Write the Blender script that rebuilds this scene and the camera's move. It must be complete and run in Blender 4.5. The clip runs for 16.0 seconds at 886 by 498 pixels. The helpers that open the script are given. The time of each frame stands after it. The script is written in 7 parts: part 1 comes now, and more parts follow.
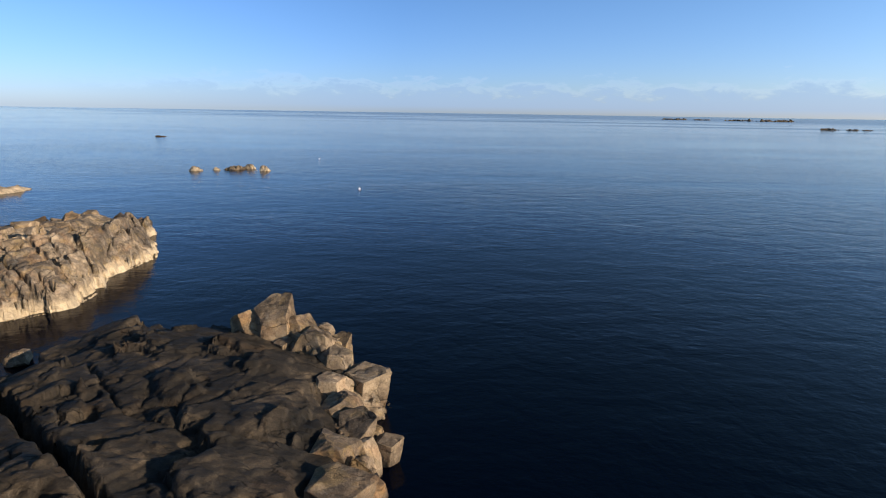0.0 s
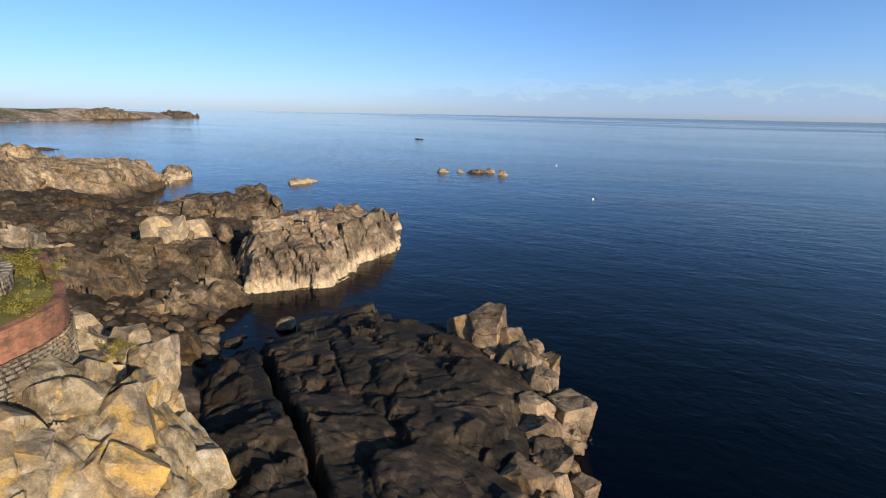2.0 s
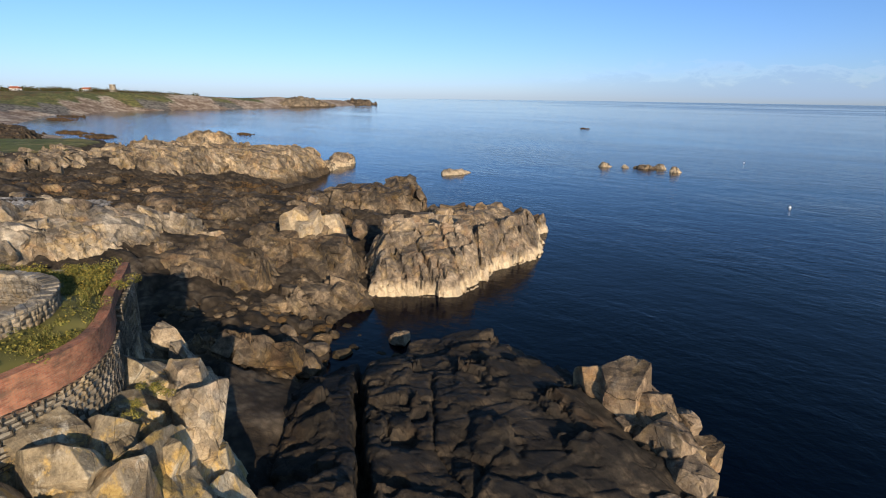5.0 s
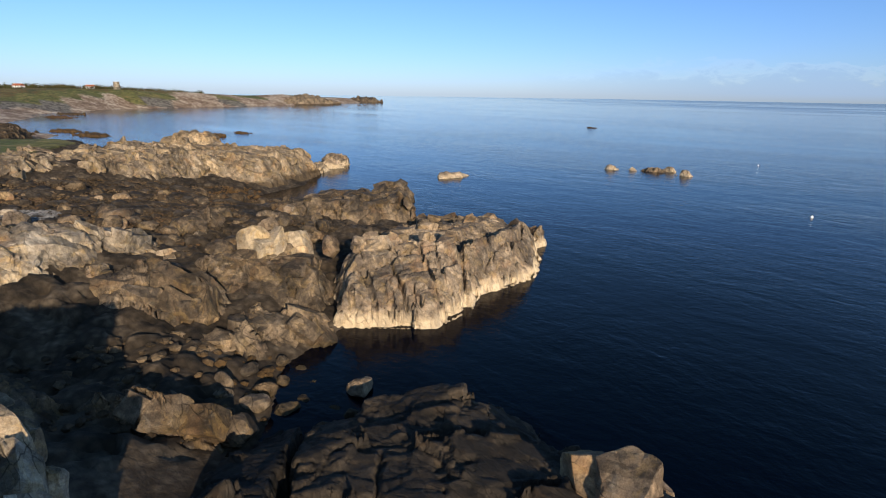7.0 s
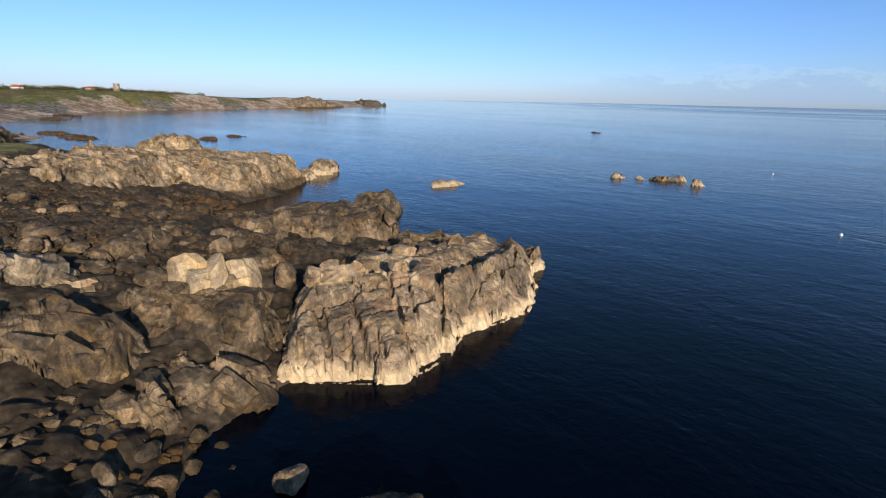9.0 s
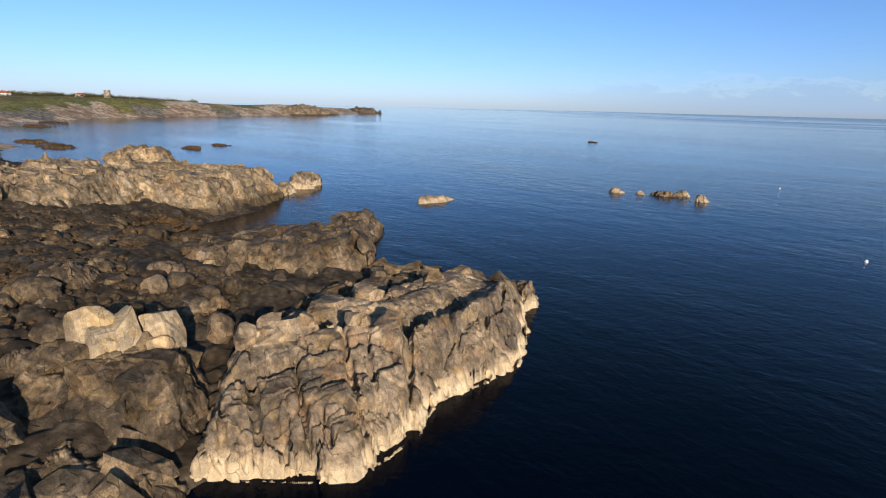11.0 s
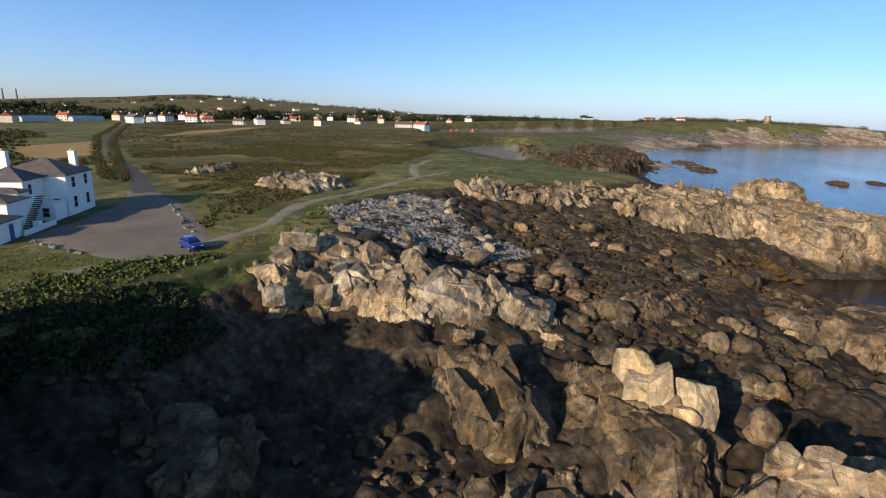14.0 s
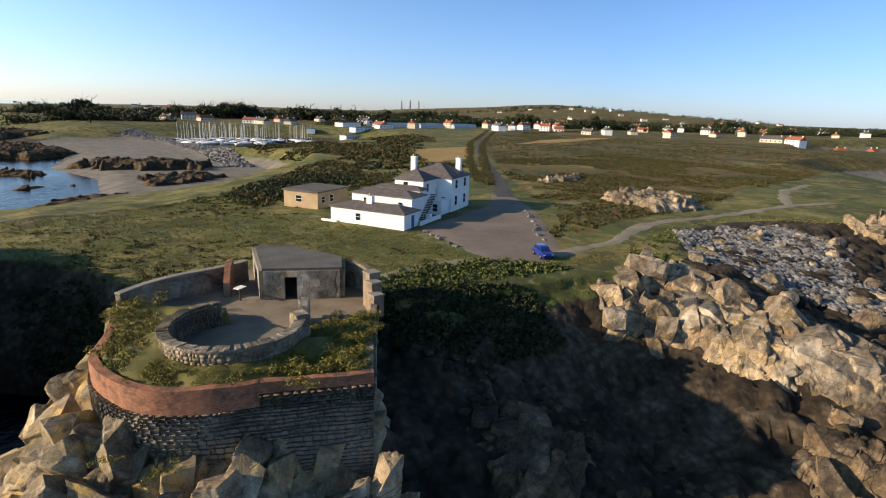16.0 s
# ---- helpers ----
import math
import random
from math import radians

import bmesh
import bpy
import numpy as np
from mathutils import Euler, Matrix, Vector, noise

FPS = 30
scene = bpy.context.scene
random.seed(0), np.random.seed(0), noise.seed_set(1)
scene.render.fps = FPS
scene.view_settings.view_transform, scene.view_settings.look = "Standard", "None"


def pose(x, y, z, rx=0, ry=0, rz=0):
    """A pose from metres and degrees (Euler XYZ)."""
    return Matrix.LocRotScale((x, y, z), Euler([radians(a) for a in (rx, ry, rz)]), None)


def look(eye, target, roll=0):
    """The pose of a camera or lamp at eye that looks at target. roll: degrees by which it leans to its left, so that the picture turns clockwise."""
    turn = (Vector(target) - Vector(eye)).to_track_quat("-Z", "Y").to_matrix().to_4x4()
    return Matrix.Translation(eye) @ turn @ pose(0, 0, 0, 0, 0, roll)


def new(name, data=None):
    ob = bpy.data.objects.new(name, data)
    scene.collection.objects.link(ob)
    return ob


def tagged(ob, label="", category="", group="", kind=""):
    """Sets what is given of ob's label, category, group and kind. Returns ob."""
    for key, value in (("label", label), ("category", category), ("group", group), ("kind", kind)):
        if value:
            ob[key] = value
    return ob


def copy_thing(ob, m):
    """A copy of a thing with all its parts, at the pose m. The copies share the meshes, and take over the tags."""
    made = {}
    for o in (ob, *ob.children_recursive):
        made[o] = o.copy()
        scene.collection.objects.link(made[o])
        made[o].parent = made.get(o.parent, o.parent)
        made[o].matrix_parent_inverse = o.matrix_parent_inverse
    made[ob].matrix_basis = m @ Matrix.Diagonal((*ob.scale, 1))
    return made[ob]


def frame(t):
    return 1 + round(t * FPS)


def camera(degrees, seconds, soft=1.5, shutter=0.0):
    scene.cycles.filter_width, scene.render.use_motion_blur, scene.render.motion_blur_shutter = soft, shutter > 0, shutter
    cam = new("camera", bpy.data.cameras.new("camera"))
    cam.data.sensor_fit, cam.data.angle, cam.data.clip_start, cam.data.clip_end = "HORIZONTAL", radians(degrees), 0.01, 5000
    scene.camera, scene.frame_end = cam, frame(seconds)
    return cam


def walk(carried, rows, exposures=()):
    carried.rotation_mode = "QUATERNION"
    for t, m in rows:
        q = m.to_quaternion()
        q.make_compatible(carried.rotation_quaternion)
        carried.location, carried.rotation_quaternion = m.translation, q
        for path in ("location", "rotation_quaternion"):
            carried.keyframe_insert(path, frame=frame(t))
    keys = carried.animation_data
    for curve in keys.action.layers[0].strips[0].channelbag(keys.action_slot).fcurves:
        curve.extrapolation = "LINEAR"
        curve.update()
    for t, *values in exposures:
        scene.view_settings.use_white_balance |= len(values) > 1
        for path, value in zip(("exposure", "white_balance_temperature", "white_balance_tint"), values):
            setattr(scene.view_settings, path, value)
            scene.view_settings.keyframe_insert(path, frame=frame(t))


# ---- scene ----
import itertools

cam = camera(79.5, 16.0, soft=1.1)
METRES, EYE, TILT, LEAN, TURN = 58.0, 24.5, -14.6, -0.85, 0.0
ROWS = [
    (0.0, 0.0, 0.0, 0.0, -0.0, 0.0, 0.0),
    (0.5, 0.0037, 0.0078, 0.0015, 13.38, -0.15, -3.35),
    (1.0, 0.0059, 0.014, 0.0047, 24.57, -0.76, -6.09),
    (1.5, 0.0082, 0.0187, 0.0104, 24.38, -0.81, -6.24),
    (2.0, 0.0085, 0.0277, 0.0192, 24.31, -0.81, -6.33),
    (2.5, 0.0067, 0.0416, 0.0285, 24.31, -1.05, -6.32),
    (3.0, 0.0038, 0.0601, 0.0376, 24.33, -1.3, -6.35),
    (3.5, -0.0009, 0.0837, 0.0459, 24.42, -1.53, -6.36),
    (4.0, -0.0075, 0.1117, 0.0547, 25.19, -1.74, -6.52),
    (4.5, -0.0175, 0.1442, 0.0635, 38.27, -3.48, -9.12),
    (4.7, -0.0223, 0.1582, 0.0673, 41.1, -4.35, -9.75),
    (7.0, -0.103, 0.3409, 0.1238, 42.23, -4.9, -10.11),
    (7.5, -0.1276, 0.3862, 0.1359, 42.32, -4.88, -10.19),
    (8.0, -0.1537, 0.433, 0.1475, 42.46, -4.79, -10.28),
    (8.5, -0.1808, 0.4797, 0.1579, 42.54, -4.62, -10.35),
    (9.0, -0.2081, 0.5265, 0.1703, 42.64, -4.62, -10.46),
    (11.5, -0.3392, 0.7206, 0.2402, 42.25, -3.59, -10.69),
    (12.0, -0.3574, 0.7399, 0.2511, 44.28, -3.68, -11.29),
    (12.5, -0.3711, 0.752, 0.2606, 53.63, -5.2, -13.02),
    (13.0, -0.3832, 0.7596, 0.2694, 69.09, -8.43, -15.06),
    (13.5, -0.3917, 0.7638, 0.2793, 87.19, -12.76, -16.18),
    (14.0, -0.3965, 0.7638, 0.2892, 105.93, -17.54, -15.85),
    (14.5, -0.3994, 0.7573, 0.2966, 124.82, -22.16, -14.07),
    (15.0, -0.3965, 0.7475, 0.3016, 142.05, -25.64, -11.34),
    (15.5, -0.3896, 0.7327, 0.3017, 142.75, -25.73, -11.25),
    (16.0, -0.381, 0.7157, 0.2966, 141.78, -25.42, -11.81),
]
walk(cam, [(t, pose(0, 0, EYE, TILT, LEAN, TURN) @ pose(METRES * x, METRES * y, METRES * z, 90 + pitch, roll, yaw)) for t, x, y, z, yaw, pitch, roll in ROWS], exposures=((0.0, 0.45, 5850, 10), (12.0, 0.45, 5850, 10), (13.5, 0.5, 5950, 10), (15.0, 0.68, 6250, 10), (16.0, 0.72, 6350, 10)))

# ---- light: a low evening sun and a clear sky ----
SUN_AWAY = Vector((-0.90, 0.44, 0.0)).normalized()
SUN_HIGH = 18.5
world = bpy.data.worlds.new("sky")
scene.world = world
world.use_nodes = True
wn, wl = world.node_tree.nodes, world.node_tree.links
sky = wn.new("ShaderNodeTexSky")
sky.sky_type = "NISHITA"
sky.sun_disc = False
sky.sun_elevation = radians(SUN_HIGH)
sky.sun_rotation = math.atan2(-SUN_AWAY.x, -SUN_AWAY.y)
sky.altitude, sky.air_density, sky.dust_density, sky.ozone_density = 0, 1.0, 0.25, 3.0
tone = wn.new("ShaderNodeMix")
tone.data_type, tone.blend_type = "RGBA", "MULTIPLY"
tone.inputs[0].default_value = 1.0
up = wn.new("ShaderNodeSeparateXYZ")
wl.new(wn.new("ShaderNodeTexCoord").outputs["Generated"], up.inputs[0])
haze = wn.new("ShaderNodeValToRGB")
haze.color_ramp.elements[0].position, haze.color_ramp.elements[0].color = 0.0, (0.74, 0.88, 1.38, 1)
haze.color_ramp.elements[1].position, haze.color_ramp.elements[1].color = 0.42, (0.86, 1.02, 1.06, 1)
zenith = haze.color_ramp.elements.new(1.0)
zenith.color = (0.52, 0.62, 0.66, 1)
wl.new(up.outputs[2], haze.inputs[0])
# the hazy air brightens towards the sun
facing, glow, warm = wn.new("ShaderNodeVectorMath"), wn.new("ShaderNodeMapRange"), wn.new("ShaderNodeMix")
facing.operation = "DOT_PRODUCT"
facing.inputs[1].default_value = -SUN_AWAY
wl.new(up.inputs[0].links[0].from_socket, facing.inputs[0])
wl.new(facing.outputs["Value"], glow.inputs[0])
glow.inputs[1].default_value, glow.inputs[2].default_value, glow.inputs[3].default_value, glow.inputs[4].default_value = -0.5, 0.7, 0.0, 1.0
warm.data_type, warm.blend_type = "RGBA", "MULTIPLY"
wl.new(haze.outputs[0], warm.inputs[6])
warm.inputs[7].default_value = (2.0, 1.75, 1.45, 1)
wl.new(glow.outputs[0], warm.inputs[0])
wl.new(warm.outputs[2], tone.inputs[7])
wl.new(sky.outputs[0], tone.inputs[6])
wl.new(tone.outputs[2], wn["Background"].inputs[0])
wn["Background"].inputs[1].default_value = 0.084
sun = new("sun", bpy.data.lights.new("sun", "SUN"))
sun.data.energy, sun.data.angle, sun.data.color = 5.0, radians(0.6), (1.0, 0.775, 0.51)
sun.matrix_world = look((0, 0, 100), Vector((0, 0, 100)) + SUN_AWAY * math.cos(radians(SUN_HIGH)) - Vector((0, 0, math.sin(radians(SUN_HIGH)))))


# ---- materials ----
def material(name, rough=0.9):
    m = bpy.data.materials.new(name)
    m.use_nodes = True
    n, l = m.node_tree.nodes, m.node_tree.links
    b = n["Principled BSDF"]
    b.inputs["Roughness"].default_value = rough
    b.inputs["Specular IOR Level"].default_value = 0.25
    return m, n, l, b


def coords(n, l, space="world", scale=(1, 1, 1), turn=(0, 0, 0)):
    """Metres of the world or of the object, turned and scaled."""
    mp = n.new("ShaderNodeMapping")
    mp.inputs["Scale"].default_value = scale
    mp.inputs["Rotation"].default_value = [radians(a) for a in turn]
    if space == "world":
        l.new(n.new("ShaderNodeNewGeometry").outputs["Position"], mp.inputs[0])
    else:
        l.new(n.new("ShaderNodeTexCoord").outputs["Object"], mp.inputs[0])
    return mp.outputs[0]


def noise_tex(n, l, vec, scale, detail=5.0, rough=0.6, warp=0.0):
    t = n.new("ShaderNodeTexNoise")
    t.inputs["Scale"].default_value, t.inputs["Detail"].default_value = scale, detail
    t.inputs["Roughness"].default_value, t.inputs["Distortion"].default_value = rough, warp
    l.new(vec, t.inputs["Vector"])
    return t.outputs["Fac"]


def ramp(n, l, fac, stops):
    r = n.new("ShaderNodeValToRGB")
    while len(r.color_ramp.elements) < len(stops):
        r.color_ramp.elements.new(0.5)
    for e, (p, c) in zip(r.color_ramp.elements, stops):
        e.position, e.color = p, (*c, 1) if len(c) == 3 else c
    l.new(fac, r.inputs[0])
    return r.outputs[0]


def span(n, l, v, a, b, lo=0.0, hi=1.0):
    r = n.new("ShaderNodeMapRange")
    r.clamp = True
    for i, x in enumerate((a, b, lo, hi)):
        r.inputs[i + 1].default_value = x
    l.new(v, r.inputs[0])
    return r.outputs[0]


def maths(n, l, op, a, b):
    m = n.new("ShaderNodeMath")
    m.operation = op
    for i, v in enumerate((a, b)):
        if isinstance(v, (int, float)):
            m.inputs[i].default_value = v
        else:
            l.new(v, m.inputs[i])
    return m.outputs[0]


def mixed(n, l, fac, a, b, mode="MIX"):
    m = n.new("ShaderNodeMix")
    m.data_type, m.blend_type = "RGBA", mode
    if isinstance(fac, (int, float)):
        m.inputs[0].default_value = fac
    else:
        l.new(fac, m.inputs[0])
    for i, v in ((6, a), (7, b)):
        if isinstance(v, tuple):
            m.inputs[i].default_value = (*v, 1)
        else:
            l.new(v, m.inputs[i])
    return m.outputs[2]


def bump(n, l, height, strength, distance, below=None):
    b = n.new("ShaderNodeBump")
    b.inputs["Strength"].default_value, b.inputs["Distance"].default_value = strength, distance
    l.new(height, b.inputs["Height"])
    if below is not None:
        l.new(below, b.inputs["Normal"])
    return b.outputs[0]


def broken_faces(n, l, scale, turn, warp):
    """Cells of broken rock, boxed along the joints: the tilt of each flat face, the open joint round it, and a tone of its own."""
    v = coords(n, l, scale=scale, turn=turn)
    wob = n.new("ShaderNodeTexNoise")
    wob.inputs["Scale"].default_value, wob.inputs["Detail"].default_value = 0.7, 3
    l.new(v, wob.inputs["Vector"])
    add = n.new("ShaderNodeVectorMath")
    add.operation = "MULTIPLY_ADD"
    l.new(wob.outputs["Color"], add.inputs[0])
    add.inputs[1].default_value = (warp, warp, warp)
    l.new(v, add.inputs[2])
    first, second = n.new("ShaderNodeTexVoronoi"), n.new("ShaderNodeTexVoronoi")
    for t, f in ((first, "F1"), (second, "F2")):
        t.feature, t.distance = f, "CHEBYCHEV"
        t.inputs["Scale"].default_value, t.inputs["Randomness"].default_value = 1.0, 0.9
        l.new(add.outputs[0], t.inputs["Vector"])
    away, lean, dot = (n.new("ShaderNodeVectorMath") for _ in range(3))
    away.operation, lean.operation, dot.operation = "SUBTRACT", "SUBTRACT", "DOT_PRODUCT"
    l.new(add.outputs[0], away.inputs[0])
    l.new(first.outputs["Position"], away.inputs[1])
    l.new(first.outputs["Color"], lean.inputs[0])
    lean.inputs[1].default_value = (0.5, 0.5, 0.5)
    l.new(away.outputs[0], dot.inputs[0])
    l.new(lean.outputs[0], dot.inputs[1])
    gap = maths(n, l, "SUBTRACT", second.outputs["Distance"], first.outputs["Distance"])
    tone = n.new("ShaderNodeSeparateColor")
    l.new(first.outputs["Color"], tone.inputs[0])
    return dot.outputs["Value"], gap, tone.outputs[1]


def rock_material(name, dark, mid, light, lichen=0.0, band=None, weed=None, turn=(0, 0, 0), broken=1.0, crust=0.6):
    """Jointed granite: two scales of mottling, stained cracks, a grey crust on the tops deepened for shade, lichen, and
    bands of the tide.
    """
    m, n, l, b = material(name, 0.88)
    v = coords(n, l, turn=turn)
    big = noise_tex(n, l, v, 0.16, 6, 0.6, 0.4)
    fine = noise_tex(n, l, v, 1.1, 8, 0.68, 0.6)
    grain = noise_tex(n, l, v, 9.0, 6, 0.7)
    both = maths(n, l, "ADD", maths(n, l, "MULTIPLY", big, 0.62), maths(n, l, "MULTIPLY", fine, 0.38))
    c = ramp(n, l, both, [(0.39, dark), (0.5, mid), (0.61, light)])
    stain = span(n, l, noise_tex(n, l, v, 0.33, 8, 0.66, 0.7), 0.5, 0.6)
    c = mixed(n, l, maths(n, l, "MULTIPLY", stain, 0.5), c, tuple(0.55 * a + 0.004 for a in dark))
    rust = span(n, l, noise_tex(n, l, v, 0.23, 7, 0.62, 0.9), 0.54, 0.66)
    c = mixed(n, l, maths(n, l, "MULTIPLY", rust, 0.45), c, (mid[0] * 1.35, mid[1] * 1.02, mid[2] * 0.72))
    lie = n.new("ShaderNodeSeparateXYZ")
    l.new(n.new("ShaderNodeNewGeometry").outputs["True Normal"], lie.inputs[0])
    # crust on upward faces; its extra darkness stands in for crevice shade
    worn = maths(n, l, "MULTIPLY", span(n, l, lie.outputs[2], 0.45, 0.9), span(n, l, noise_tex(n, l, v, 0.42, 7, 0.66, 0.5), 0.42, 0.54))
    c = mixed(n, l, maths(n, l, "MULTIPLY", worn, crust), c, tuple(0.75 * dark[k] + 0.06 * mid[1] for k in range(3)))
    z = n.new("ShaderNodeSeparateXYZ")
    l.new(n.new("ShaderNodeNewGeometry").outputs["Position"], z.inputs[0])
    height = maths(n, l, "ADD", z.outputs[2], maths(n, l, "MULTIPLY", maths(n, l, "SUBTRACT", noise_tex(n, l, v, 0.45, 6, 0.65), 0.5), 3.0))
    if lichen:
        spots = span(n, l, noise_tex(n, l, v, 0.5, 9, 0.72, 0.8), 0.52, 0.6)
        c = mixed(n, l, maths(n, l, "MULTIPLY", spots, lichen), c, (0.50, 0.33, 0.09))
        pale = span(n, l, noise_tex(n, l, v, 0.8, 8, 0.7, 0.5), 0.55, 0.66)
        c = mixed(n, l, maths(n, l, "MULTIPLY", pale, lichen * 0.8), c, (0.52, 0.49, 0.42))
    if band:
        low, high, colour = band
        c = mixed(n, l, maths(n, l, "MULTIPLY", span(n, l, height, high, high - 0.9), span(n, l, height, low - 0.5, low)), c, colour)
    if weed:
        top, colour = weed
        c = mixed(n, l, span(n, l, height, top + 0.5, top - 0.6), c, colour)
    tilt_a, gap_a, tone_a = broken_faces(n, l, (0.20, 0.80, 0.42), (14, 22, 35), 0.6)
    tilt_b, gap_b, tone_b = broken_faces(n, l, (0.8, 2.4, 1.4), (-10, 18, 50), 0.7)
    patch = span(n, l, noise_tex(n, l, v, 0.3, 4, 0.6), 0.48, 0.60)
    open_a = span(n, l, noise_tex(n, l, v, 0.35, 3, 0.6), 0.46, 0.60)
    seam_a = maths(n, l, "MAXIMUM", span(n, l, gap_a, 0.0, 0.03), maths(n, l, "SUBTRACT", 1.0, open_a))
    seam_b = maths(n, l, "MAXIMUM", span(n, l, gap_b, 0.0, 0.07), maths(n, l, "SUBTRACT", 1.0, patch))
    seam = maths(n, l, "MULTIPLY", seam_a, maths(n, l, "ADD", maths(n, l, "MULTIPLY", seam_b, 0.35), 0.65))
    shade = maths(n, l, "ADD", maths(n, l, "MULTIPLY", tone_a, 0.55), maths(n, l, "MULTIPLY", tone_b, 0.45))
    c = mixed(n, l, 0.45 * broken, c, ramp(n, l, shade, [(0.2, (0.18, 0.18, 0.18)), (0.8, (0.84, 0.83, 0.82))]), "OVERLAY")
    c = mixed(n, l, maths(n, l, "MULTIPLY", maths(n, l, "SUBTRACT", 1.0, seam), 0.8 * broken), c, tuple(0.25 * a for a in dark))
    c = mixed(n, l, 0.55, c, ramp(n, l, grain, [(0.35, (0.25, 0.25, 0.25)), (0.65, (0.8, 0.8, 0.8))]), "SOFT_LIGHT")
    each = n.new("ShaderNodeObjectInfo").outputs["Random"]
    c = mixed(n, l, 0.55, c, ramp(n, l, each, [(0.0, (0.36, 0.35, 0.34)), (0.35, (0.5, 0.5, 0.5)), (0.6, (0.6, 0.585, 0.55)), (0.8, (0.62, 0.55, 0.42)), (1.0, (0.42, 0.43, 0.44))]), "OVERLAY")
    l.new(c, b.inputs["Base Color"])
    planes = maths(n, l, "ADD", maths(n, l, "MULTIPLY", tilt_a, 2.6 * broken), maths(n, l, "MULTIPLY", tilt_b, 0.8 * broken))
    relief = maths(n, l, "ADD", maths(n, l, "ADD", maths(n, l, "MULTIPLY", fine, 0.36), planes), maths(n, l, "ADD", maths(n, l, "MULTIPLY", grain, 0.24), maths(n, l, "MULTIPLY", seam, 0.3 * broken)))
    l.new(bump(n, l, relief, 0.8, 0.28), b.inputs["Normal"])
    return m


ROCK_HEAD = rock_material("rock_headland", (0.056, 0.046, 0.038), (0.162, 0.126, 0.092), (0.35, 0.275, 0.192), 0.15, (-1.0, 1.9, (0.43, 0.345, 0.235)), (-0.6, (0.034, 0.029, 0.014)), broken=0.7, crust=0.6)
# the slab's own dark brown, set lower still to carry its low-sun shade
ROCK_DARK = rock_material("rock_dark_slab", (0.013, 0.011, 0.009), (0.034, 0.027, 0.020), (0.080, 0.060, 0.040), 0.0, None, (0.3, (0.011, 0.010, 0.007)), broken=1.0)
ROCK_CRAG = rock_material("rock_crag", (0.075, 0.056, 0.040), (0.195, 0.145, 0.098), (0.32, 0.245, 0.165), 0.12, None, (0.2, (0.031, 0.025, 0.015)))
ROCK_PALE = rock_material("rock_pale_lichen", (0.095, 0.076, 0.052), (0.30, 0.24, 0.155), (0.52, 0.44, 0.32), 0.65, None, (1.5, (0.072, 0.058, 0.036)), broken=0.4)
ROCK_TURF = rock_material("rock_pale_weathered", (0.074, 0.060, 0.046), (0.225, 0.184, 0.136), (0.41, 0.35, 0.27), 0.2, None, (1.5, (0.072, 0.058, 0.036)))
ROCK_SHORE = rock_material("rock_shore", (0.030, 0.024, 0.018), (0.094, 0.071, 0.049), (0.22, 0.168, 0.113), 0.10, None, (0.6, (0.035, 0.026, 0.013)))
ROCK_RIDGE = rock_material("rock_ridge", (0.070, 0.055, 0.040), (0.21, 0.165, 0.115), (0.36, 0.29, 0.205), 0.2, None, (2.4, (0.075, 0.055, 0.034)))
ROCK_WEED = rock_material("rock_weed_covered", (0.028, 0.021, 0.013), (0.072, 0.050, 0.028), (0.145, 0.108, 0.068), 0.0, None, (2.4, (0.070, 0.042, 0.016)))


def water_material():
    """Clear dark sea: a low swell, wind ripples, smooth slicks in the lee and a ruffled band far out."""
    m, n, l, b = material("sea_water", 0.06)
    b.inputs["Base Color"].default_value = (0.0003, 0.0014, 0.0052, 1)
    b.inputs["IOR"].default_value = 1.33
    b.inputs["Specular IOR Level"].default_value = 0.15
    v = coords(n, l, scale=(1, 1, 1), turn=(0, 0, 25))
    sway = coords(n, l, scale=(0.12, 0.21, 1), turn=(0, 0, 28))
    chop = coords(n, l, scale=(0.5, 0.75, 1), turn=(0, 0, -14))
    h = maths(n, l, "ADD", maths(n, l, "MULTIPLY", noise_tex(n, l, sway, 1.0, 3, 0.5, 0.6), 0.7), maths(n, l, "MULTIPLY", noise_tex(n, l, v, 0.9, 5, 0.6, 0.4), 0.26))
    h = maths(n, l, "ADD", h, maths(n, l, "MULTIPLY", noise_tex(n, l, chop, 1.0, 4, 0.6, 0.5), 0.30))
    calm = noise_tex(n, l, coords(n, l, scale=(0.004, 0.012, 1), turn=(0, 0, 12)), 1.0, 4, 0.55, 0.4)
    h = maths(n, l, "MULTIPLY", h, span(n, l, calm, 0.36, 0.62, 0.3, 1.2))
    l.new(bump(n, l, h, 0.48, 0.5), b.inputs["Normal"])
    far = n.new("ShaderNodeSeparateXYZ")
    l.new(n.new("ShaderNodeNewGeometry").outputs["Position"], far.inputs[0])
    out = maths(n, l, "ADD", far.outputs[1], maths(n, l, "MULTIPLY", far.outputs[0], 0.75))
    streak = span(n, l, noise_tex(n, l, coords(n, l, scale=(0.0009, 0.0042, 1), turn=(0, 0, -6)), 1.0, 4, 0.55, 0.3), 0.47, 0.56)
    wind = maths(n, l, "MAXIMUM", maths(n, l, "MULTIPLY", span(n, l, out, 700, 1500), streak), span(n, l, out, 1900, 2900))
    l.new(span(n, l, wind, 0.0, 1.0, 0.06, 0.17), b.inputs["Roughness"])
    return m


WATER = water_material()


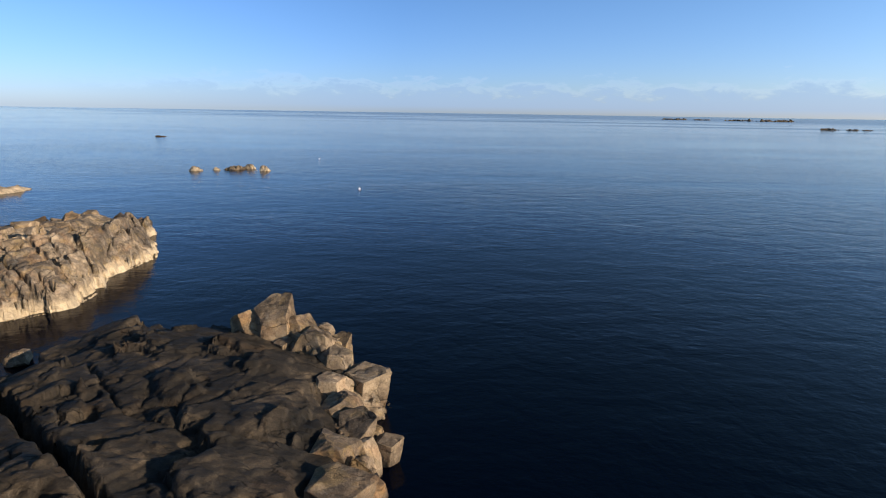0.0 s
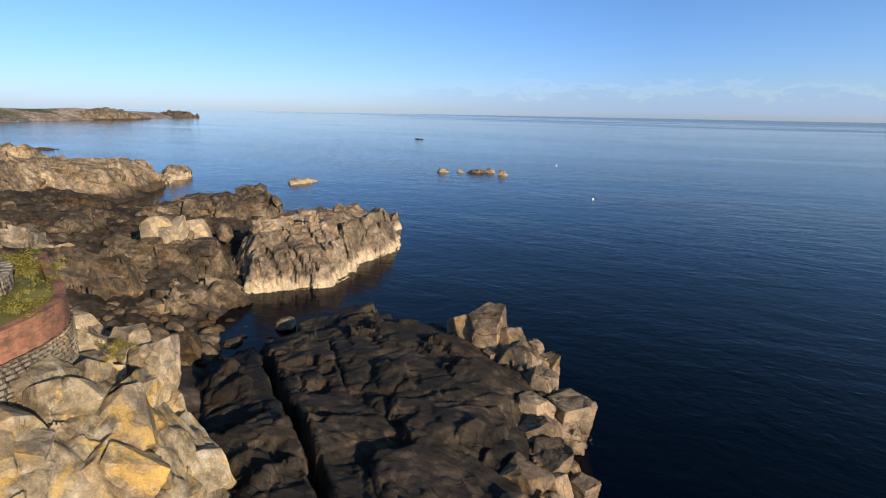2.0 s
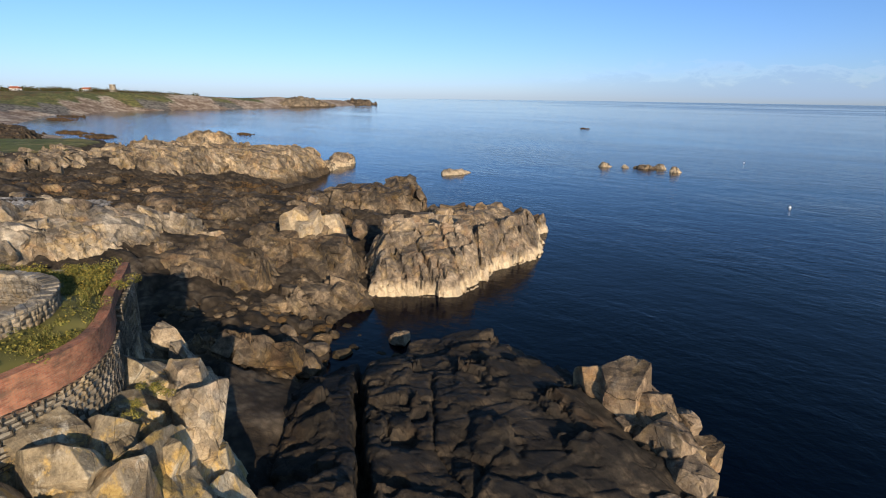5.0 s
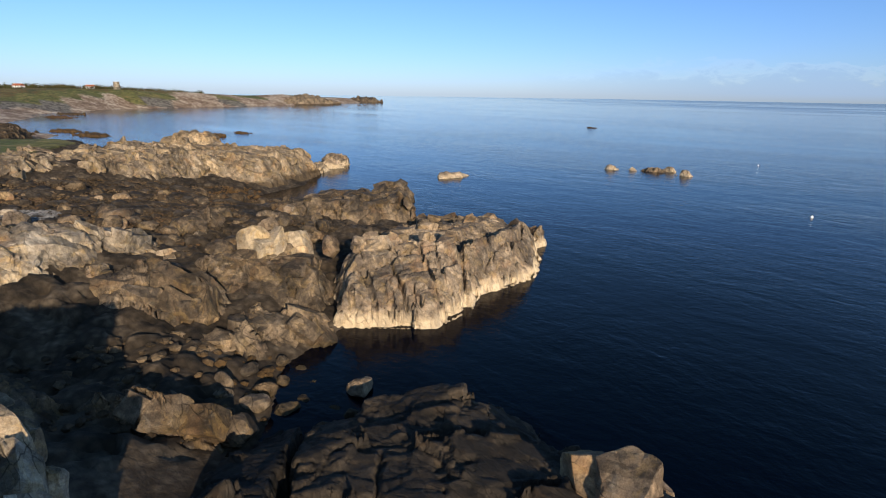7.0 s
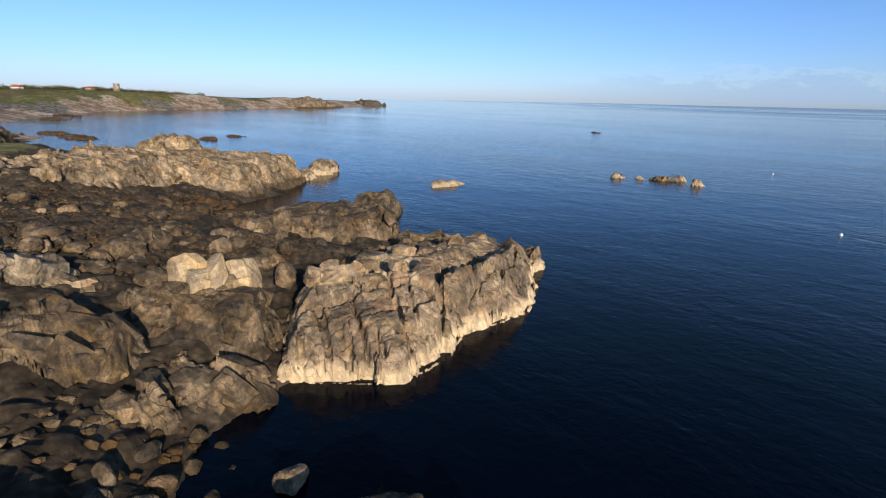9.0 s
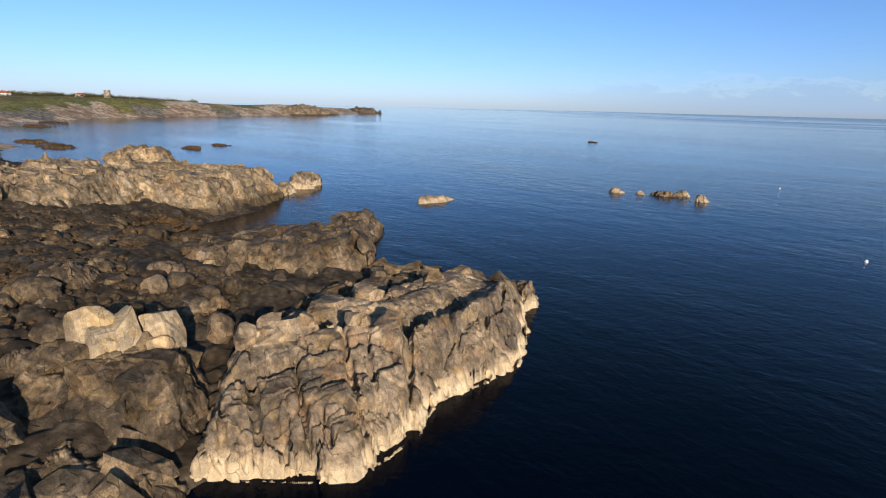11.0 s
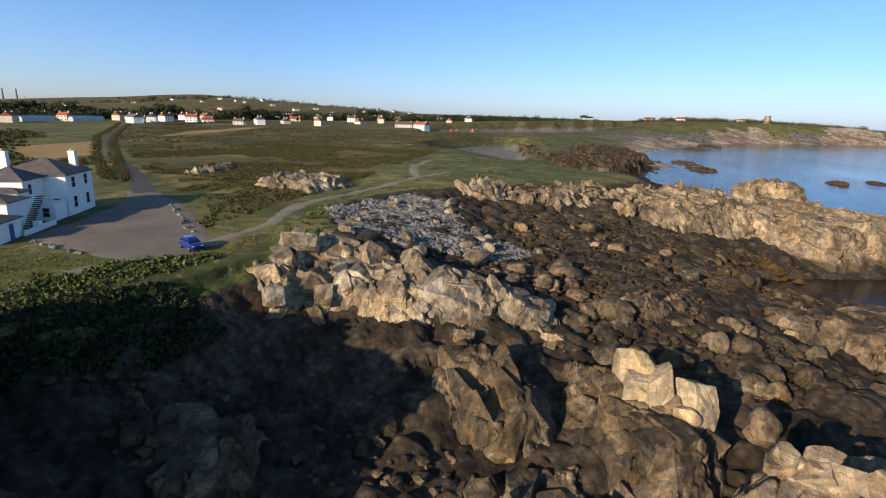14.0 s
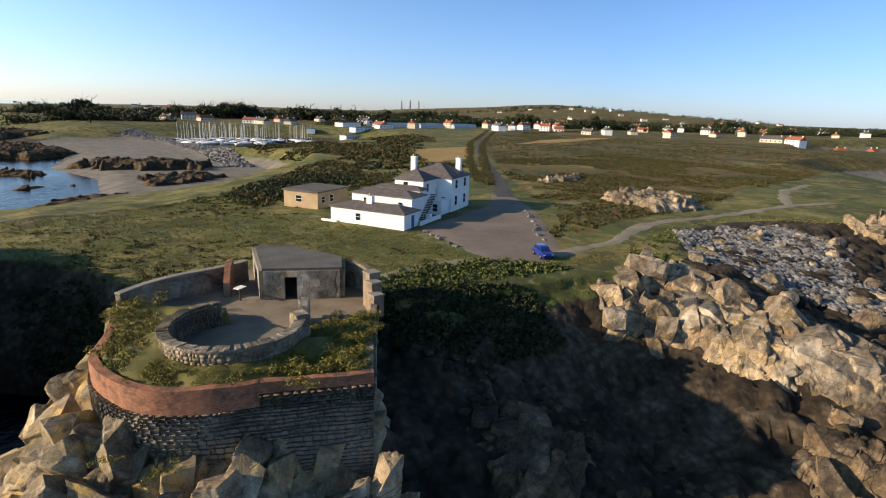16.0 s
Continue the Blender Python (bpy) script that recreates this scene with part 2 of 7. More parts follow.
def ground_material():
    """Turf, bracken heath, sand and weed-covered cobbles, told apart by the masks laid into the sheet."""
    m, n, l, b = material("coast_ground", 0.95)
    v = coords(n, l)
    big = noise_tex(n, l, v, 0.035, 6, 0.62, 0.5)
    midn = noise_tex(n, l, v, 0.22, 6, 0.65, 0.4)
    fine = noise_tex(n, l, v, 2.2, 6, 0.7)
    turf = ramp(n, l, maths(n, l, "ADD", maths(n, l, "MULTIPLY", midn, 0.6), maths(n, l, "MULTIPLY", fine, 0.4)),
                [(0.38, (0.065, 0.072, 0.016)), (0.5, (0.14, 0.13, 0.035)), (0.62, (0.24, 0.20, 0.075))])
    turf = mixed(n, l, span(n, l, big, 0.44, 0.56, 0, 0.8), turf, (0.060, 0.080, 0.018))
    turf = mixed(n, l, span(n, l, noise_tex(n, l, v, 0.09, 5, 0.6, 0.6), 0.54, 0.66, 0, 0.7), turf, (0.20, 0.145, 0.06))
    turf = mixed(n, l, maths(n, l, "MULTIPLY", span(n, l, noise_tex(n, l, v, 0.13, 7, 0.68, 0.8), 0.50, 0.57), 0.75), turf, (0.040, 0.046, 0.013))
    turf = mixed(n, l, maths(n, l, "MULTIPLY", span(n, l, noise_tex(n, l, v, 0.31, 6, 0.66, 0.9), 0.57, 0.64), 0.6), turf, (0.26, 0.21, 0.10))
    heath = ramp(n, l, maths(n, l, "ADD", maths(n, l, "MULTIPLY", big, 0.55), maths(n, l, "MULTIPLY", midn, 0.45)),
                 [(0.40, (0.030, 0.040, 0.010)), (0.47, (0.066, 0.072, 0.018)), (0.51, (0.135, 0.066, 0.022)), (0.54, (0.085, 0.084, 0.022)), (0.61, (0.22, 0.165, 0.062))])
    sand = ramp(n, l, midn, [(0.35, (0.115, 0.104, 0.088)), (0.65, (0.21, 0.19, 0.16))])
    stones = n.new("ShaderNodeTexVoronoi")
    stones.inputs["Scale"].default_value = 1.3
    l.new(v, stones.inputs["Vector"])
    cob = mixed(n, l, 0.6, ramp(n, l, midn, [(0.36, (0.022, 0.017, 0.012)), (0.5, (0.055, 0.041, 0.027)), (0.66, (0.12, 0.095, 0.068))]), ramp(n, l, stones.outputs["Distance"], [(0.1, (0.75, 0.75, 0.75)), (0.7, (0.12, 0.12, 0.12))]), "SOFT_LIGHT")
    a = n.new("ShaderNodeAttribute")
    a.attribute_name = "cover"
    s = n.new("ShaderNodeSeparateColor")
    l.new(a.outputs["Color"], s.inputs[0])
    wob = maths(n, l, "MULTIPLY", maths(n, l, "SUBTRACT", midn, 0.5), 0.9)
    c = cob
    for k, colour in ((2, sand), (0, turf), (1, heath)):
        c = mixed(n, l, span(n, l, maths(n, l, "ADD", s.outputs[k], wob), 0.4, 0.6), c, colour)
    tan = ramp(n, l, maths(n, l, "ADD", maths(n, l, "MULTIPLY", big, 0.5), maths(n, l, "MULTIPLY", midn, 0.5)), [(0.42, (0.13, 0.085, 0.055)), (0.5, (0.25, 0.18, 0.125)), (0.58, (0.46, 0.38, 0.29))])
    c = mixed(n, l, span(n, l, maths(n, l, "ADD", a.outputs["Alpha"], wob), 0.4, 0.6), c, tan)
    l.new(c, b.inputs["Base Color"])
    relief = maths(n, l, "MULTIPLY", maths(n, l, "ADD", maths(n, l, "MULTIPLY", fine, 0.35), maths(n, l, "MULTIPLY", midn, 0.8)), span(n, l, s.outputs[2], 0.4, 0.7, 1.0, 0.08))
    l.new(bump(n, l, relief, 0.8, 0.6), b.inputs["Normal"])
    return m


GROUND = ground_material()


# ---- terrain arithmetic ----
def hashed(i, j, k, seed):
    """Four even random numbers for each whole-numbered cell."""
    h = (i.astype(np.int64) * 73856093) ^ (j.astype(np.int64) * 19349663) ^ (k.astype(np.int64) * 83492791) ^ (seed * 2654435)
    h = (h ^ (h >> 13)) * 1274126177 & 0xFFFFFFFF
    out = []
    for s in range(4):
        h = ((h ^ (h >> 15)) * (2246822519 + 2 * s)) & 0xFFFFFFFF
        h = (h ^ (h >> 13)) & 0xFFFFFFFF
        out.append(((h >> 4) & 0xFFFFF).astype(np.float32) / 1048575.0)
    return out


def cells(p, seed):
    """Voronoi cells in space: distance to the first and second centre, the offset from the first, and its random numbers."""
    base = np.floor(p)
    f1 = np.full(len(p), 9e9, np.float32)
    f2 = f1.copy()
    off = np.zeros((len(p), 3), np.float32)
    rnd = np.zeros((len(p), 4), np.float32)
    for a in (-1, 0, 1):
        for c in (-1, 0, 1):
            for d in (-1, 0, 1):
                i, j, k = base[:, 0] + a, base[:, 1] + c, base[:, 2] + d
                r = hashed(i, j, k, seed)
                v = np.stack([p[:, 0] - i - r[0], p[:, 1] - j - r[1], p[:, 2] - k - r[2]], 1)
                q = (v * v).sum(1)
                near = q < f1
                f2 = np.where(near, f1, np.minimum(f2, q))
                f1 = np.where(near, q, f1)
                off[near] = v[near]
                w = np.stack([r[3], r[0], r[1], r[2]], 1)
                rnd[near] = w[near]
    return np.sqrt(f1), np.sqrt(f2), off, rnd


def smooth_noise(x, y, size, seed):
    """Value noise on a plan, -1 to 1."""
    u, v = x / size, y / size
    i, j = np.floor(u), np.floor(v)
    fu, fv = u - i, v - j
    fu, fv = fu * fu * (3 - 2 * fu), fv * fv * (3 - 2 * fv)
    zero = np.zeros_like(i)
    g = [hashed(i + a, j + b, zero, seed)[0] for b in (0, 1) for a in (0, 1)]
    return 2 * ((g[0] * (1 - fu) + g[1] * fu) * (1 - fv) + (g[2] * (1 - fu) + g[3] * fu) * fv) - 1


def hills(x, y, size, seed, octaves=4):
    return sum(smooth_noise(x, y, size / 2 ** o, seed + o) / 2 ** o for o in range(octaves))


def distance(x, y, poly):
    """Signed distance to a closed outline, inside positive."""
    best = np.full(x.shape, 1e18)
    inside = np.zeros(x.shape, bool)
    for (ax, ay), (bx, by) in zip(poly, poly[1:] + poly[:1]):
        dx, dy = bx - ax, by - ay
        t = np.clip(((x - ax) * dx + (y - ay) * dy) / (dx * dx + dy * dy), 0, 1)
        best = np.minimum(best, (x - ax - t * dx) ** 2 + (y - ay - t * dy) ** 2)
        if ay != by:
            inside ^= ((ay > y) != (by > y)) & (x < (bx - ax) * (y - ay) / (by - ay) + ax)
    return np.sqrt(best) * np.where(inside, 1, -1)


def grid_mesh(name, x, y, z, keep=None):
    """A sheet from grids of places; keep: which of its squares stay."""
    h, w = x.shape
    co = np.stack([x, y, z], -1).reshape(-1, 3).astype(np.float32)
    idx = np.arange(h * w).reshape(h, w)
    quads = np.stack([idx[:-1, :-1], idx[:-1, 1:], idx[1:, 1:], idx[1:, :-1]], -1).reshape(-1, 4)
    if keep is not None:
        quads = quads[keep.reshape(-1)]
        used = np.unique(quads)
        back = np.zeros(h * w, np.int64)
        back[used] = np.arange(len(used))
        co, quads = co[used], back[quads]
    else:
        used = np.arange(h * w)
    me = bpy.data.meshes.new(name)
    me.vertices.add(len(co))
    me.vertices.foreach_set("co", co.ravel())
    me.loops.add(quads.size)
    me.loops.foreach_set("vertex_index", quads.ravel().astype(np.int32))
    me.polygons.add(len(quads))
    me.polygons.foreach_set("loop_start", np.arange(0, quads.size, 4, dtype=np.int32))
    me.polygons.foreach_set("loop_total", np.full(len(quads), 4, np.int32))
    me.update(calc_edges=True)
    return me, used


def flat_mesh(name, co, faces):
    """A mesh from arrays of places and of equal-sided faces."""
    me = bpy.data.meshes.new(name)
    co, faces = np.asarray(co, np.float32), np.asarray(faces, np.int32)
    me.vertices.add(len(co))
    me.vertices.foreach_set("co", co.ravel())
    me.loops.add(faces.size)
    me.loops.foreach_set("vertex_index", faces.ravel())
    me.polygons.add(len(faces))
    me.polygons.foreach_set("loop_start", np.arange(0, faces.size, faces.shape[1], dtype=np.int32))
    me.polygons.foreach_set("loop_total", np.full(len(faces), faces.shape[1], np.int32))
    me.update(calc_edges=True)
    return me


# ---- the lie of the land ----
PLATEAU = [(-32, -6), (-29, -20), (-22, -33), (0, -38), (30, -60), (0, -62), (-20, -55), (-34, -60), (-56, -66), (-78, -82), (-100, -108), (-122, -160),
           (-150, -190), (-240, -270), (-290, -330), (-290, -410), (-190, -475), (-95, -480), (-45, -600), (-40, -900), (-400, -2500), (-1800, -4400), (-4400, -3600), (-4300, -600), (-2200, 400),
           (-1350, 1020), (-1180, 900), (-1010, 480), (-930, 260), (-760, 90), (-560, 20), (-420, -10), (-330, -20), (-260, -10), (-225, 22), (-200, 60), (-185, 62),
           (-165, 48), (-158, 30), (-150, 20), (-141, 9), (-133, 5), (-123, 4), (-112, 2), (-102, 6), (-90, 13), (-86, 11), (-77, 10), (-69, 8), (-62, 5.5), (-55, 3), (-48, -3), (-40, -7)]
SHORE = [(-12, 8), (-20, 22), (-30, 33), (-41, 37), (-50, 45), (-53, 55), (-50, 62), (-51, 84), (-62, 99), (-78, 98), (-90, 99), (-107, 117), (-112, 110), (-127, 84), (-133, 81),
         (-144, 106), (-153, 116), (-172, 127), (-180, 122), (-195, 108), (-225, 84), (-262, 52), (-306, 64), (-388, 98), (-500, 78), (-640, 138), (-696, 140), (-870, 280), (-942, 498),
         (-1056, 770), (-1300, 1060), (-1430, 1140), (-1650, 1100), (-2400, 700), (-4600, -300), (-4650, -4500), (-1000, -4650), (0, -2500), (20, -900), (-8, -520), (-30, -395), (-52, -300), (-40, -245),
         (-52, -200), (-47, -158), (-30, -141), (0, -132), (60, -110), (80, -50), (30, -26), (5, -27), (-13, -29), (-23, -19), (-22, -6), (-15, 3)]


MARINA = [(-118, -345), (-150, -325), (-215, -335), (-228, -375), (-165, -405), (-120, -388)]


SAND = [(-47, -158), (-58, -126), (-78, -130), (-104, -146), (-121, -172), (-126, -215), (-114, -260), (-118, -330), (-118, -390), (-100, -430), (-60, -420), (-45, -390), (-55, -300), (-40, -245), (-52, -200)]


STRAND = [(-296, -20), (-330, -40), (-385, -44), (-455, -20), (-440, 2), (-330, 12), (-300, 4)]
COVE = [(-520, -98), (-600, -128), (-690, -148), (-874, -74), (-940, -6), (-1120, 120), (-1030, 152), (-702, 14), (-579, -48)]


def land(x, y):
    """Height of the ground sheet, with its plateau at 12 m, its slope to the shore and the sea floor."""
    near = np.clip(1.5 - np.maximum(np.abs(x + 80) - 90, np.abs(y - 30) - 98) / 80, 0, 1)
    wob = hills(x, y, 22, 5, 3) * 1.6 * near + hills(x, y, 220, 6, 2) * 7 * (1 - near)
    dp, ds = distance(x, y, PLATEAU) + wob, distance(x, y, SHORE) + wob * 0.6
    inland = np.clip((dp - 60) / 800, 0, 1)
    top = 11.9 + 0.35 * hills(x, y, 34, 9) * near + inland * (0.5 + 3.5 * hills(x, y, 500, 17, 2)) + np.clip((dp - 900) / 1600, 0, 1) * 108 + 15 * np.exp(-((x + 1020) ** 2 + (y - 230) ** 2) / 330 ** 2) + 9 * np.exp(-((x + 1050) ** 2 + (y - 690) ** 2) / 80 ** 2)
    top = top * (1 - 0.45 * np.clip((-300 - x) / 500, 0, 1) * np.clip((y + 120) / 160, 0, 1) * np.clip((900 + x) / 200, 0, 1))
    t = ds / np.maximum(ds - dp, 0.01)
    slope = top * np.clip(t, 0, 1) ** 0.85 + hills(x, y, 9, 31, 3) * 0.45 * np.clip(t * 6, 0, 1) * near
    sea = np.maximum(ds * 0.28, -7.0) + hills(x, y, 12, 40) * 0.3 * near
    z = np.where(dp > 0, top, np.where(ds > 0, slope, sea))
    z = np.where((dp < 0) & (ds > 0), np.maximum(z - 3.6 * np.exp(-(((x + 60) / 14) ** 2 + ((y - 22) / 11) ** 2)), np.minimum(z, 0.6)), z)
    basin = distance(x, y, MARINA)
    z = z + (np.minimum(z, 3.0) - z) * np.clip((basin + 70) / 40, 0, 1)
    z = z + (2.6 - z) * np.clip(basin / 8, 0, 1)
    z = z + (np.minimum(z, 1.7) - z) * np.clip((distance(x, y, SAND) + 8) / 14, 0, 1)
    z = z + (np.minimum(z, 2.6) - z) * np.clip((np.maximum(distance(x, y, COVE), distance(x, y, STRAND)) + 12) / 18, 0, 1)
    return z, dp, ds, t


def height_at(x, y):
    return float(land(np.array([float(x)]), np.array([float(y)]))[0][0])


def stretch(lo, hi, step, far_lo, far_hi, grow=1.055):
    mid = list(np.arange(lo, hi + step / 2, step))
    a, s = [], step
    while lo - sum(a) > far_lo:
        s *= grow
        a.append(s)
    b, s = [], step
    while hi + sum(b) < far_hi:
        s *= grow
        b.append(s)
    return np.array([lo - v for v in np.cumsum(a)][::-1] + mid + [hi + v for v in np.cumsum(b)])


gx, gy = np.meshgrid(stretch(-168, 8, 0.6, -4700, 4700), stretch(-66, 128, 0.6, -4700, 4700))
gz, dp, ds, slope_t = land(gx, gy)
rubble_zone = (dp < 0) & (ds > -2) & (gx < -40) & (gx > -200) & (gy > -40) & (gy < 140)
pts = np.stack([gx, gy, gz], -1).reshape(-1, 3)
pick = rubble_zone.reshape(-1)
f1, f2, off, rnd = cells(pts[pick] / np.array([2.6, 2.2, 2.6]), 71)
add = np.zeros(len(pts))
add[pick] = (rnd[:, 0] - 0.4) * 1.1 - 0.5 * np.clip(1 - (f2 - f1) / 0.18, 0, 1)
fade = np.clip(ds / 4, 0.2, 1) * np.clip(-dp / 4, 0, 1)
gz = gz + add.reshape(gz.shape) * fade
me, used = grid_mesh("ground", gx, gy, gz)
HEATH = [(-78, 0), (-95, -9), (-112, -22), (-120, -45), (-300, -260), (-480, -400), (-620, -380), (-760, -200), (-700, 20), (-500, -30), (-260, -18), (-190, -14), (-150, -8), (-118, -6)]
cover = np.zeros((gz.size, 4), np.float32)
cover[:, 0] = np.clip(dp / 3 + 0.5, 0, 1).ravel()
cover[:, 1] = np.clip(distance(gx, gy, HEATH) / 12 + 0.3, 0, 1).ravel()
cover[:, 2] = np.clip(np.maximum(distance(gx, gy, SAND), distance(gx, gy, COVE)) / 20 + 0.6, 0, 1).ravel()
cover[:, 2] = np.maximum(cover[:, 2], np.clip((-420 - gx) / 100, 0, 0.55).ravel() * (dp < 0).ravel())
cover[:, 2] = np.maximum(cover[:, 2], np.clip(distance(gx, gy, STRAND) / 12 + 0.55, 0, 1).ravel())
grown = np.clip((gz - np.where(gx < -600, 9.5, np.where((gy < -70) & (gx > -205), 2.4, 2.6))) / 1.2, 0, 1) * ((gx < -205) | (gy < -70))
grown = np.maximum(grown, np.clip((gz - 9.8) / 1.2, 0, 1) * ((gx > -112) & (gx < -47) & (gy < 12)))
beach = np.clip(np.maximum(np.maximum(distance(gx, gy, SAND), distance(gx, gy, STRAND)), distance(gx, gy, COVE)) / 6 + 0.5, 0, 1).ravel()
cover[:, 0] = np.maximum(cover[:, 0], grown.ravel()) * (1 - beach)
cover[:, 1] = np.maximum(cover[:, 1], (np.clip((dp - np.where(gx < -450, 20, 260)) / 160, 0, 1) * (0.5 + 0.5 * hills(gx, gy, 120, 77, 3))).ravel()) * (1 - beach)
cover[:, 1] = np.maximum(cover[:, 1], (np.clip((-400 - gy) / 60, 0, 1) * (0.62 + 0.4 * hills(gx, gy, 60, 79, 3)) * (dp > 0)).ravel()) * (1 - beach)
cover[:, 1] = np.maximum(cover[:, 1], (np.clip((-450 - gx) / 40, 0, 1) * np.clip(dp / 12, 0, 1) * np.clip((gy + 150) / 60, 0, 1) * (0.75 + 0.3 * hills(gx, gy, 60, 80, 3))).ravel()) * (1 - beach)
cover[:, 3] = (np.clip((-330 - gx) / 60, 0, 1) * np.clip((gy + 60) / 60, 0, 1) * np.clip((np.where(gx < -950, 90, 48) + 40 * hills(gx, gy, 70, 78, 3) - ds) / 20, 0, 1)).ravel() * 0.95 * (distance(gx, gy, STRAND) < 0).ravel()
at = me.attributes.new("cover", "FLOAT_COLOR", "POINT")
at.data.foreach_set("color", cover.ravel())
me.polygons.foreach_set("use_smooth", np.ones(len(me.polygons), bool))
me.materials.append(GROUND)
tagged(new("ground", me), "rough coastal turf, bracken heath and weedy shore", "ground", kind="structure")

# the sea
sx, sy = np.meshgrid(np.linspace(-4900, 4900, 60), np.linspace(-4900, 4900, 60))
me, used = grid_mesh("water", sx, sy, sx * 0)
me.materials.append(WATER)
tagged(new("water", me), "calm dark blue sea with fine ripples", "sea", kind="structure")


# ---- outcrops of rock ----
def facets(x, y, z, step, size, turn, amount, lean, crack, seed, dip=(0.0, 0.0)):
    """Breaks a height field into blocks: each cell of a skewed net becomes a tilted plane of its own, with a cleft round it."""
    c, s = math.cos(radians(turn)), math.sin(radians(turn))
    wx, wy = x + 0.10 * size[0] * hills(x, y, size[0] * 2.5, seed + 3, 2), y + 0.10 * size[0] * hills(x, y, size[0] * 2.5, seed + 5, 2)
    u, v = (wx * c + wy * s) / size[0], (-wx * s + wy * c) / size[1]
    bu, bv = np.floor(u), np.floor(v)
    f1 = np.full(x.shape, 9e9)
    f2 = f1.copy()
    ou, ov, r0, r1, r2 = (np.zeros(x.shape) for _ in range(5))
    zero = np.zeros_like(bu)
    for a in (-1, 0, 1):
        for b in (-1, 0, 1):
            r = hashed(bu + a, bv + b, zero, seed)
            du, dv = u - bu - a - 0.15 - 0.7 * r[0], v - bv - b - 0.15 - 0.7 * r[1]
            q = (du ** 4 + dv ** 4) ** 0.25
            near = q < f1
            f2 = np.where(near, f1, np.minimum(f2, q))
            f1 = np.where(near, q, f1)
            for full, val in ((ou, du), (ov, dv), (r0, r[2]), (r1, r[3]), (r2, r[0])):
                full[near] = val[near]
    px, py = ou * size[0] * c - ov * size[1] * s, ou * size[0] * s + ov * size[1] * c
    j = np.clip(np.round((x - px - x[0, 0]) / step).astype(int), 0, x.shape[1] - 1)
    i = np.clip(np.round((y - py - y[0, 0]) / step).astype(int), 0, x.shape[0] - 1)
    gy_, gx_ = np.gradient(z, step)
    sx = np.clip(gx_[i, j], -1.3, 1.3) * 0.75 + (r1 - 0.5) * 2 * lean + dip[0]
    sy = np.clip(gy_[i, j], -1.3, 1.3) * 0.75 + (r2 - 0.5) * 2 * lean + dip[1]
    plane = z[i, j] + sx * px + sy * py + (r0 - 0.5) * lean * size[1] * 0.9
    return z * (1 - amount) + plane * amount - crack * np.clip(1 - (f2 - f1) / 0.06, 0, 1) ** 0.7


def smoothed(z):
    """A grid averaged with its neighbours."""
    q = np.pad(z, 1, mode="edge")
    return (q[:-2, 1:-1] + q[2:, 1:-1] + q[1:-1, :-2] + q[1:-1, 2:] + 2 * z) / 6


def relaxed(x, y, z, step, rounds=14):
    """Draws the grid's points together where the rock is steep, so that faces keep an even net."""
    x0, y0, h = x[0, 0], y[0, 0], z
    x, y = x.copy(), y.copy()

    def at(px, py):
        u, v = np.clip((px - x0) / step, 0, h.shape[1] - 1.001), np.clip((py - y0) / step, 0, h.shape[0] - 1.001)
        i, j = u.astype(int), v.astype(int)
        fu, fv = u - i, v - j
        return (h[j, i] * (1 - fu) + h[j, i + 1] * fu) * (1 - fv) + (h[j + 1, i] * (1 - fu) + h[j + 1, i + 1] * fu) * fv

    for r in range(rounds):
        c = np.stack([x, y, z], -1)
        ex = np.linalg.norm(c[:, 1:] - c[:, :-1], axis=-1) ** 1.3
        ey = np.linalg.norm(c[1:] - c[:-1], axis=-1) ** 1.3
        w, e, s, n = ex[1:-1, :-1], ex[1:-1, 1:], ey[:-1, 1:-1], ey[1:, 1:-1]
        t = w + e + s + n + 1e-9
        nx = (w * x[1:-1, :-2] + e * x[1:-1, 2:] + s * x[:-2, 1:-1] + n * x[2:, 1:-1]) / t
        ny = (w * y[1:-1, :-2] + e * y[1:-1, 2:] + s * y[:-2, 1:-1] + n * y[2:, 1:-1]) / t
        x[1:-1, 1:-1] += 0.6 * (nx - x[1:-1, 1:-1])
        y[1:-1, 1:-1] += 0.6 * (ny - y[1:-1, 1:-1])
        z = at(x, y)
    return x, y, z


rng = np.random.default_rng(11)


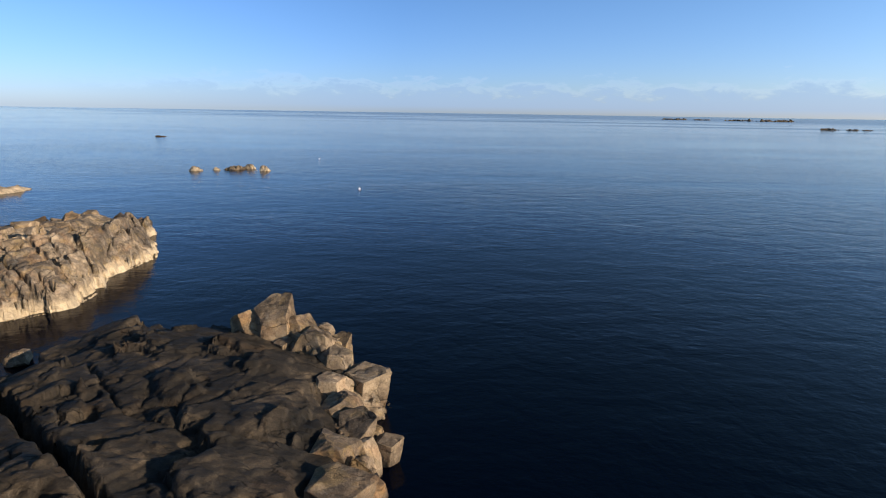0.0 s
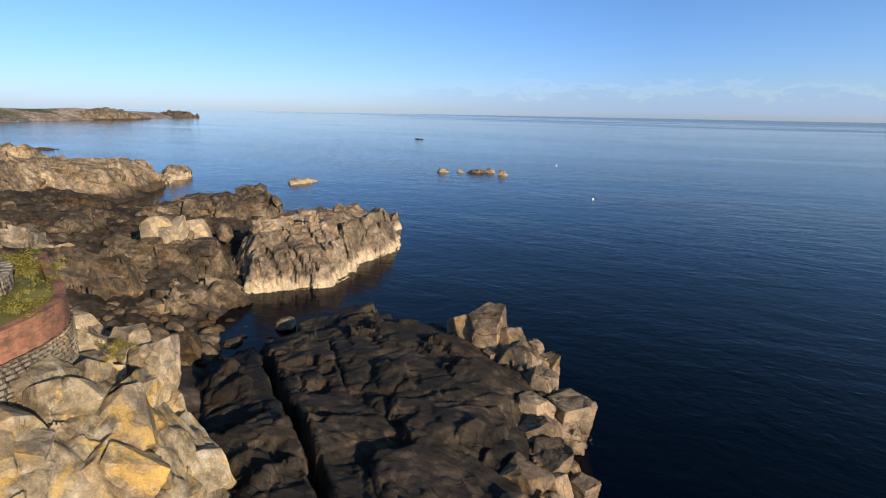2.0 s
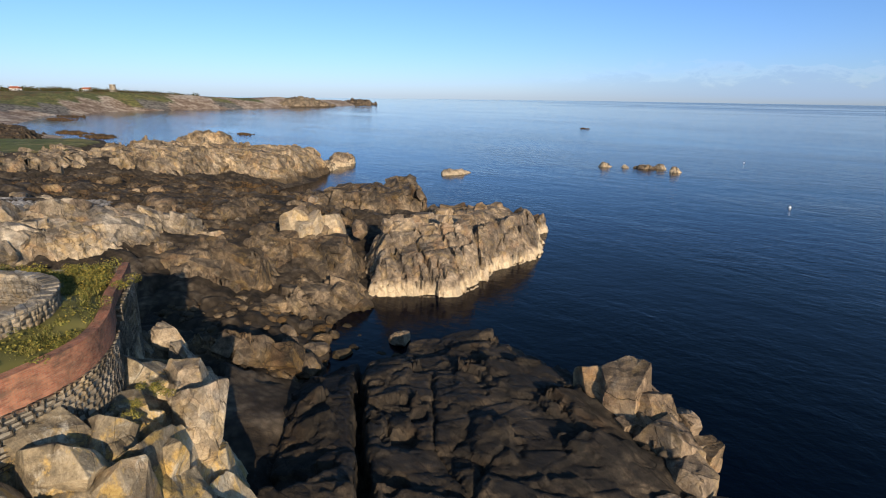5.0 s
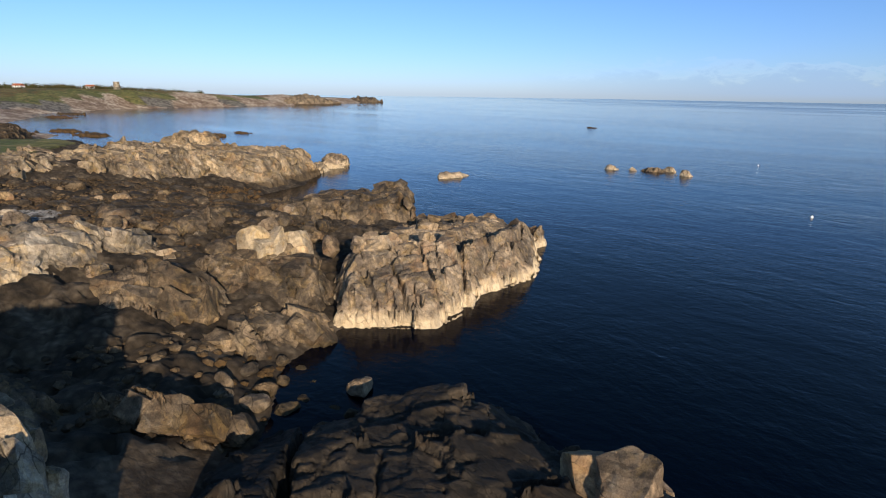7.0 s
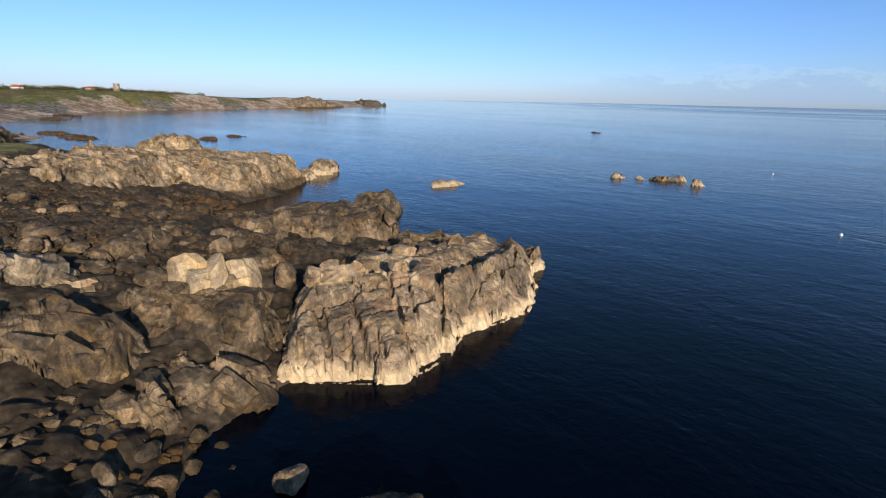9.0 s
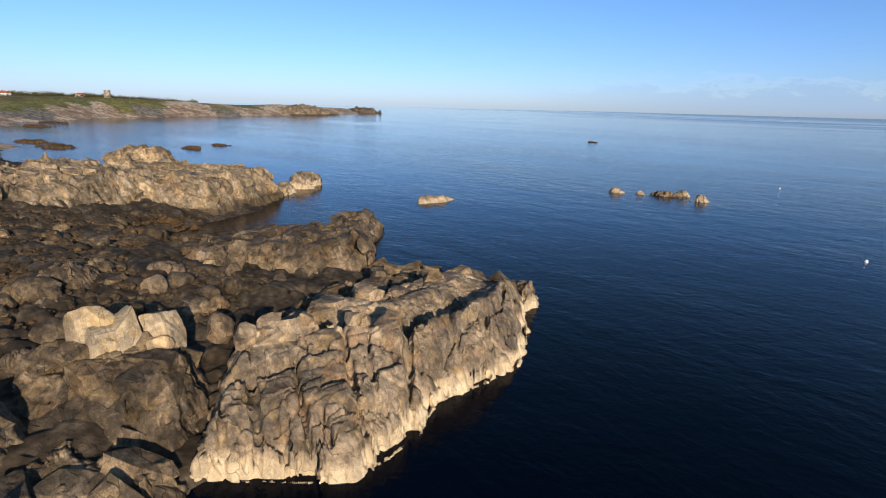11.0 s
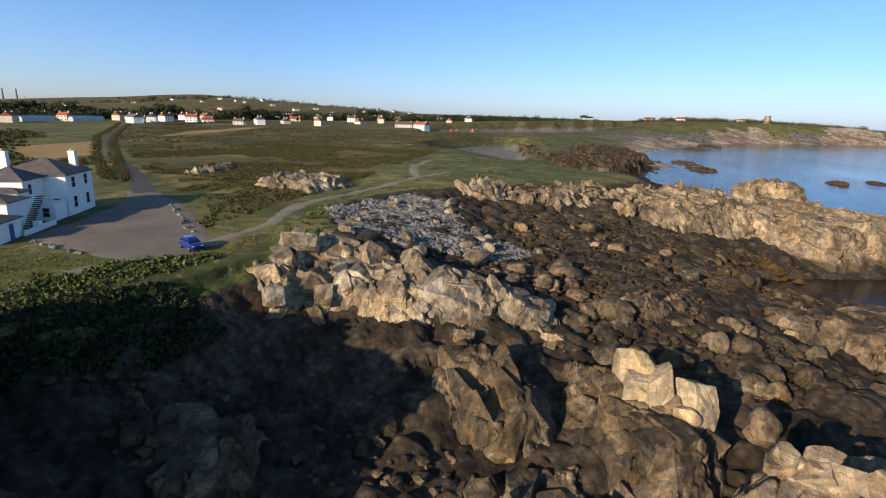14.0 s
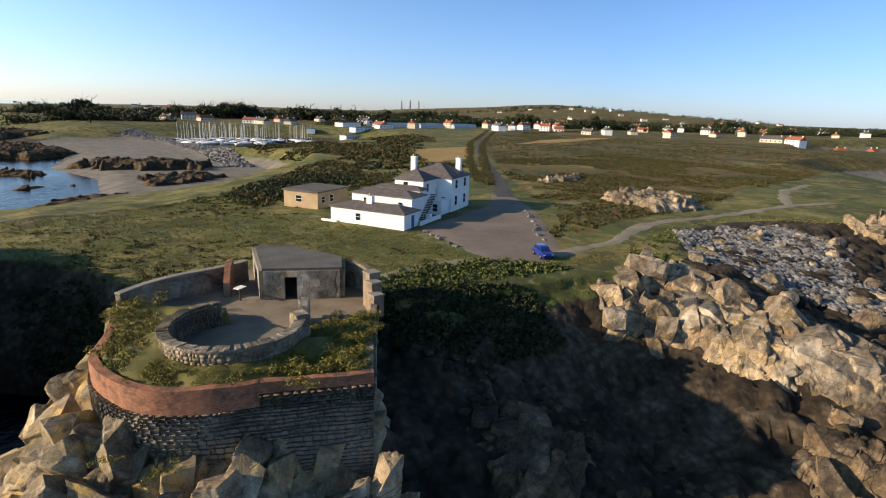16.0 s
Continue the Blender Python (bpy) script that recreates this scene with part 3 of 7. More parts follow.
def joint_block(seed, skew=0.2, chips=7, cuts=1, name="rock_block"):
    """A chunk of jointed rock, about two units each way: flat faces out of true, chipped corners, and ledges where layers have come away."""
    r = np.random.default_rng(seed)
    faces = np.concatenate([np.eye(3), -np.eye(3)]) + r.normal(0, skew, (6, 3))
    faces = np.concatenate([faces, r.normal(0, 1, (chips, 3))])
    faces /= np.linalg.norm(faces, axis=1, keepdims=True)
    away = np.concatenate([r.uniform(0.74, 1.0, 6), r.uniform(0.84, 1.14, chips)])
    bm = bmesh.new()
    for i, j, k in itertools.combinations(range(len(faces)), 3):
        m = faces[[i, j, k]]
        if abs(np.linalg.det(m)) > 0.05:
            c = np.linalg.solve(m, away[[i, j, k]])
            if np.all(faces @ c <= away + 1e-6) and np.abs(c).max() < 1.5:
                bm.verts.new(c)
    bmesh.ops.convex_hull(bm, input=bm.verts[:])
    bmesh.ops.delete(bm, geom=[v for v in bm.verts if not v.link_faces], context="VERTS")
    bmesh.ops.remove_doubles(bm, verts=bm.verts[:], dist=0.06)
    bmesh.ops.dissolve_limit(bm, angle_limit=radians(5), verts=bm.verts[:], edges=bm.edges[:])
    bmesh.ops.bevel(bm, geom=bm.edges[:], offset=0.025, segments=1, affect="EDGES", clamp_overlap=True)
    bmesh.ops.triangulate(bm, faces=bm.faces[:])
    for size in (0.6, 0.42, 0.3)[:1 + cuts]:
        bmesh.ops.subdivide_edges(bm, edges=[e for e in bm.edges if e.calc_length() > size], cuts=1)
        bmesh.ops.triangulate(bm, faces=bm.faces[:])
    q = np.array([v.co[:] for v in bm.verts])
    for size, deep in ((np.array([1.0, 1.3, 0.4]), 0.07), (np.array([0.36, 0.5, 0.2]), 0.045)):
        f1, f2, off, rnd = cells(q / size + seed * 2.3, seed + 1)
        q = q * (1 + deep * (rnd[:, :1] - 0.6))
    for v, c in zip(bm.verts, q):
        v.co = c
    me = bpy.data.meshes.new(name)
    bm.to_mesh(me)
    bm.free()
    return me


JOINTS = [joint_block(700 + i, 0.16, 7) for i in range(9)]
JOINTS_OF = {}


def joint_meshes(mat):
    if mat.name not in JOINTS_OF:
        JOINTS_OF[mat.name] = [m.copy() for m in JOINTS]
        for m in JOINTS_OF[mat.name]:
            m.materials.append(mat)
    return JOINTS_OF[mat.name]


def line_distance(x, y, line):
    """Distance to a broken line."""
    best = np.full(np.shape(x), 9e9)
    for (ax, ay), (bx, by) in zip(line, line[1:]):
        t = np.clip(((x - ax) * (bx - ax) + (y - ay) * (by - ay)) / ((bx - ax) ** 2 + (by - ay) ** 2), 0, 1)
        best = np.minimum(best, np.hypot(x - ax - t * (bx - ax), y - ay - t * (by - ay)))
    return best


def lay_blocks(parent, x, y, z, d, step, cell, turn, mat, wild, cut):
    """Beds blocks along the joints into the face of a rock, each a part of it."""
    a, b, thick = cell
    c, s = math.cos(radians(turn)), math.sin(radians(turn))
    cx, cy = x.mean(), y.mean()
    reach = max(np.ptp(x), np.ptp(y)) * 0.75
    for i in range(-int(reach / a), int(reach / a) + 1):
        for j in range(-int(reach / b), int(reach / b) + 1):
            u, v = (i + 0.5 * (j % 2) + rng.uniform(-0.3, 0.3)) * a, (j + rng.uniform(-0.3, 0.3)) * b
            px, py = cx + u * c - v * s, cy + u * s + v * c
            q, r = int(round((px - x[0, 0]) / step)), int(round((py - y[0, 0]) / step))
            k = max(2, int(b * 0.4 / step))
            sizes = rng.uniform(0.78, 1.32, 3)
            jig = rng.normal(0, 1, 3)
            pick, proud = int(rng.integers(9)), rng.uniform(-0.4, 0.4)
            if not (k <= q < x.shape[1] - k and k <= r < x.shape[0] - k) or d[r, q] < 0.25 * b or z[r, q] < cut:
                continue
            n = Vector((-(z[r, q + k] - z[r, q - k]) / (2 * k * step), -(z[r + k, q] - z[r - k, q]) / (2 * k * step), 1)).normalized()
            n = (n * 0.8 + Vector((0, 0, 0.25)) + Vector(jig) * 0.12 * wild).normalized()
            e = Vector((c, s, 0)) + Vector((jig[1], jig[2], 0)) * 0.12 * wild
            e = (e - n * e.dot(n)).normalized()
            f = n.cross(e)
            sx, sy, sz = a * 0.495 * sizes[0], b * 0.495 * sizes[1], thick * 0.5 * sizes[2]
            o = Vector((px, py, z[r, q])) - n * (sz - proud * wild * min(1, thick / 2.4))
            ob = new("rock_block", joint_meshes(mat)[pick])
            ob.parent = parent
            ob.matrix_basis = Matrix(((e.x * sx, f.x * sy, n.x * sz, o.x), (e.y * sx, f.y * sy, n.y * sz, o.y), (e.z * sx, f.z * sy, n.z * sz, o.z), (0, 0, 0, 1)))


def outcrop(name, poly, foot, top, rise, mat, label, step=0.16, k=2.0, tilt=(0, 0), size=(4.2, 2.8, 3.4), rough=1.0, turn=25.0, dip=12.0, seed=1, cut=-2.2, edge=1.2, group="", lean=0.22, peaks=(), fine=0.8, blocks=None, wild=1.0, slabs=None, profile=None, clefts=(), low=None):
    """A mass of jointed rock on the outline poly: it rises from foot to top within rise metres of its edge, and is broken along its joints into blocks, and those into smaller ones."""
    xs, ys = [p[0] for p in poly], [p[1] for p in poly]
    cx, cy = sum(xs) / len(xs), sum(ys) / len(ys)
    x, y = np.meshgrid(np.arange(min(xs) - 4, max(xs) + 4, step), np.arange(min(ys) - 4, max(ys) + 4, step))
    gx0, gy0 = x, y
    d = distance(x, y, poly) + edge * hills(x, y, 7, seed + 50, 3)
    t = np.clip(d / rise, -0.5, 1)
    crest = (top - foot) + tilt[0] * (x - cx) + tilt[1] * (y - cy) + 0.10 * (top - foot) * hills(x, y, 8, seed + 60, 3)
    z = foot + np.where(t > 0, crest * (1 - (1 - np.clip(t, 0, 1)) ** k), d * 1.6)
    for ax, ay, up, r in peaks:
        z = z + up * np.exp(-(((x - ax) ** 2 + (y - ay) ** 2) / r ** 2) ** 1.6)
    if profile:
        z = profile(x, y, d, z)
    plain_z = z.copy()
    if blocks:
        z = z - 0.75 * (np.clip((z - low) / 0.5, 0, 1) if low else 1)
    tip = math.tan(radians(dip)) * 0.35
    way = (tip * math.cos(radians(turn + 90)), tip * math.sin(radians(turn + 90)))
    for o, (s, amount, slope, crack) in enumerate(((1.0, 0.95, 1.0, 0.6), (0.42, 0.85, 0.8, 0.3), (0.17, 0.6, 0.7, 0.08))):
        gy_, gx_ = np.gradient(z, step)
        amount = (fine if o else 0.3 if profile else 1) * amount * np.clip((1 / np.sqrt(1 + gx_ ** 2 + gy_ ** 2) - 0.3) / 0.4, 0 if o or profile else 0.3, 1)
        z = facets(x, y, z, step, (size[0] * s, size[1] * s), turn + 9 * o, amount, lean * slope * rough, crack * rough * (fine if o else 1), seed * 7 + o, way)
    if profile:
        z = np.minimum(z, plain_z + 0.8)
    for line, width, depth in clefts:
        away = line_distance(x + 0.16 * hills(x, y, 2.0, seed + 81, 3), y + 0.16 * hills(x, y, 2.0, seed + 82, 3), line)
        z = z - depth * np.clip(1.15 - away / width, 0, 1) ** 0.7 * np.clip((z + 0.3) / 1.5, 0, 1)
    x, y, z = relaxed(x, y, z, step)
    du = np.stack([np.gradient(x, axis=1), np.gradient(y, axis=1), np.gradient(smoothed(z), axis=1)], -1)
    dv = np.stack([np.gradient(x, axis=0), np.gradient(y, axis=0), np.gradient(smoothed(z), axis=0)], -1)
    n = np.cross(du, dv)
    n /= np.linalg.norm(n, axis=-1, keepdims=True) + 1e-9
    p = np.stack([x, y, z], -1).reshape(-1, 3)
    rot = np.array(Euler((radians(dip), radians(dip * 0.6), radians(turn))).to_matrix())
    q = p @ rot
    steep = np.clip(1.35 - n[..., 2].reshape(-1), 0.2, 1)
    push = np.zeros(len(p))
    for o, (s, amp, slope, crack) in enumerate(((0.62, 0.26, 0.42, 0.20), (0.26, 0.07, 0.16 * fine, 0.08 * fine))):
        f1, f2, off, rnd = cells(q / (np.array(size) * s) + 31.7, seed * 7 + o)
        push += rough * ((rnd[:, 0] - 0.5) * 2 * amp + ((rnd[:, 1:] - 0.5) * off).sum(1) * slope * 2 - crack * np.clip(1 - (f2 - f1) / 0.11, 0, 1))
    p = p + n.reshape(-1, 3) * (push * steep)[:, None]
    p = p.reshape(*x.shape, 3)
    ok = p[..., 2] > cut
    if foot > 0.4:
        ok &= d > -2.6
    keep = ok[:-1, :-1] | ok[1:, :-1] | ok[:-1, 1:] | ok[1:, 1:]
    me, used = grid_mesh(name, p[..., 0], p[..., 1], p[..., 2], keep)
    me.materials.append(mat)
    ob = tagged(new(name, me), label, "rock", group)
    if blocks:
        lay_blocks(ob, gx0, gy0, plain_z, d, step, blocks, turn, mat, wild, low or max(cut, -0.2))
    if slabs:
        lay_blocks(ob, gx0, gy0, plain_z, d, step, slabs, turn, mat, wild * 1.2, max(cut, 0.6))
    return ob


ROCKS = "rock outcrops of the shore"
SLAB_CLEFTS = [([(-39, 41), (-34.6, 36.8), (-30.2, 33.2), (-24.2, 28.7), (-19.2, 24.8), (-12, 19)], 0.42, 2.6), ([(-29, 40), (-22, 33), (-15, 30), (-7, 30)], 0.14, 0.5), ([(-36, 31), (-30, 26), (-24, 20)], 0.14, 0.4)]
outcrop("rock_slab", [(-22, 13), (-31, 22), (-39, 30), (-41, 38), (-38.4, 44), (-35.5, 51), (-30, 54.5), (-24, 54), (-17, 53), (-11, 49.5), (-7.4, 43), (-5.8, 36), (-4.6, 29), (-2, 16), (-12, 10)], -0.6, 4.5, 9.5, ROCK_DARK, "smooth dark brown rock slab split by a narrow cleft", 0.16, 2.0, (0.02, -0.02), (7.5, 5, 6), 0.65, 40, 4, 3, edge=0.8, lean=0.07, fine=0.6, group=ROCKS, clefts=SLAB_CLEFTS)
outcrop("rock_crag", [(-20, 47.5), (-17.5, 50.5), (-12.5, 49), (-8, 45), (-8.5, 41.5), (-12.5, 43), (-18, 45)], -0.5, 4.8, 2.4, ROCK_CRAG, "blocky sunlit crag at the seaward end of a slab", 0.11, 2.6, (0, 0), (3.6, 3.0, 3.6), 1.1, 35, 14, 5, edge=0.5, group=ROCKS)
outcrop("rock_crag", [(-9, 42.6), (-5.0, 43.2), (-4.6, 38.8), (-8, 37.5)], -0.5, 1.8, 1.5, ROCK_CRAG, "square tan block of rock above the water", 0.11, 3, (0, 0), (3.4, 3.0, 3.2), 0.8, 20, 8, 6, edge=0.3, group=ROCKS)
outcrop("rock_crag", [(-8.6, 38), (-5.0, 37), (-3.6, 30), (-1.0, 20), (-5, 18), (-8, 30)], -0.5, 2.4, 2.4, ROCK_CRAG, "broken row of tan blocks along the slab's edge", 0.11, 2.2, (0, 0), (2.6, 1.9, 3.0), 1.1, 30, 10, 7, edge=0.7, group=ROCKS)
def fort_rock(x, y, d, z):
    """A steep skirt of rock up to the foot of the masonry."""
    return np.interp(d, [-2.6, 0, 0.9, 1.9, 3.6, 5.6, 9], [-2.0, 0.2, 5.6, 8.2, 11.0, 13.0, 13.6])


outcrop("rock_cliff", [(-20.4, 3), (-17.4, 8), (-16.6, 14.5), (-19.2, 19.6), (-24.4, 22.4), (-30, 23.6), (-37.6, 24.0), (-41.6, 18.6), (-46, 12), (-47, 4), (-41, -7), (-28, -9), (-23, -4)], 0.5, 12.4, 4.6, ROCK_PALE, "steep pale granite cliff with yellow lichen below the fort", 0.15, 1.7, (0, 0), (5.6, 4.4, 5.6), 1.2, 55, 20, 8, edge=0.9, blocks=(2.7, 2.0, 3.0), fine=0.6, wild=1.7, profile=fort_rock, group=ROCKS)
outcrop("rock_outcrop", [(-52.5, 28), (-48, 34.5), (-41.5, 36), (-39.5, 33), (-43, 29.5), (-49, 25.5)], -0.2, 5.2, 3, ROCK_SHORE, "leaning brown rock at the head of the cove", 0.13, 2, (-0.1, 0), (3.4, 3, 3), 1.0, 20, 15, 9, edge=0.4, blocks=(3.4, 2.6, 2.6), fine=0.5, group=ROCKS)
outcrop("rock_outcrop", [(-76, 35), (-71, 43), (-65, 47.2), (-62.3, 46.6), (-59.2, 42), (-60.2, 37.5), (-67, 33)], -0.2, 6.4, 2.6, ROCK_SHORE, "massive flat-topped brown rock block", 0.13, 2.6, (-0.1, 0), (5, 3.6, 3.4), 0.9, 30, 12, 10, edge=0.5, blocks=(4.2, 3.2, 3.0), slabs=(8.5, 6.0, 3.6), fine=0.5, group=ROCKS)
outcrop("rock_ledge", [(-66, 35), (-60, 42), (-63, 47.5), (-57.5, 53), (-53, 54.5), (-50, 51.2), (-52.7, 46), (-51, 43.5), (-53, 38)], -0.5, 3.1, 3, ROCK_SHORE, "low broken rock ledge at the water's edge", 0.13, 1.8, (-0.08, 0), (3.8, 2.6, 2.4), 0.9, 15, 14, 11, edge=0.6, blocks=(4.4, 2.8, 2.0), fine=0.5, group=ROCKS)
outcrop("rock_outcrop", [(-77, 45), (-72, 58), (-66, 62.5), (-59, 59.5), (-55.5, 54.5), (-58, 50), (-62, 47), (-68, 44)], -0.2, 7.0, 5, ROCK_SHORE, "brown jointed rock mass carrying pale pinnacles", 0.13, 2, (-0.05, 0), (3.6, 2.8, 3.2), 1.0, 25, 14, 12, edge=0.7, blocks=(3.4, 2.6, 2.6), fine=0.5, group=ROCKS)
HEAD_COAST = [(-54, 54), (-45.6, 62.4), (-46.3, 69.5), (-48.6, 74.5), (-47.6, 85.5), (-50.4, 91), (-56.0, 99), (-59, 102.5)]
HEAD_RIM = [(-57.2, 54.4), (-58.3, 59), (-58.6, 62.4), (-56.8, 66.2), (-53.2, 71.0), (-51.6, 75.5), (-51.2, 80), (-52.2, 86), (-54.6, 92), (-58.4, 99.5), (-59.6, 102)]


def headland(x, y, d, z):
    """A sheer bleached foot, a face that slopes up to a notched rim, a dark trench behind it and an inner mass of rock."""
    f1, f2, off, rnd = cells(np.stack([(x + 0.6 * y) / 3.4, (y - 0.6 * x) / 2.6, 0 * x], -1).reshape(-1, 3), 205)
    jog = (rnd[:, 0].reshape(x.shape) - 0.5) * 1.5
    e = line_distance(x, y, HEAD_COAST)
    e = np.where(d < 0, d, np.minimum(e, d + 40)) + jog * np.clip((d + 1.5) / 1.5, 0, 1)
    rd = line_distance(x, y, HEAD_RIM)
    seaward = distance(x, y, HEAD_COAST + HEAD_RIM[::-1]) > 0
    rim = np.interp(y, [54, 58, 61.5, 66, 72, 76, 85, 93, 99, 103], [4.6, 6.8, 8.7, 8.7, 8.5, 7.6, 6.9, 6.2, 4.4, 2.0])
    share = np.clip((e - 0.9) / np.maximum(e - 0.9 + rd, 0.05), 0, 1)
    up = np.interp(share, [0, 0.36, 0.40, 0.46, 0.78, 0.82, 0.9, 1.0], [0, 0.46, 0.40, 0.42, 0.80, 0.76, 0.95, 1.0])
    face = np.where(e < 0.9, np.interp(e, [-3, 0, 0.45, 0.9], [-4, -0.6, 1.9, 2.9]), 2.9 + np.maximum(rim - 2.9, 0.0) * up)
    deep = np.interp(y, [58, 64, 82, 92], [1.2, 3.8, 3.4, 1.2])
    lee = rim - deep * np.interp(rd, [0, 0.5, 1.5, 3.2, 4.6, 6.0, 9.0], [0, 0.15, 0.9, 1.0, 0.5, 0.15, 0.3])
    back = np.interp(d, [-2, 0, 0.8, 3.0, 5.0], [-3, 0.4, 2.6, 6.4, 11])
    return np.minimum(np.where(seaward, face, lee), back)


HEAD_CLEFTS = [([(-58.4, 55.4), (-55.6, 60), (-54.4, 64.2), (-52.6, 68.6), (-50.6, 72.4), (-49.4, 75)], 0.42, 1.7), ([(-58.6, 65.6), (-53, 62.6), (-48, 60.6), (-44.8, 59.4)], 0.30, 1.4), ([(-55, 77), (-52, 73.6), (-49, 71), (-45, 68)], 0.5, 2.0),
               ([(-56.5, 69.5), (-52.5, 67), (-49.2, 65.4), (-45, 63.6)], 0.28, 1.1), ([(-52.0, 61.6), (-51.0, 65.6), (-49.6, 70.4)], 0.24, 0.9), ([(-54, 84.5), (-50.5, 83.4), (-46.6, 82)], 0.3, 1.2), ([(-54.6, 92), (-51.5, 87), (-50.6, 79), (-49.8, 76)], 0.3, 1.1), ([(-57.5, 61.0), (-53, 58.8), (-49, 57)], 0.26, 1.0),
               ([(-57.2, 67.6), (-53.6, 66.2)], 0.24, 1.0), ([(-53.5, 79.5), (-50, 79), (-46.8, 78.4)], 0.24, 1.0), ([(-49.4, 60.2), (-48.6, 63.6), (-47.6, 67.5)], 0.18, 0.6), ([(-57.6, 57.8), (-54.2, 57), (-51.2, 55.2)], 0.2, 0.8), ([(-54.5, 70.8), (-51.8, 68.8), (-48, 66.8)], 0.2, 0.8)]
outcrop("rock_headland", HEAD_COAST + [(-63.5, 103.5), (-67, 96), (-66, 85), (-65, 76), (-65.2, 66), (-63, 60)], -0.6, 7.6, 6.5, ROCK_HEAD, "jointed tan rock headland with a bleached foot", 0.105, 2.3, (0, 0), (4.6, 3.0, 3.6), 0.75, 78, 14, 15, edge=0.15, blocks=(2.9, 1.9, 2.0), fine=0.45, wild=0.75, group=ROCKS, profile=headland, clefts=HEAD_CLEFTS, low=7.2, lean=0.10)
outcrop("rock_crag", [(-56, 99), (-55.6, 102), (-59, 106), (-64, 106.5), (-64, 101)], -0.5, 2.4, 1.6, ROCK_HEAD, "tan broken rocks at the headland's tip", 0.11, 2.2, (0.1, -0.3), (2.0, 1.6, 2.2), 0.9, 30, 12, 25, edge=0.5, group=ROCKS)
outcrop("rock_outcrop", [(-63, 66), (-61, 75), (-63, 85), (-65, 98), (-73, 98), (-78, 92), (-76, 78), (-71, 66)], -0.5, 4.4, 4, ROCK_SHORE, "dark broken rocks behind the headland", 0.16, 2, (0, 0), (3.4, 2.4, 2.6), 1.1, 40, 16, 16, edge=0.9, blocks=(3.2, 2.4, 2.0), fine=0.5, group=ROCKS)
outcrop("rock_ridge", [(-93, 66), (-84, 80), (-80.5, 95), (-89, 100), (-98, 109), (-108, 119), (-112, 112), (-107, 98), (-105, 85), (-101, 70)], -0.5, 5.6, 4.5, ROCK_SHORE, "long low rock ridge running out to sea", 0.2, 2.4, (0.03, -0.035), (6.5, 3, 3), 0.8, 118, 12, 17, edge=0.9, blocks=(5.2, 2.4, 2.0), fine=0.5, wild=0.8, group=ROCKS)
outcrop("rock_outcrop", [(-97, 49), (-87, 50), (-84, 57), (-91, 63), (-99, 59)], 0.5, 7.2, 4, ROCK_SHORE, "rounded brown rocks above the cobbles", 0.16, 2, (0, 0), (3.4, 2.8, 3), 1.1, 10, 10, 18, edge=0.8, group=ROCKS)
outcrop("rock_outcrop", [(-69.5, 7.5), (-67.5, 15), (-72, 24), (-73, 31), (-77, 38), (-77, 46), (-84, 47), (-87, 38), (-89, 29), (-89, 17), (-86, 9), (-78, 6)], 3.0, 10.8, 4.6, ROCK_TURF, "broad pale granite outcrop at the edge of the turf", 0.16, 2.0, (-0.17, -0.13), (3.8, 3, 3.4), 1.15, 35, 16, 19, edge=1.2, cut=1, blocks=(3.2, 1.9, 2.4), slabs=(7.5, 4.5, 3.6), fine=0.6, wild=1.0, group=ROCKS)
# gully rocks take the darker shore colour, which puts shade into it
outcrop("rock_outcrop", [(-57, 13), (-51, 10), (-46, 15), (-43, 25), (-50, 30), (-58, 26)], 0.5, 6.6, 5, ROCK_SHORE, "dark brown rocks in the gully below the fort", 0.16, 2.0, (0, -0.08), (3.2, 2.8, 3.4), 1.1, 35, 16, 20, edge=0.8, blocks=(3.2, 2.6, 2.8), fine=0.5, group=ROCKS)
outcrop("rock_ridge", [(-137, 24), (-147, 46), (-144, 69), (-148, 84), (-143, 96), (-150, 115), (-162, 126), (-174, 126), (-180, 114), (-188, 98), (-186, 75), (-177, 50), (-168, 33), (-157, 17), (-146, 12)], 0.0, 10.2, 6, ROCK_RIDGE, "tall ridge of weathered rock beyond the cobble beach", 0.28, 1.9, (-0.03, -0.045), (6, 3.4, 5), 1.2, 30, 15, 21, edge=1.8, blocks=(5.0, 2.6, 4.2), fine=0.7, wild=0.8, group=ROCKS)
outcrop("rock_outcrop", [(-206, 90), (-190, 91), (-185, 103), (-195, 109), (-207, 104)], 2.0, 13.0, 6, ROCK_RIDGE, "rounded rock knoll on the ridge", 0.28, 2, (0, 0), (6, 4, 4.4), 0.9, 30, 12, 22, edge=1, blocks=(6.0, 4.4, 3.4), fine=0.6, group=ROCKS)
outcrop("sea_stack_rock", [(-169, 131), (-164, 136), (-172, 146), (-181, 147), (-178, 138)], -0.5, 3.4, 2.6, ROCK_HEAD, "tan sea stack off the ridge's end", 0.2, 2, (0, 0), (2.6, 2, 2.4), 1.6, 40, 12, 23, edge=0.9, group=ROCKS)
outcrop("sea_stack_rock", [(-158, 124), (-160, 129), (-168, 133), (-175, 134), (-170, 127)], -0.5, 1.8, 2, ROCK_HEAD, "low broken rocks off the ridge's end", 0.2, 2, (0, 0), (2.2, 1.6, 2), 1.6, 40, 12, 26, edge=0.9, group=ROCKS)
outcrop("islet", [(-128, 146), (-123, 144), (-120, 153), (-123, 159), (-129, 153)], -0.5, 1.5, 3, ROCK_HEAD, "low tan rock islet in the sea", 0.22, 2, (0, 0), (3, 2, 2), 0.9, 40, 12, 24, edge=0.8, group="islets")
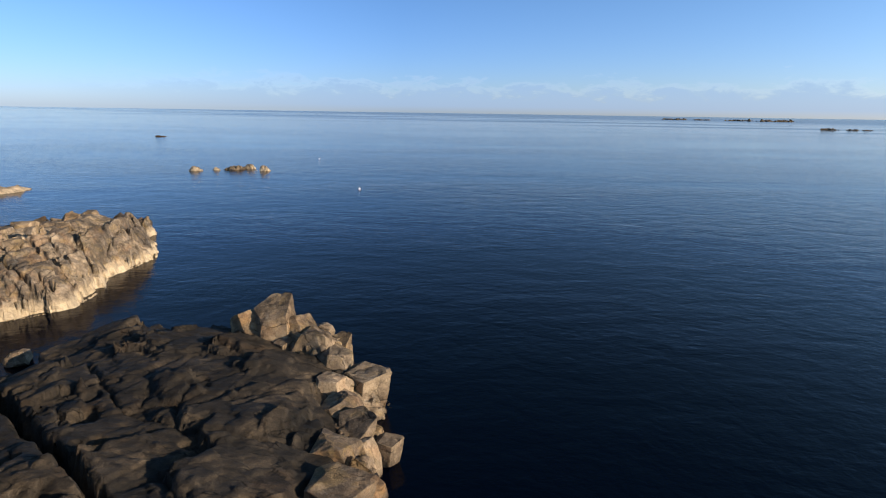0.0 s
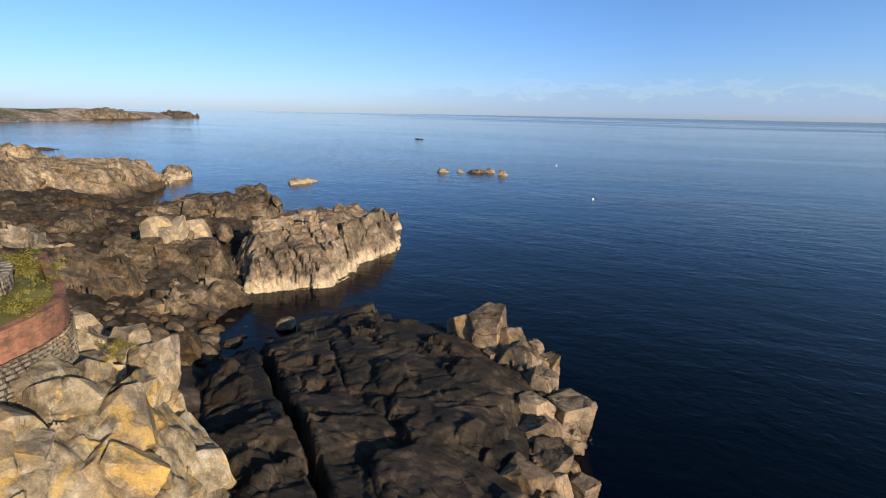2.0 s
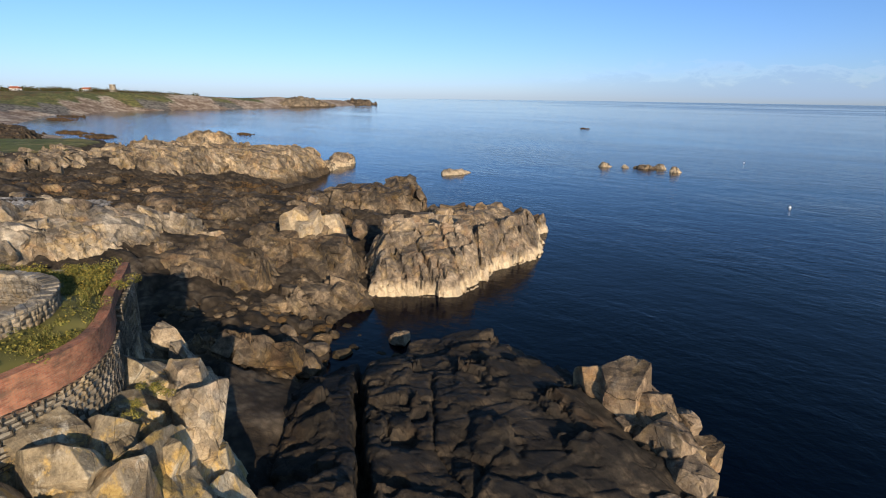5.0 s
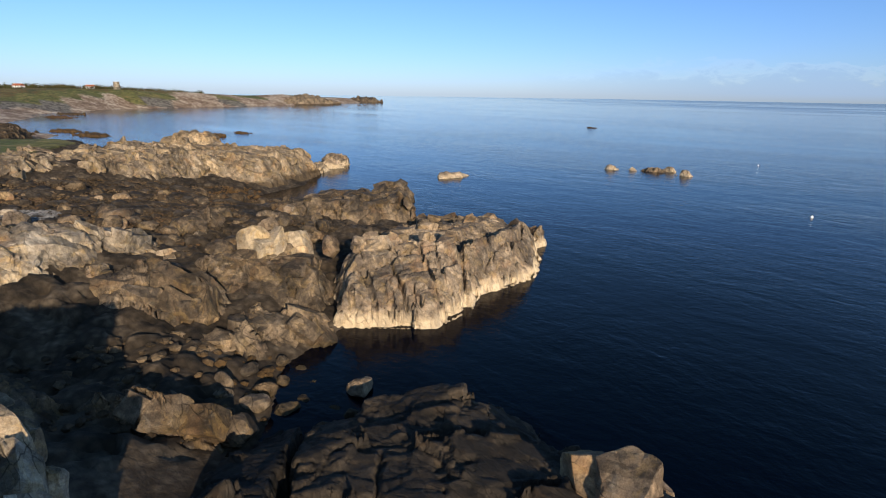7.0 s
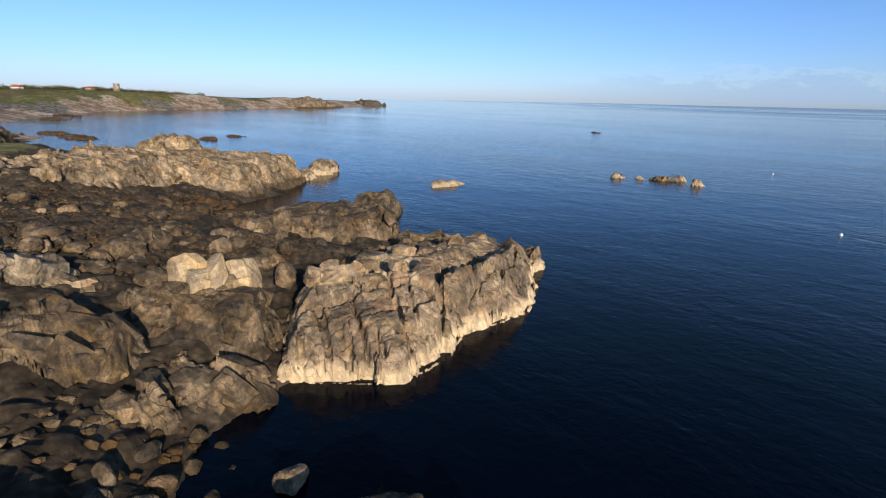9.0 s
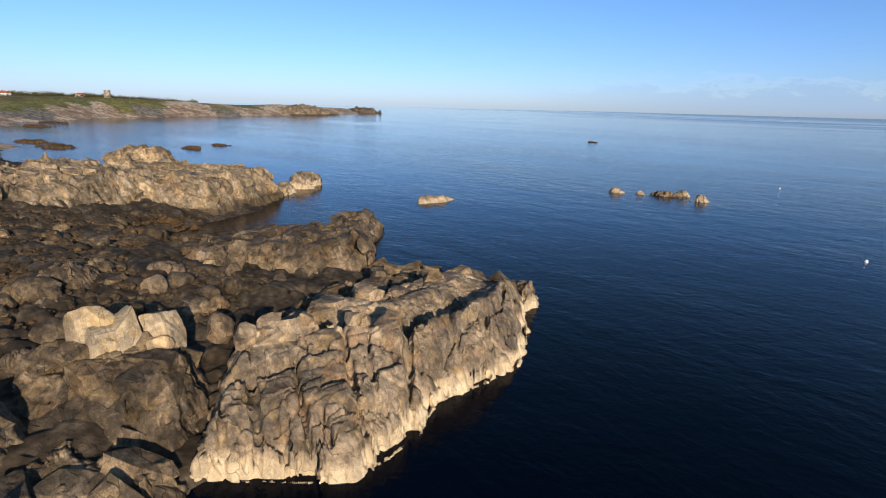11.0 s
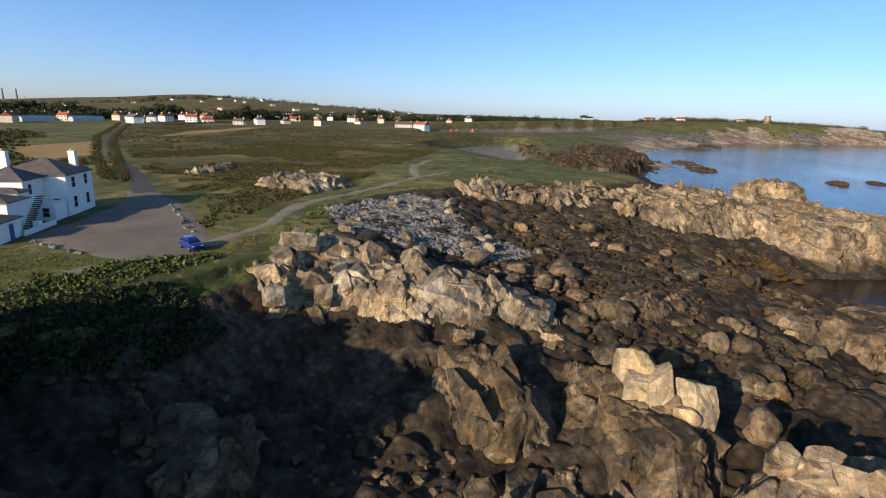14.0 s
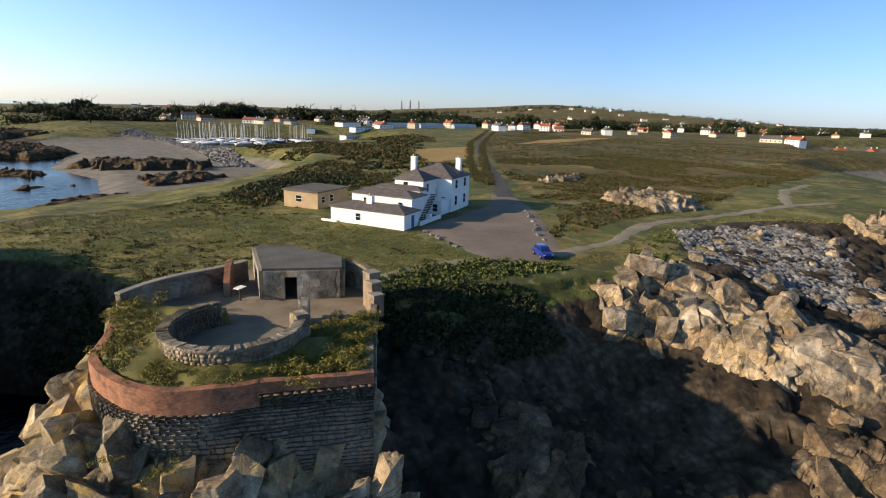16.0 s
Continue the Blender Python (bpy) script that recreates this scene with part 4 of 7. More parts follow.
for i, (x, y, r, h) in enumerate(((-97, 211, 2.0, 1.2), (-90.5, 214, 2.6, 2.4), (-83.5, 217, 5.0, 1.5), (-80, 221, 2.4, 1.9), (-71.5, 214, 2.4, 2.0))):
    outcrop("islet", [(x - r, y - r * 0.4), (x, y - r * 0.7), (x + r, y - r * 0.2), (x + r * 0.8, y + r * 0.6), (x - r * 0.5, y + r * 0.7)], -0.5, h, r * 0.6, ROCK_HEAD if i != 2 else ROCK_CRAG, "small rock islet awash in the sea", 0.16, 1.4, (0, 0), (2.0, 1.4, 1.8), 1.6, 30, 10, 30 + i, edge=0.8, group="islets")
# out of view: a bluff added to cast shade over gully and slope
outcrop("rock_cliff", [(-17.5, -32), (-18, -46), (2, -50), (8, -14), (-4, -2), (-12, -6), (-16.5, -16)], 0.0, 19.5, 6, ROCK_SHORE, "dark rock bluff south-east of the gully", 0.3, 1.8, (0, 0), (5, 4, 5), 1.0, 40, 14, 64, edge=0.8, group=ROCKS)


# ---- helpers for made things ----
def part(name, bm, mat, parent=None, label=""):
    """Links a bmesh as one mesh object under a thing or a part."""
    me = bpy.data.meshes.new(name)
    bm.to_mesh(me)
    bm.free()
    me.materials.append(mat)
    ob = new(name, me)
    if parent is not None:
        ob.parent = parent
    return tagged(ob, label)


def thing(name, m, label, category, group=""):
    ob = tagged(new(name), label, category, group)
    ob.matrix_world = m
    return ob


def box(bm, x0, y0, z0, x1, y1, z1):
    v = [bm.verts.new(p) for p in ((x0, y0, z0), (x1, y0, z0), (x1, y1, z0), (x0, y1, z0), (x0, y0, z1), (x1, y0, z1), (x1, y1, z1), (x0, y1, z1))]
    for f in ((3, 2, 1, 0), (4, 5, 6, 7), (0, 1, 5, 4), (1, 2, 6, 5), (2, 3, 7, 6), (3, 0, 4, 7)):
        bm.faces.new([v[i] for i in f])
    return bm


def boxes(*rows):
    bm = bmesh.new()
    for r in rows:
        box(bm, *r)
    return bm


def prism(poly, z0, z1, bm=None):
    bm = bm or bmesh.new()
    if sum(a[0] * b[1] - b[0] * a[1] for a, b in zip(poly, poly[1:] + poly[:1])) < 0:
        poly = poly[::-1]
    lo = [bm.verts.new((x, y, z0)) for x, y in poly]
    hi = [bm.verts.new((x, y, z1)) for x, y in poly]
    bm.faces.new(lo[::-1])
    bm.faces.new(hi)
    n = len(poly)
    for i in range(n):
        bm.faces.new((lo[i], lo[(i + 1) % n], hi[(i + 1) % n], hi[i]))
    return bm


def soften(bm, r=0.02):
    bmesh.ops.bevel(bm, geom=bm.edges[:], offset=r, segments=1, affect="EDGES")
    return bm


def hip_roof(x0, y0, x1, y1, z, up, over=0.3):
    """A hipped roof with its ridge along the longer side."""
    bm = bmesh.new()
    x0, y0, x1, y1 = x0 - over, y0 - over, x1 + over, y1 + over
    if x1 - x0 > y1 - y0:
        h = (y1 - y0) / 2
        r = [(x0 + h, (y0 + y1) / 2), (x1 - h, (y0 + y1) / 2)]
        fs = ((0, 1, 5, 4), (1, 2, 5), (2, 3, 4, 5), (3, 0, 4))
    else:
        h = (x1 - x0) / 2
        r = [((x0 + x1) / 2, y0 + h), ((x0 + x1) / 2, y1 - h)]
        fs = ((0, 1, 4), (1, 2, 5, 4), (2, 3, 5), (3, 0, 4, 5))
    v = [bm.verts.new((x, y, z)) for x, y in ((x0, y0), (x1, y0), (x1, y1), (x0, y1))] + [bm.verts.new((x, y, z + up)) for x, y in r]
    for f in fs:
        bm.faces.new([v[i] for i in f])
    w = [bm.verts.new((x, y, z - 0.15)) for x, y in ((x0, y0), (x1, y0), (x1, y1), (x0, y1))]
    for i in range(4):
        bm.faces.new((w[i], w[(i + 1) % 4], v[(i + 1) % 4], v[i]))
    bm.faces.new(w[::-1])
    return bm


def plain(name, a, b, rough=0.8, scale=3.0, relief=0.02, metal=0.0, fine=18.0):
    """A surface mottled between two colours at two scales."""
    m, n, l, bs = material(name, rough)
    v = coords(n, l, "object")
    f = maths(n, l, "ADD", maths(n, l, "MULTIPLY", noise_tex(n, l, v, scale * 0.25, 5), 0.6), maths(n, l, "MULTIPLY", noise_tex(n, l, v, fine, 4), 0.4))
    l.new(ramp(n, l, f, [(0.38, a), (0.62, b)]), bs.inputs["Base Color"])
    bs.inputs["Metallic"].default_value = metal
    if relief:
        l.new(bump(n, l, f, 0.6, relief), bs.inputs["Normal"])
    return m


def courses(name, a, b, joint, w, h, rough=0.9, stain=(0.05, 0.045, 0.035)):
    """Brick or block courses that follow the wall round."""
    m, n, l, bs = material(name, rough)
    uv = n.new("ShaderNodeUVMap")
    t = n.new("ShaderNodeTexBrick")
    t.inputs["Color1"].default_value, t.inputs["Color2"].default_value, t.inputs["Mortar"].default_value = (*a, 1), (*b, 1), (*joint, 1)
    t.inputs["Scale"].default_value, t.inputs["Brick Width"].default_value, t.inputs["Row Height"].default_value, t.inputs["Mortar Size"].default_value = 1.0, w, h, h * 0.09
    l.new(uv.outputs[0], t.inputs["Vector"])
    v = coords(n, l)
    c = mixed(n, l, span(n, l, noise_tex(n, l, v, 0.7, 7, 0.7, 0.5), 0.48, 0.66, 0, 0.75), t.outputs["Color"], stain)
    c = mixed(n, l, 0.5, c, ramp(n, l, noise_tex(n, l, v, 3.0, 6, 0.7), [(0.3, (0.2, 0.2, 0.2)), (0.7, (0.8, 0.8, 0.8))]), "SOFT_LIGHT")
    l.new(c, bs.inputs["Base Color"])
    l.new(bump(n, l, maths(n, l, "ADD", maths(n, l, "MULTIPLY", t.outputs["Fac"], -0.5), noise_tex(n, l, v, 5.0, 5)), 0.6, 0.03), bs.inputs["Normal"])
    return m


WHITE = plain("white_render", (0.74, 0.74, 0.73), (0.84, 0.84, 0.83), 0.85, 2.0, 0.01)
SLATE = plain("slate", (0.075, 0.065, 0.065), (0.14, 0.12, 0.115), 0.7, 4.0, 0.02)
FELT = plain("roof_felt", (0.075, 0.07, 0.065), (0.13, 0.12, 0.11), 0.9, 2.0, 0.02)
GLASS = plain("window_glass", (0.010, 0.013, 0.018), (0.025, 0.03, 0.04), 0.08, 1.0, 0)
FRAME = plain("painted_frame", (0.55, 0.56, 0.58), (0.7, 0.7, 0.7), 0.5, 4.0, 0)
BLUEDOOR = plain("blue_paint", (0.05, 0.08, 0.22), (0.07, 0.11, 0.28), 0.5, 4.0, 0)
TAN = plain("tan_render", (0.30, 0.22, 0.13), (0.42, 0.32, 0.20), 0.9, 2.0, 0.02)
CONCRETE = plain("concrete", (0.16, 0.145, 0.12), (0.30, 0.27, 0.22), 0.9, 2.0, 0.03)
STONE = rock_material("masonry_stone", (0.10, 0.085, 0.065), (0.22, 0.19, 0.15), (0.40, 0.36, 0.30), 0.15)
ASPHALT = plain("car_park_gravel", (0.12, 0.098, 0.082), (0.20, 0.165, 0.14), 0.95, 0.6, 0.03, fine=5.0)
TRACK = plain("dirt_track", (0.16, 0.14, 0.10), (0.27, 0.235, 0.18), 0.95, 0.8, 0.03, fine=4.0)
ROAD = plain("road_tarmac", (0.045, 0.043, 0.042), (0.075, 0.07, 0.068), 0.9, 0.5, 0.02, fine=6.0)
COURT = plain("court_floor", (0.14, 0.115, 0.085), (0.24, 0.20, 0.15), 0.95, 2.0, 0.03)
WOOD = plain("dark_wood", (0.03, 0.022, 0.015), (0.06, 0.045, 0.03), 0.8, 3.0, 0.01)
BRICK = courses("red_brick", (0.26, 0.095, 0.055), (0.38, 0.165, 0.09), (0.24, 0.18, 0.13), 0.225, 0.075)
MORTAR = plain("lime_mortar", (0.16, 0.14, 0.11), (0.28, 0.25, 0.20), 0.95, 3.0, 0.03)
PALEBOULDER = ROCK_CRAG
GREYSTONE = plain("grey_beach_stone", (0.045, 0.043, 0.042), (0.25, 0.24, 0.235), 0.9, 2.4, 0.02, fine=1.2)
BARK = plain("bark", (0.04, 0.03, 0.02), (0.08, 0.06, 0.045), 0.95, 4.0, 0.03)


def leafy(name, stops):
    m, n, l, b = material(name, 0.8)
    g = n.new("ShaderNodeNewGeometry")
    v = coords(n, l)
    f = maths(n, l, "ADD", maths(n, l, "MULTIPLY", g.outputs["Random Per Island"], 0.55), maths(n, l, "MULTIPLY", noise_tex(n, l, v, 0.25, 4), 0.45))
    l.new(ramp(n, l, f, stops), b.inputs["Base Color"])
    b.inputs["Subsurface Weight"].default_value = 0.0
    return m


GORSE = leafy("gorse_leaves", [(0.2, (0.046, 0.055, 0.013)), (0.5, (0.145, 0.135, 0.027)), (0.8, (0.29, 0.215, 0.038))])
HEATHER = leafy("bracken_leaves", [(0.25, (0.026, 0.034, 0.009)), (0.50, (0.046, 0.054, 0.014)), (0.60, (0.078, 0.050, 0.017)), (0.82, (0.098, 0.070, 0.024))])
BRAMBLE = leafy("bramble_leaves", [(0.25, (0.026, 0.040, 0.010)), (0.55, (0.062, 0.080, 0.019)), (0.82, (0.13, 0.13, 0.032))])
TUFT = leafy("grass_blades", [(0.25, (0.09, 0.10, 0.022)), (0.55, (0.20, 0.18, 0.045)), (0.8, (0.34, 0.27, 0.09))])
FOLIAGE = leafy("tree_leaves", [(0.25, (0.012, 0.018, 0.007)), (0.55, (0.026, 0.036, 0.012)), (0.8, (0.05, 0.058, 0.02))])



def leaves(count, spread, leaf, flat=1.0, hollow=0.35):
    """Leaf-shaped triangles filling a lumpy mound: an array of their corners."""
    lumps = rng.normal(0, 0.55, (7, 3)) * spread
    lumps[:, 2] = np.abs(lumps[:, 2]) * flat
    d = rng.normal(0, 1, (count, 3))
    d /= np.linalg.norm(d, axis=1, keepdims=True)
    r = (hollow + (1 - hollow) * rng.random(count)) ** 0.5
    c = lumps[rng.integers(0, 7, count)] + d * r[:, None] * spread * 0.55
    c[:, 2] = np.abs(c[:, 2]) * flat
    a = rng.normal(0, 1, (count, 3))
    a /= np.linalg.norm(a, axis=1, keepdims=True)
    b = np.cross(a, d)
    b /= np.linalg.norm(b, axis=1, keepdims=True) + 1e-6
    s = leaf * (0.6 + 0.8 * rng.random(count))[:, None]
    return np.stack([c - a * s, c + a * s * 0.6 + b * s * 0.5, c + a * s * 0.3 - b * s * 0.6], 1)


def triangles(name, tri, mat):
    me = flat_mesh(name, tri.reshape(-1, 3), np.arange(len(tri) * 3).reshape(-1, 3))
    me.materials.append(mat)
    return me


def strewn(name, tri_sets, spots, mat, label, category, low=0.7, high=1.3, sink=0.0):
    """One sheet of stuff: the given clumps of triangles set at many spots (x, y, z), turned and sized at random."""
    out = []
    for x, y, z in spots:
        t = tri_sets[rng.integers(len(tri_sets))]
        a, s = rng.random() * 6.283, low + (high - low) * rng.random()
        c, n = math.cos(a) * s, math.sin(a) * s
        out.append(np.stack([t[..., 0] * c - t[..., 1] * n + x, t[..., 0] * n + t[..., 1] * c + y, t[..., 2] * s + z - sink], -1))
    return tagged(new(name, triangles(name, np.concatenate(out), mat)), label, category, kind="stuff")


def scattered(poly, count, ok=None):
    """Random spots within an outline, on the ground."""
    xs, ys = [p[0] for p in poly], [p[1] for p in poly]
    x = rng.uniform(min(xs), max(xs), count * 3)
    y = rng.uniform(min(ys), max(ys), count * 3)
    good = distance(x, y, poly) > 0
    if ok is not None:
        good &= ok(x, y)
    x, y = x[good][:count], y[good][:count]
    return np.stack([x, y, land(x, y)[0]], -1)


def boulder_shape(seed, squash=(1, 1, 0.75), planes=13, subdivisions=3):
    """A boulder of unit radius: a ball cut by planes, its edges worn and its faces uneven."""
    r = np.random.default_rng(seed)
    bm = bmesh.new()
    bmesh.ops.create_icosphere(bm, subdivisions=subdivisions, radius=1)
    nrm = r.normal(0, 1, (planes, 3))
    nrm /= np.linalg.norm(nrm, axis=1, keepdims=True)
    dist = r.uniform(0.62, 0.92, planes)
    for v in bm.verts:
        p = np.array(v.co)
        dots = nrm @ p
        hit = np.where(dots > 0.05, dist / np.maximum(dots, 0.05), 9)
        k = min(1.05, float(np.min(hit)))
        w = noise.noise(Vector(p * 1.7) + Vector((seed * 3.1, 0, 0))) * 0.10 + noise.noise(Vector(p * 4.5) + Vector((seed, 7, 0))) * 0.045
        v.co = Vector(p * (k + w) * np.array(squash))
    return bm


BOULDERS = []
for i in range(8):
    bm = boulder_shape(100 + i, [(1, 0.8, 0.7), (1.1, 0.75, 0.62), (0.9, 0.9, 0.8), (1.15, 0.7, 0.8)][i % 4])
    me = bpy.data.meshes.new("boulder")
    bm.to_mesh(me)
    bm.free()
    BOULDERS.append(me)


def boulder(i, x, y, z, r, mat, label, group, turn=None, tall=1.0):
    me = BOULDERS[i % 8]
    key = me.name.split(".")[0] + mat.name + str(i % 8)
    kept = bpy.data.meshes.get(key)
    if kept is None:
        kept = me.copy()
        kept.name = key
        kept.materials.clear()
        kept.materials.append(mat)
    ob = tagged(new("boulder", kept), label, "boulder", group)
    ob.matrix_world = pose(x, y, z, rng.uniform(-12, 12), rng.uniform(-12, 12), turn if turn is not None else rng.uniform(0, 360)) @ Matrix.Diagonal((r, r, r * tall, 1))
    return ob


ROCK_WHITE = rock_material("rock_bleached", (0.12, 0.098, 0.072), (0.30, 0.242, 0.168), (0.46, 0.38, 0.27), 0.25, broken=0.6)
CRAGS = [joint_block(500 + i, 0.2, 8, 2, "crag_block") for i in range(7)]


SPLINTERS = [joint_block(540 + i, 0.26, 9, 2, "splinter_block") for i in range(7)]


def crag_blocks(spots, mat, label, group, tall=1.15, lean=16, name="rock_block", yaw=None, shapes=CRAGS):
    made = [m.copy() for m in shapes]
    for m in made:
        m.materials.append(mat)
    spots = [q for x, y, z, r in spots for q in ((x, y, z, r), (x + r * rng.uniform(-0.9, 0.9), y + r * rng.uniform(-0.9, 0.9), z - r * rng.uniform(0.1, 0.5), r * rng.uniform(0.5, 0.75)), (x + r * rng.uniform(-0.9, 0.9), y + r * rng.uniform(-0.9, 0.9), z - r * rng.uniform(0.1, 0.5), r * rng.uniform(0.4, 0.65)))]
    for i, (x, y, z, r) in enumerate(spots):
        ob = tagged(new(name, made[(i * 3) % 7]), label, "rock", group)
        ob.matrix_world = pose(x, y, z, rng.uniform(-lean, lean), rng.uniform(-lean, lean), rng.uniform(0, 360) if yaw is None else yaw + rng.uniform(-14, 14)) @ Matrix.Diagonal((r * rng.uniform(0.65, 0.95), r * rng.uniform(0.55, 0.8), r * tall * 0.75, 1))


front = [(-21.4, 4.0), (-19.6, 8.0), (-18.6, 11.5), (-19.0, 15.4), (-22.0, 19.0), (-26.0, 21.2)]
spots = []
for (x0, y0), (x1, y1) in zip(front, front[1:]):
    for k in range(3):
        t = (k + rng.uniform(0, 1)) / 3
        x, y, inn = x0 + (x1 - x0) * t, y0 + (y1 - y0) * t, rng.uniform(0, 1)
        r = rng.uniform(1.1, 2.4)
        spots.append((x + (-33 - x) * 0.36 * inn, y + (9 - y) * 0.36 * inn, min(4.6 + (7.2 if y > 8 else 4.2) * inn ** 0.8, 13.2 - 1.4 * r), r))
crag_blocks(spots, ROCK_PALE, "angular pale granite block with yellow lichen", "blocks below the fort", 1.9, 15, yaw=-24, shapes=SPLINTERS)
# north-face slabs use a darker rock than the cliff, to deepen its shade
crag_blocks(((-28.2, 20.6, 10.2, 1.7), (-26.0, 20.0, 10.0, 1.6), (-31.0, 22.0, 8.4, 1.5), (-34.6, 22.9, 8.2, 1.5), (-36.6, 23.0, 8.8, 1.3)), ROCK_TURF, "tall leaning granite slab below the brick parapet", "blocks below the fort", 2.1, 12, yaw=-24, shapes=SPLINTERS)
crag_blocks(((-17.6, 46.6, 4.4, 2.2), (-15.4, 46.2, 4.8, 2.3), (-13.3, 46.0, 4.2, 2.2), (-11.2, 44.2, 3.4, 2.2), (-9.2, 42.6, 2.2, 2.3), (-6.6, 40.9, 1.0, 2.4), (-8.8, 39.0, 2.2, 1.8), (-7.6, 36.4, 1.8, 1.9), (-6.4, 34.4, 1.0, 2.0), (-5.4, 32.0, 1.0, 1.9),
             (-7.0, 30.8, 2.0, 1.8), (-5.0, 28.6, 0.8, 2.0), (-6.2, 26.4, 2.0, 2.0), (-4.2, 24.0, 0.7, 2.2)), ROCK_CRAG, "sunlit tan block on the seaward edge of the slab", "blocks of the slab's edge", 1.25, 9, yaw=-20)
crag_blocks(((-68.4, 52.4, 7.6, 2.3), (-66.8, 54.4, 6.6, 2.0), (-65.6, 57.0, 7.0, 2.1)), ROCK_WHITE, "tall pale rock pinnacle above the shore", "pinnacles", 1.5, 8, "rock_pinnacle", yaw=20)
crag_blocks(((-58.0, 61.0, 8.2, 1.2), (-58.4, 63.2, 8.2, 1.1), (-57.0, 66.0, 8.2, 1.0), (-54.8, 69.6, 8.0, 1.0), (-52.6, 72.6, 7.8, 1.1), (-61.6, 72.0, 6.6, 1.7), (-61.0, 76.0, 6.8, 1.8), (-60.4, 80.0, 6.2, 1.6), (-61.6, 87.0, 5.6, 1.6), (-62.2, 93.0, 5.4, 1.7), (-60.4, 98.6, 3.8, 1.5), (-66.8, 74.0, 3.6, 2.2), (-68.2, 82.0, 3.4, 2.4)), ROCK_CRAG, "blocky tan crag along the headland's crest", "crags of the headland", 0.9, 14)
crag_blocks(((-78, 45, 5.6, 1.4), (-80, 41, 8.2, 1.6), (-82, 36, 8.6, 1.7), (-74, 36, 6.2, 1.5), (-86, 44, 6.2, 1.5), (-90, 53.4, 6.0, 1.7), (-93.4, 72.6, 5.0, 1.9), (-96, 47, 6, 1.4), (-84, 52, 5, 1.4), (-100, 52, 5, 1.2), (-70, 16, 9.8, 1.9), (-76, 11, 10.4, 1.7), (-83, 14, 10, 1.9), (-86, 24, 9, 1.7)), ROCK_TURF, "pale weathered block on the shore rocks", "crags of the shore", 0.95, 14)


# ---- boulders of the cove and of the shore ----
for i, (x, y, r) in enumerate(((-41, 47.6, 1.5), (-38.6, 44.8, 1.0), (-38.2, 41.8, 1.2), (-40.6, 44.4, 0.7), (-43.2, 41.2, 1.3), (-44.8, 39.2, 1.4), (-43.6, 43.4, 0.8), (-46.2, 41.2, 1.0), (-47.6, 43.6, 0.9),
                               (-46.6, 37.6, 1.0), (-41.6, 36.2, 1.8), (-48.6, 46.2, 0.8), (-45.6, 45.6, 0.7), (-49.8, 41.6, 1.0), (-37.2, 39.6, 1.1), (-48.4, 38.4, 1.1), (-50.4, 45.2, 0.8), (-44.4, 36.6, 0.8))):
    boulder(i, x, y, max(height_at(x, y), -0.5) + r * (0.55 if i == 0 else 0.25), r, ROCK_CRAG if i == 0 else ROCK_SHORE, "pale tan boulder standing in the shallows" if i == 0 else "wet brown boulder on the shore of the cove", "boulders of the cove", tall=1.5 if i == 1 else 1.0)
boulder(2, -66.0, 62.3, 5.6, 1.7, ROCK_CRAG, "tan boulder perched behind the headland", "boulders of the shore", tall=1.4)
RUBBLE = [(-110, 1), (-122, 3), (-134, 9), (-131, 22), (-119, 30), (-106, 40), (-98, 36), (-92, 24), (-93, 14), (-102, 7)]
FORESHORE = [(-90, 44), (-88, 64), (-100, 62), (-112, 86), (-126, 82), (-140, 92), (-143, 66), (-144, 48), (-135, 30), (-118, 34), (-100, 40)]
MIDDLE = [(-76, 46), (-72, 66), (-80, 80), (-92, 64), (-100, 50), (-96, 30), (-88, 34)]
for i, (x, y, z) in enumerate(np.concatenate([scattered(FORESHORE, 80), scattered(MIDDLE, 50)])):
    r = 0.5 + 1.5 * rng.random() ** 2.2 + (0.4 if i > 80 else 0)
    boulder(int(rng.integers(8)), x, y, z + r * 0.2, r, ROCK_WEED if i < 56 else ROCK_SHORE if i % 5 else ROCK_CRAG, "brown weed-stained boulder on the foreshore" if i < 56 else "weathered boulder among the rocks", "boulders of the shore")

for i, (x, y, z) in enumerate(scattered(RUBBLE, 26)):
    r = rng.uniform(0.7, 1.7)
    boulder(int(rng.integers(8)), x, y, z + r * 0.15, r, ROCK_TURF, "pale weathered boulder among the beach stones", "boulders of the stone bank")

# stones too many to count
PEBBLES = []
for i in range(5):
    bm = boulder_shape(300 + i, (1, 0.8, 0.65), 9, 1)
    bmesh.ops.triangulate(bm, faces=bm.faces[:])
    PEBBLES.append(np.array([[v.co[:] for v in f.verts] for f in bm.faces]))
    bm.free()
strewn("beach_stones", PEBBLES, scattered(RUBBLE, 4600, lambda x, y: distance(x, y, RUBBLE) + 5 * hills(x, y, 9, 66, 3) > 2), GREYSTONE, "bank of loose grey beach stones", "stones", 0.15, 0.75, 0.0)
strewn("foreshore_stones", PEBBLES, scattered(FORESHORE, 4200), ROCK_WEED, "brown weed-covered cobbles of the foreshore", "stones", 0.18, 0.65, 0.0)
# dark weed colour on the gully's stones also deepens the shade there
strewn("gully_stones", PEBBLES, np.concatenate([scattered([(-38, 38), (-50, 47), (-56, 40), (-62, 32), (-58, 12), (-50, 6), (-46, 24), (-40, 34)], 300), scattered(MIDDLE, 550)]), ROCK_WEED, "loose brown stones between the rocks", "stones", 0.2, 0.8, 0.0)

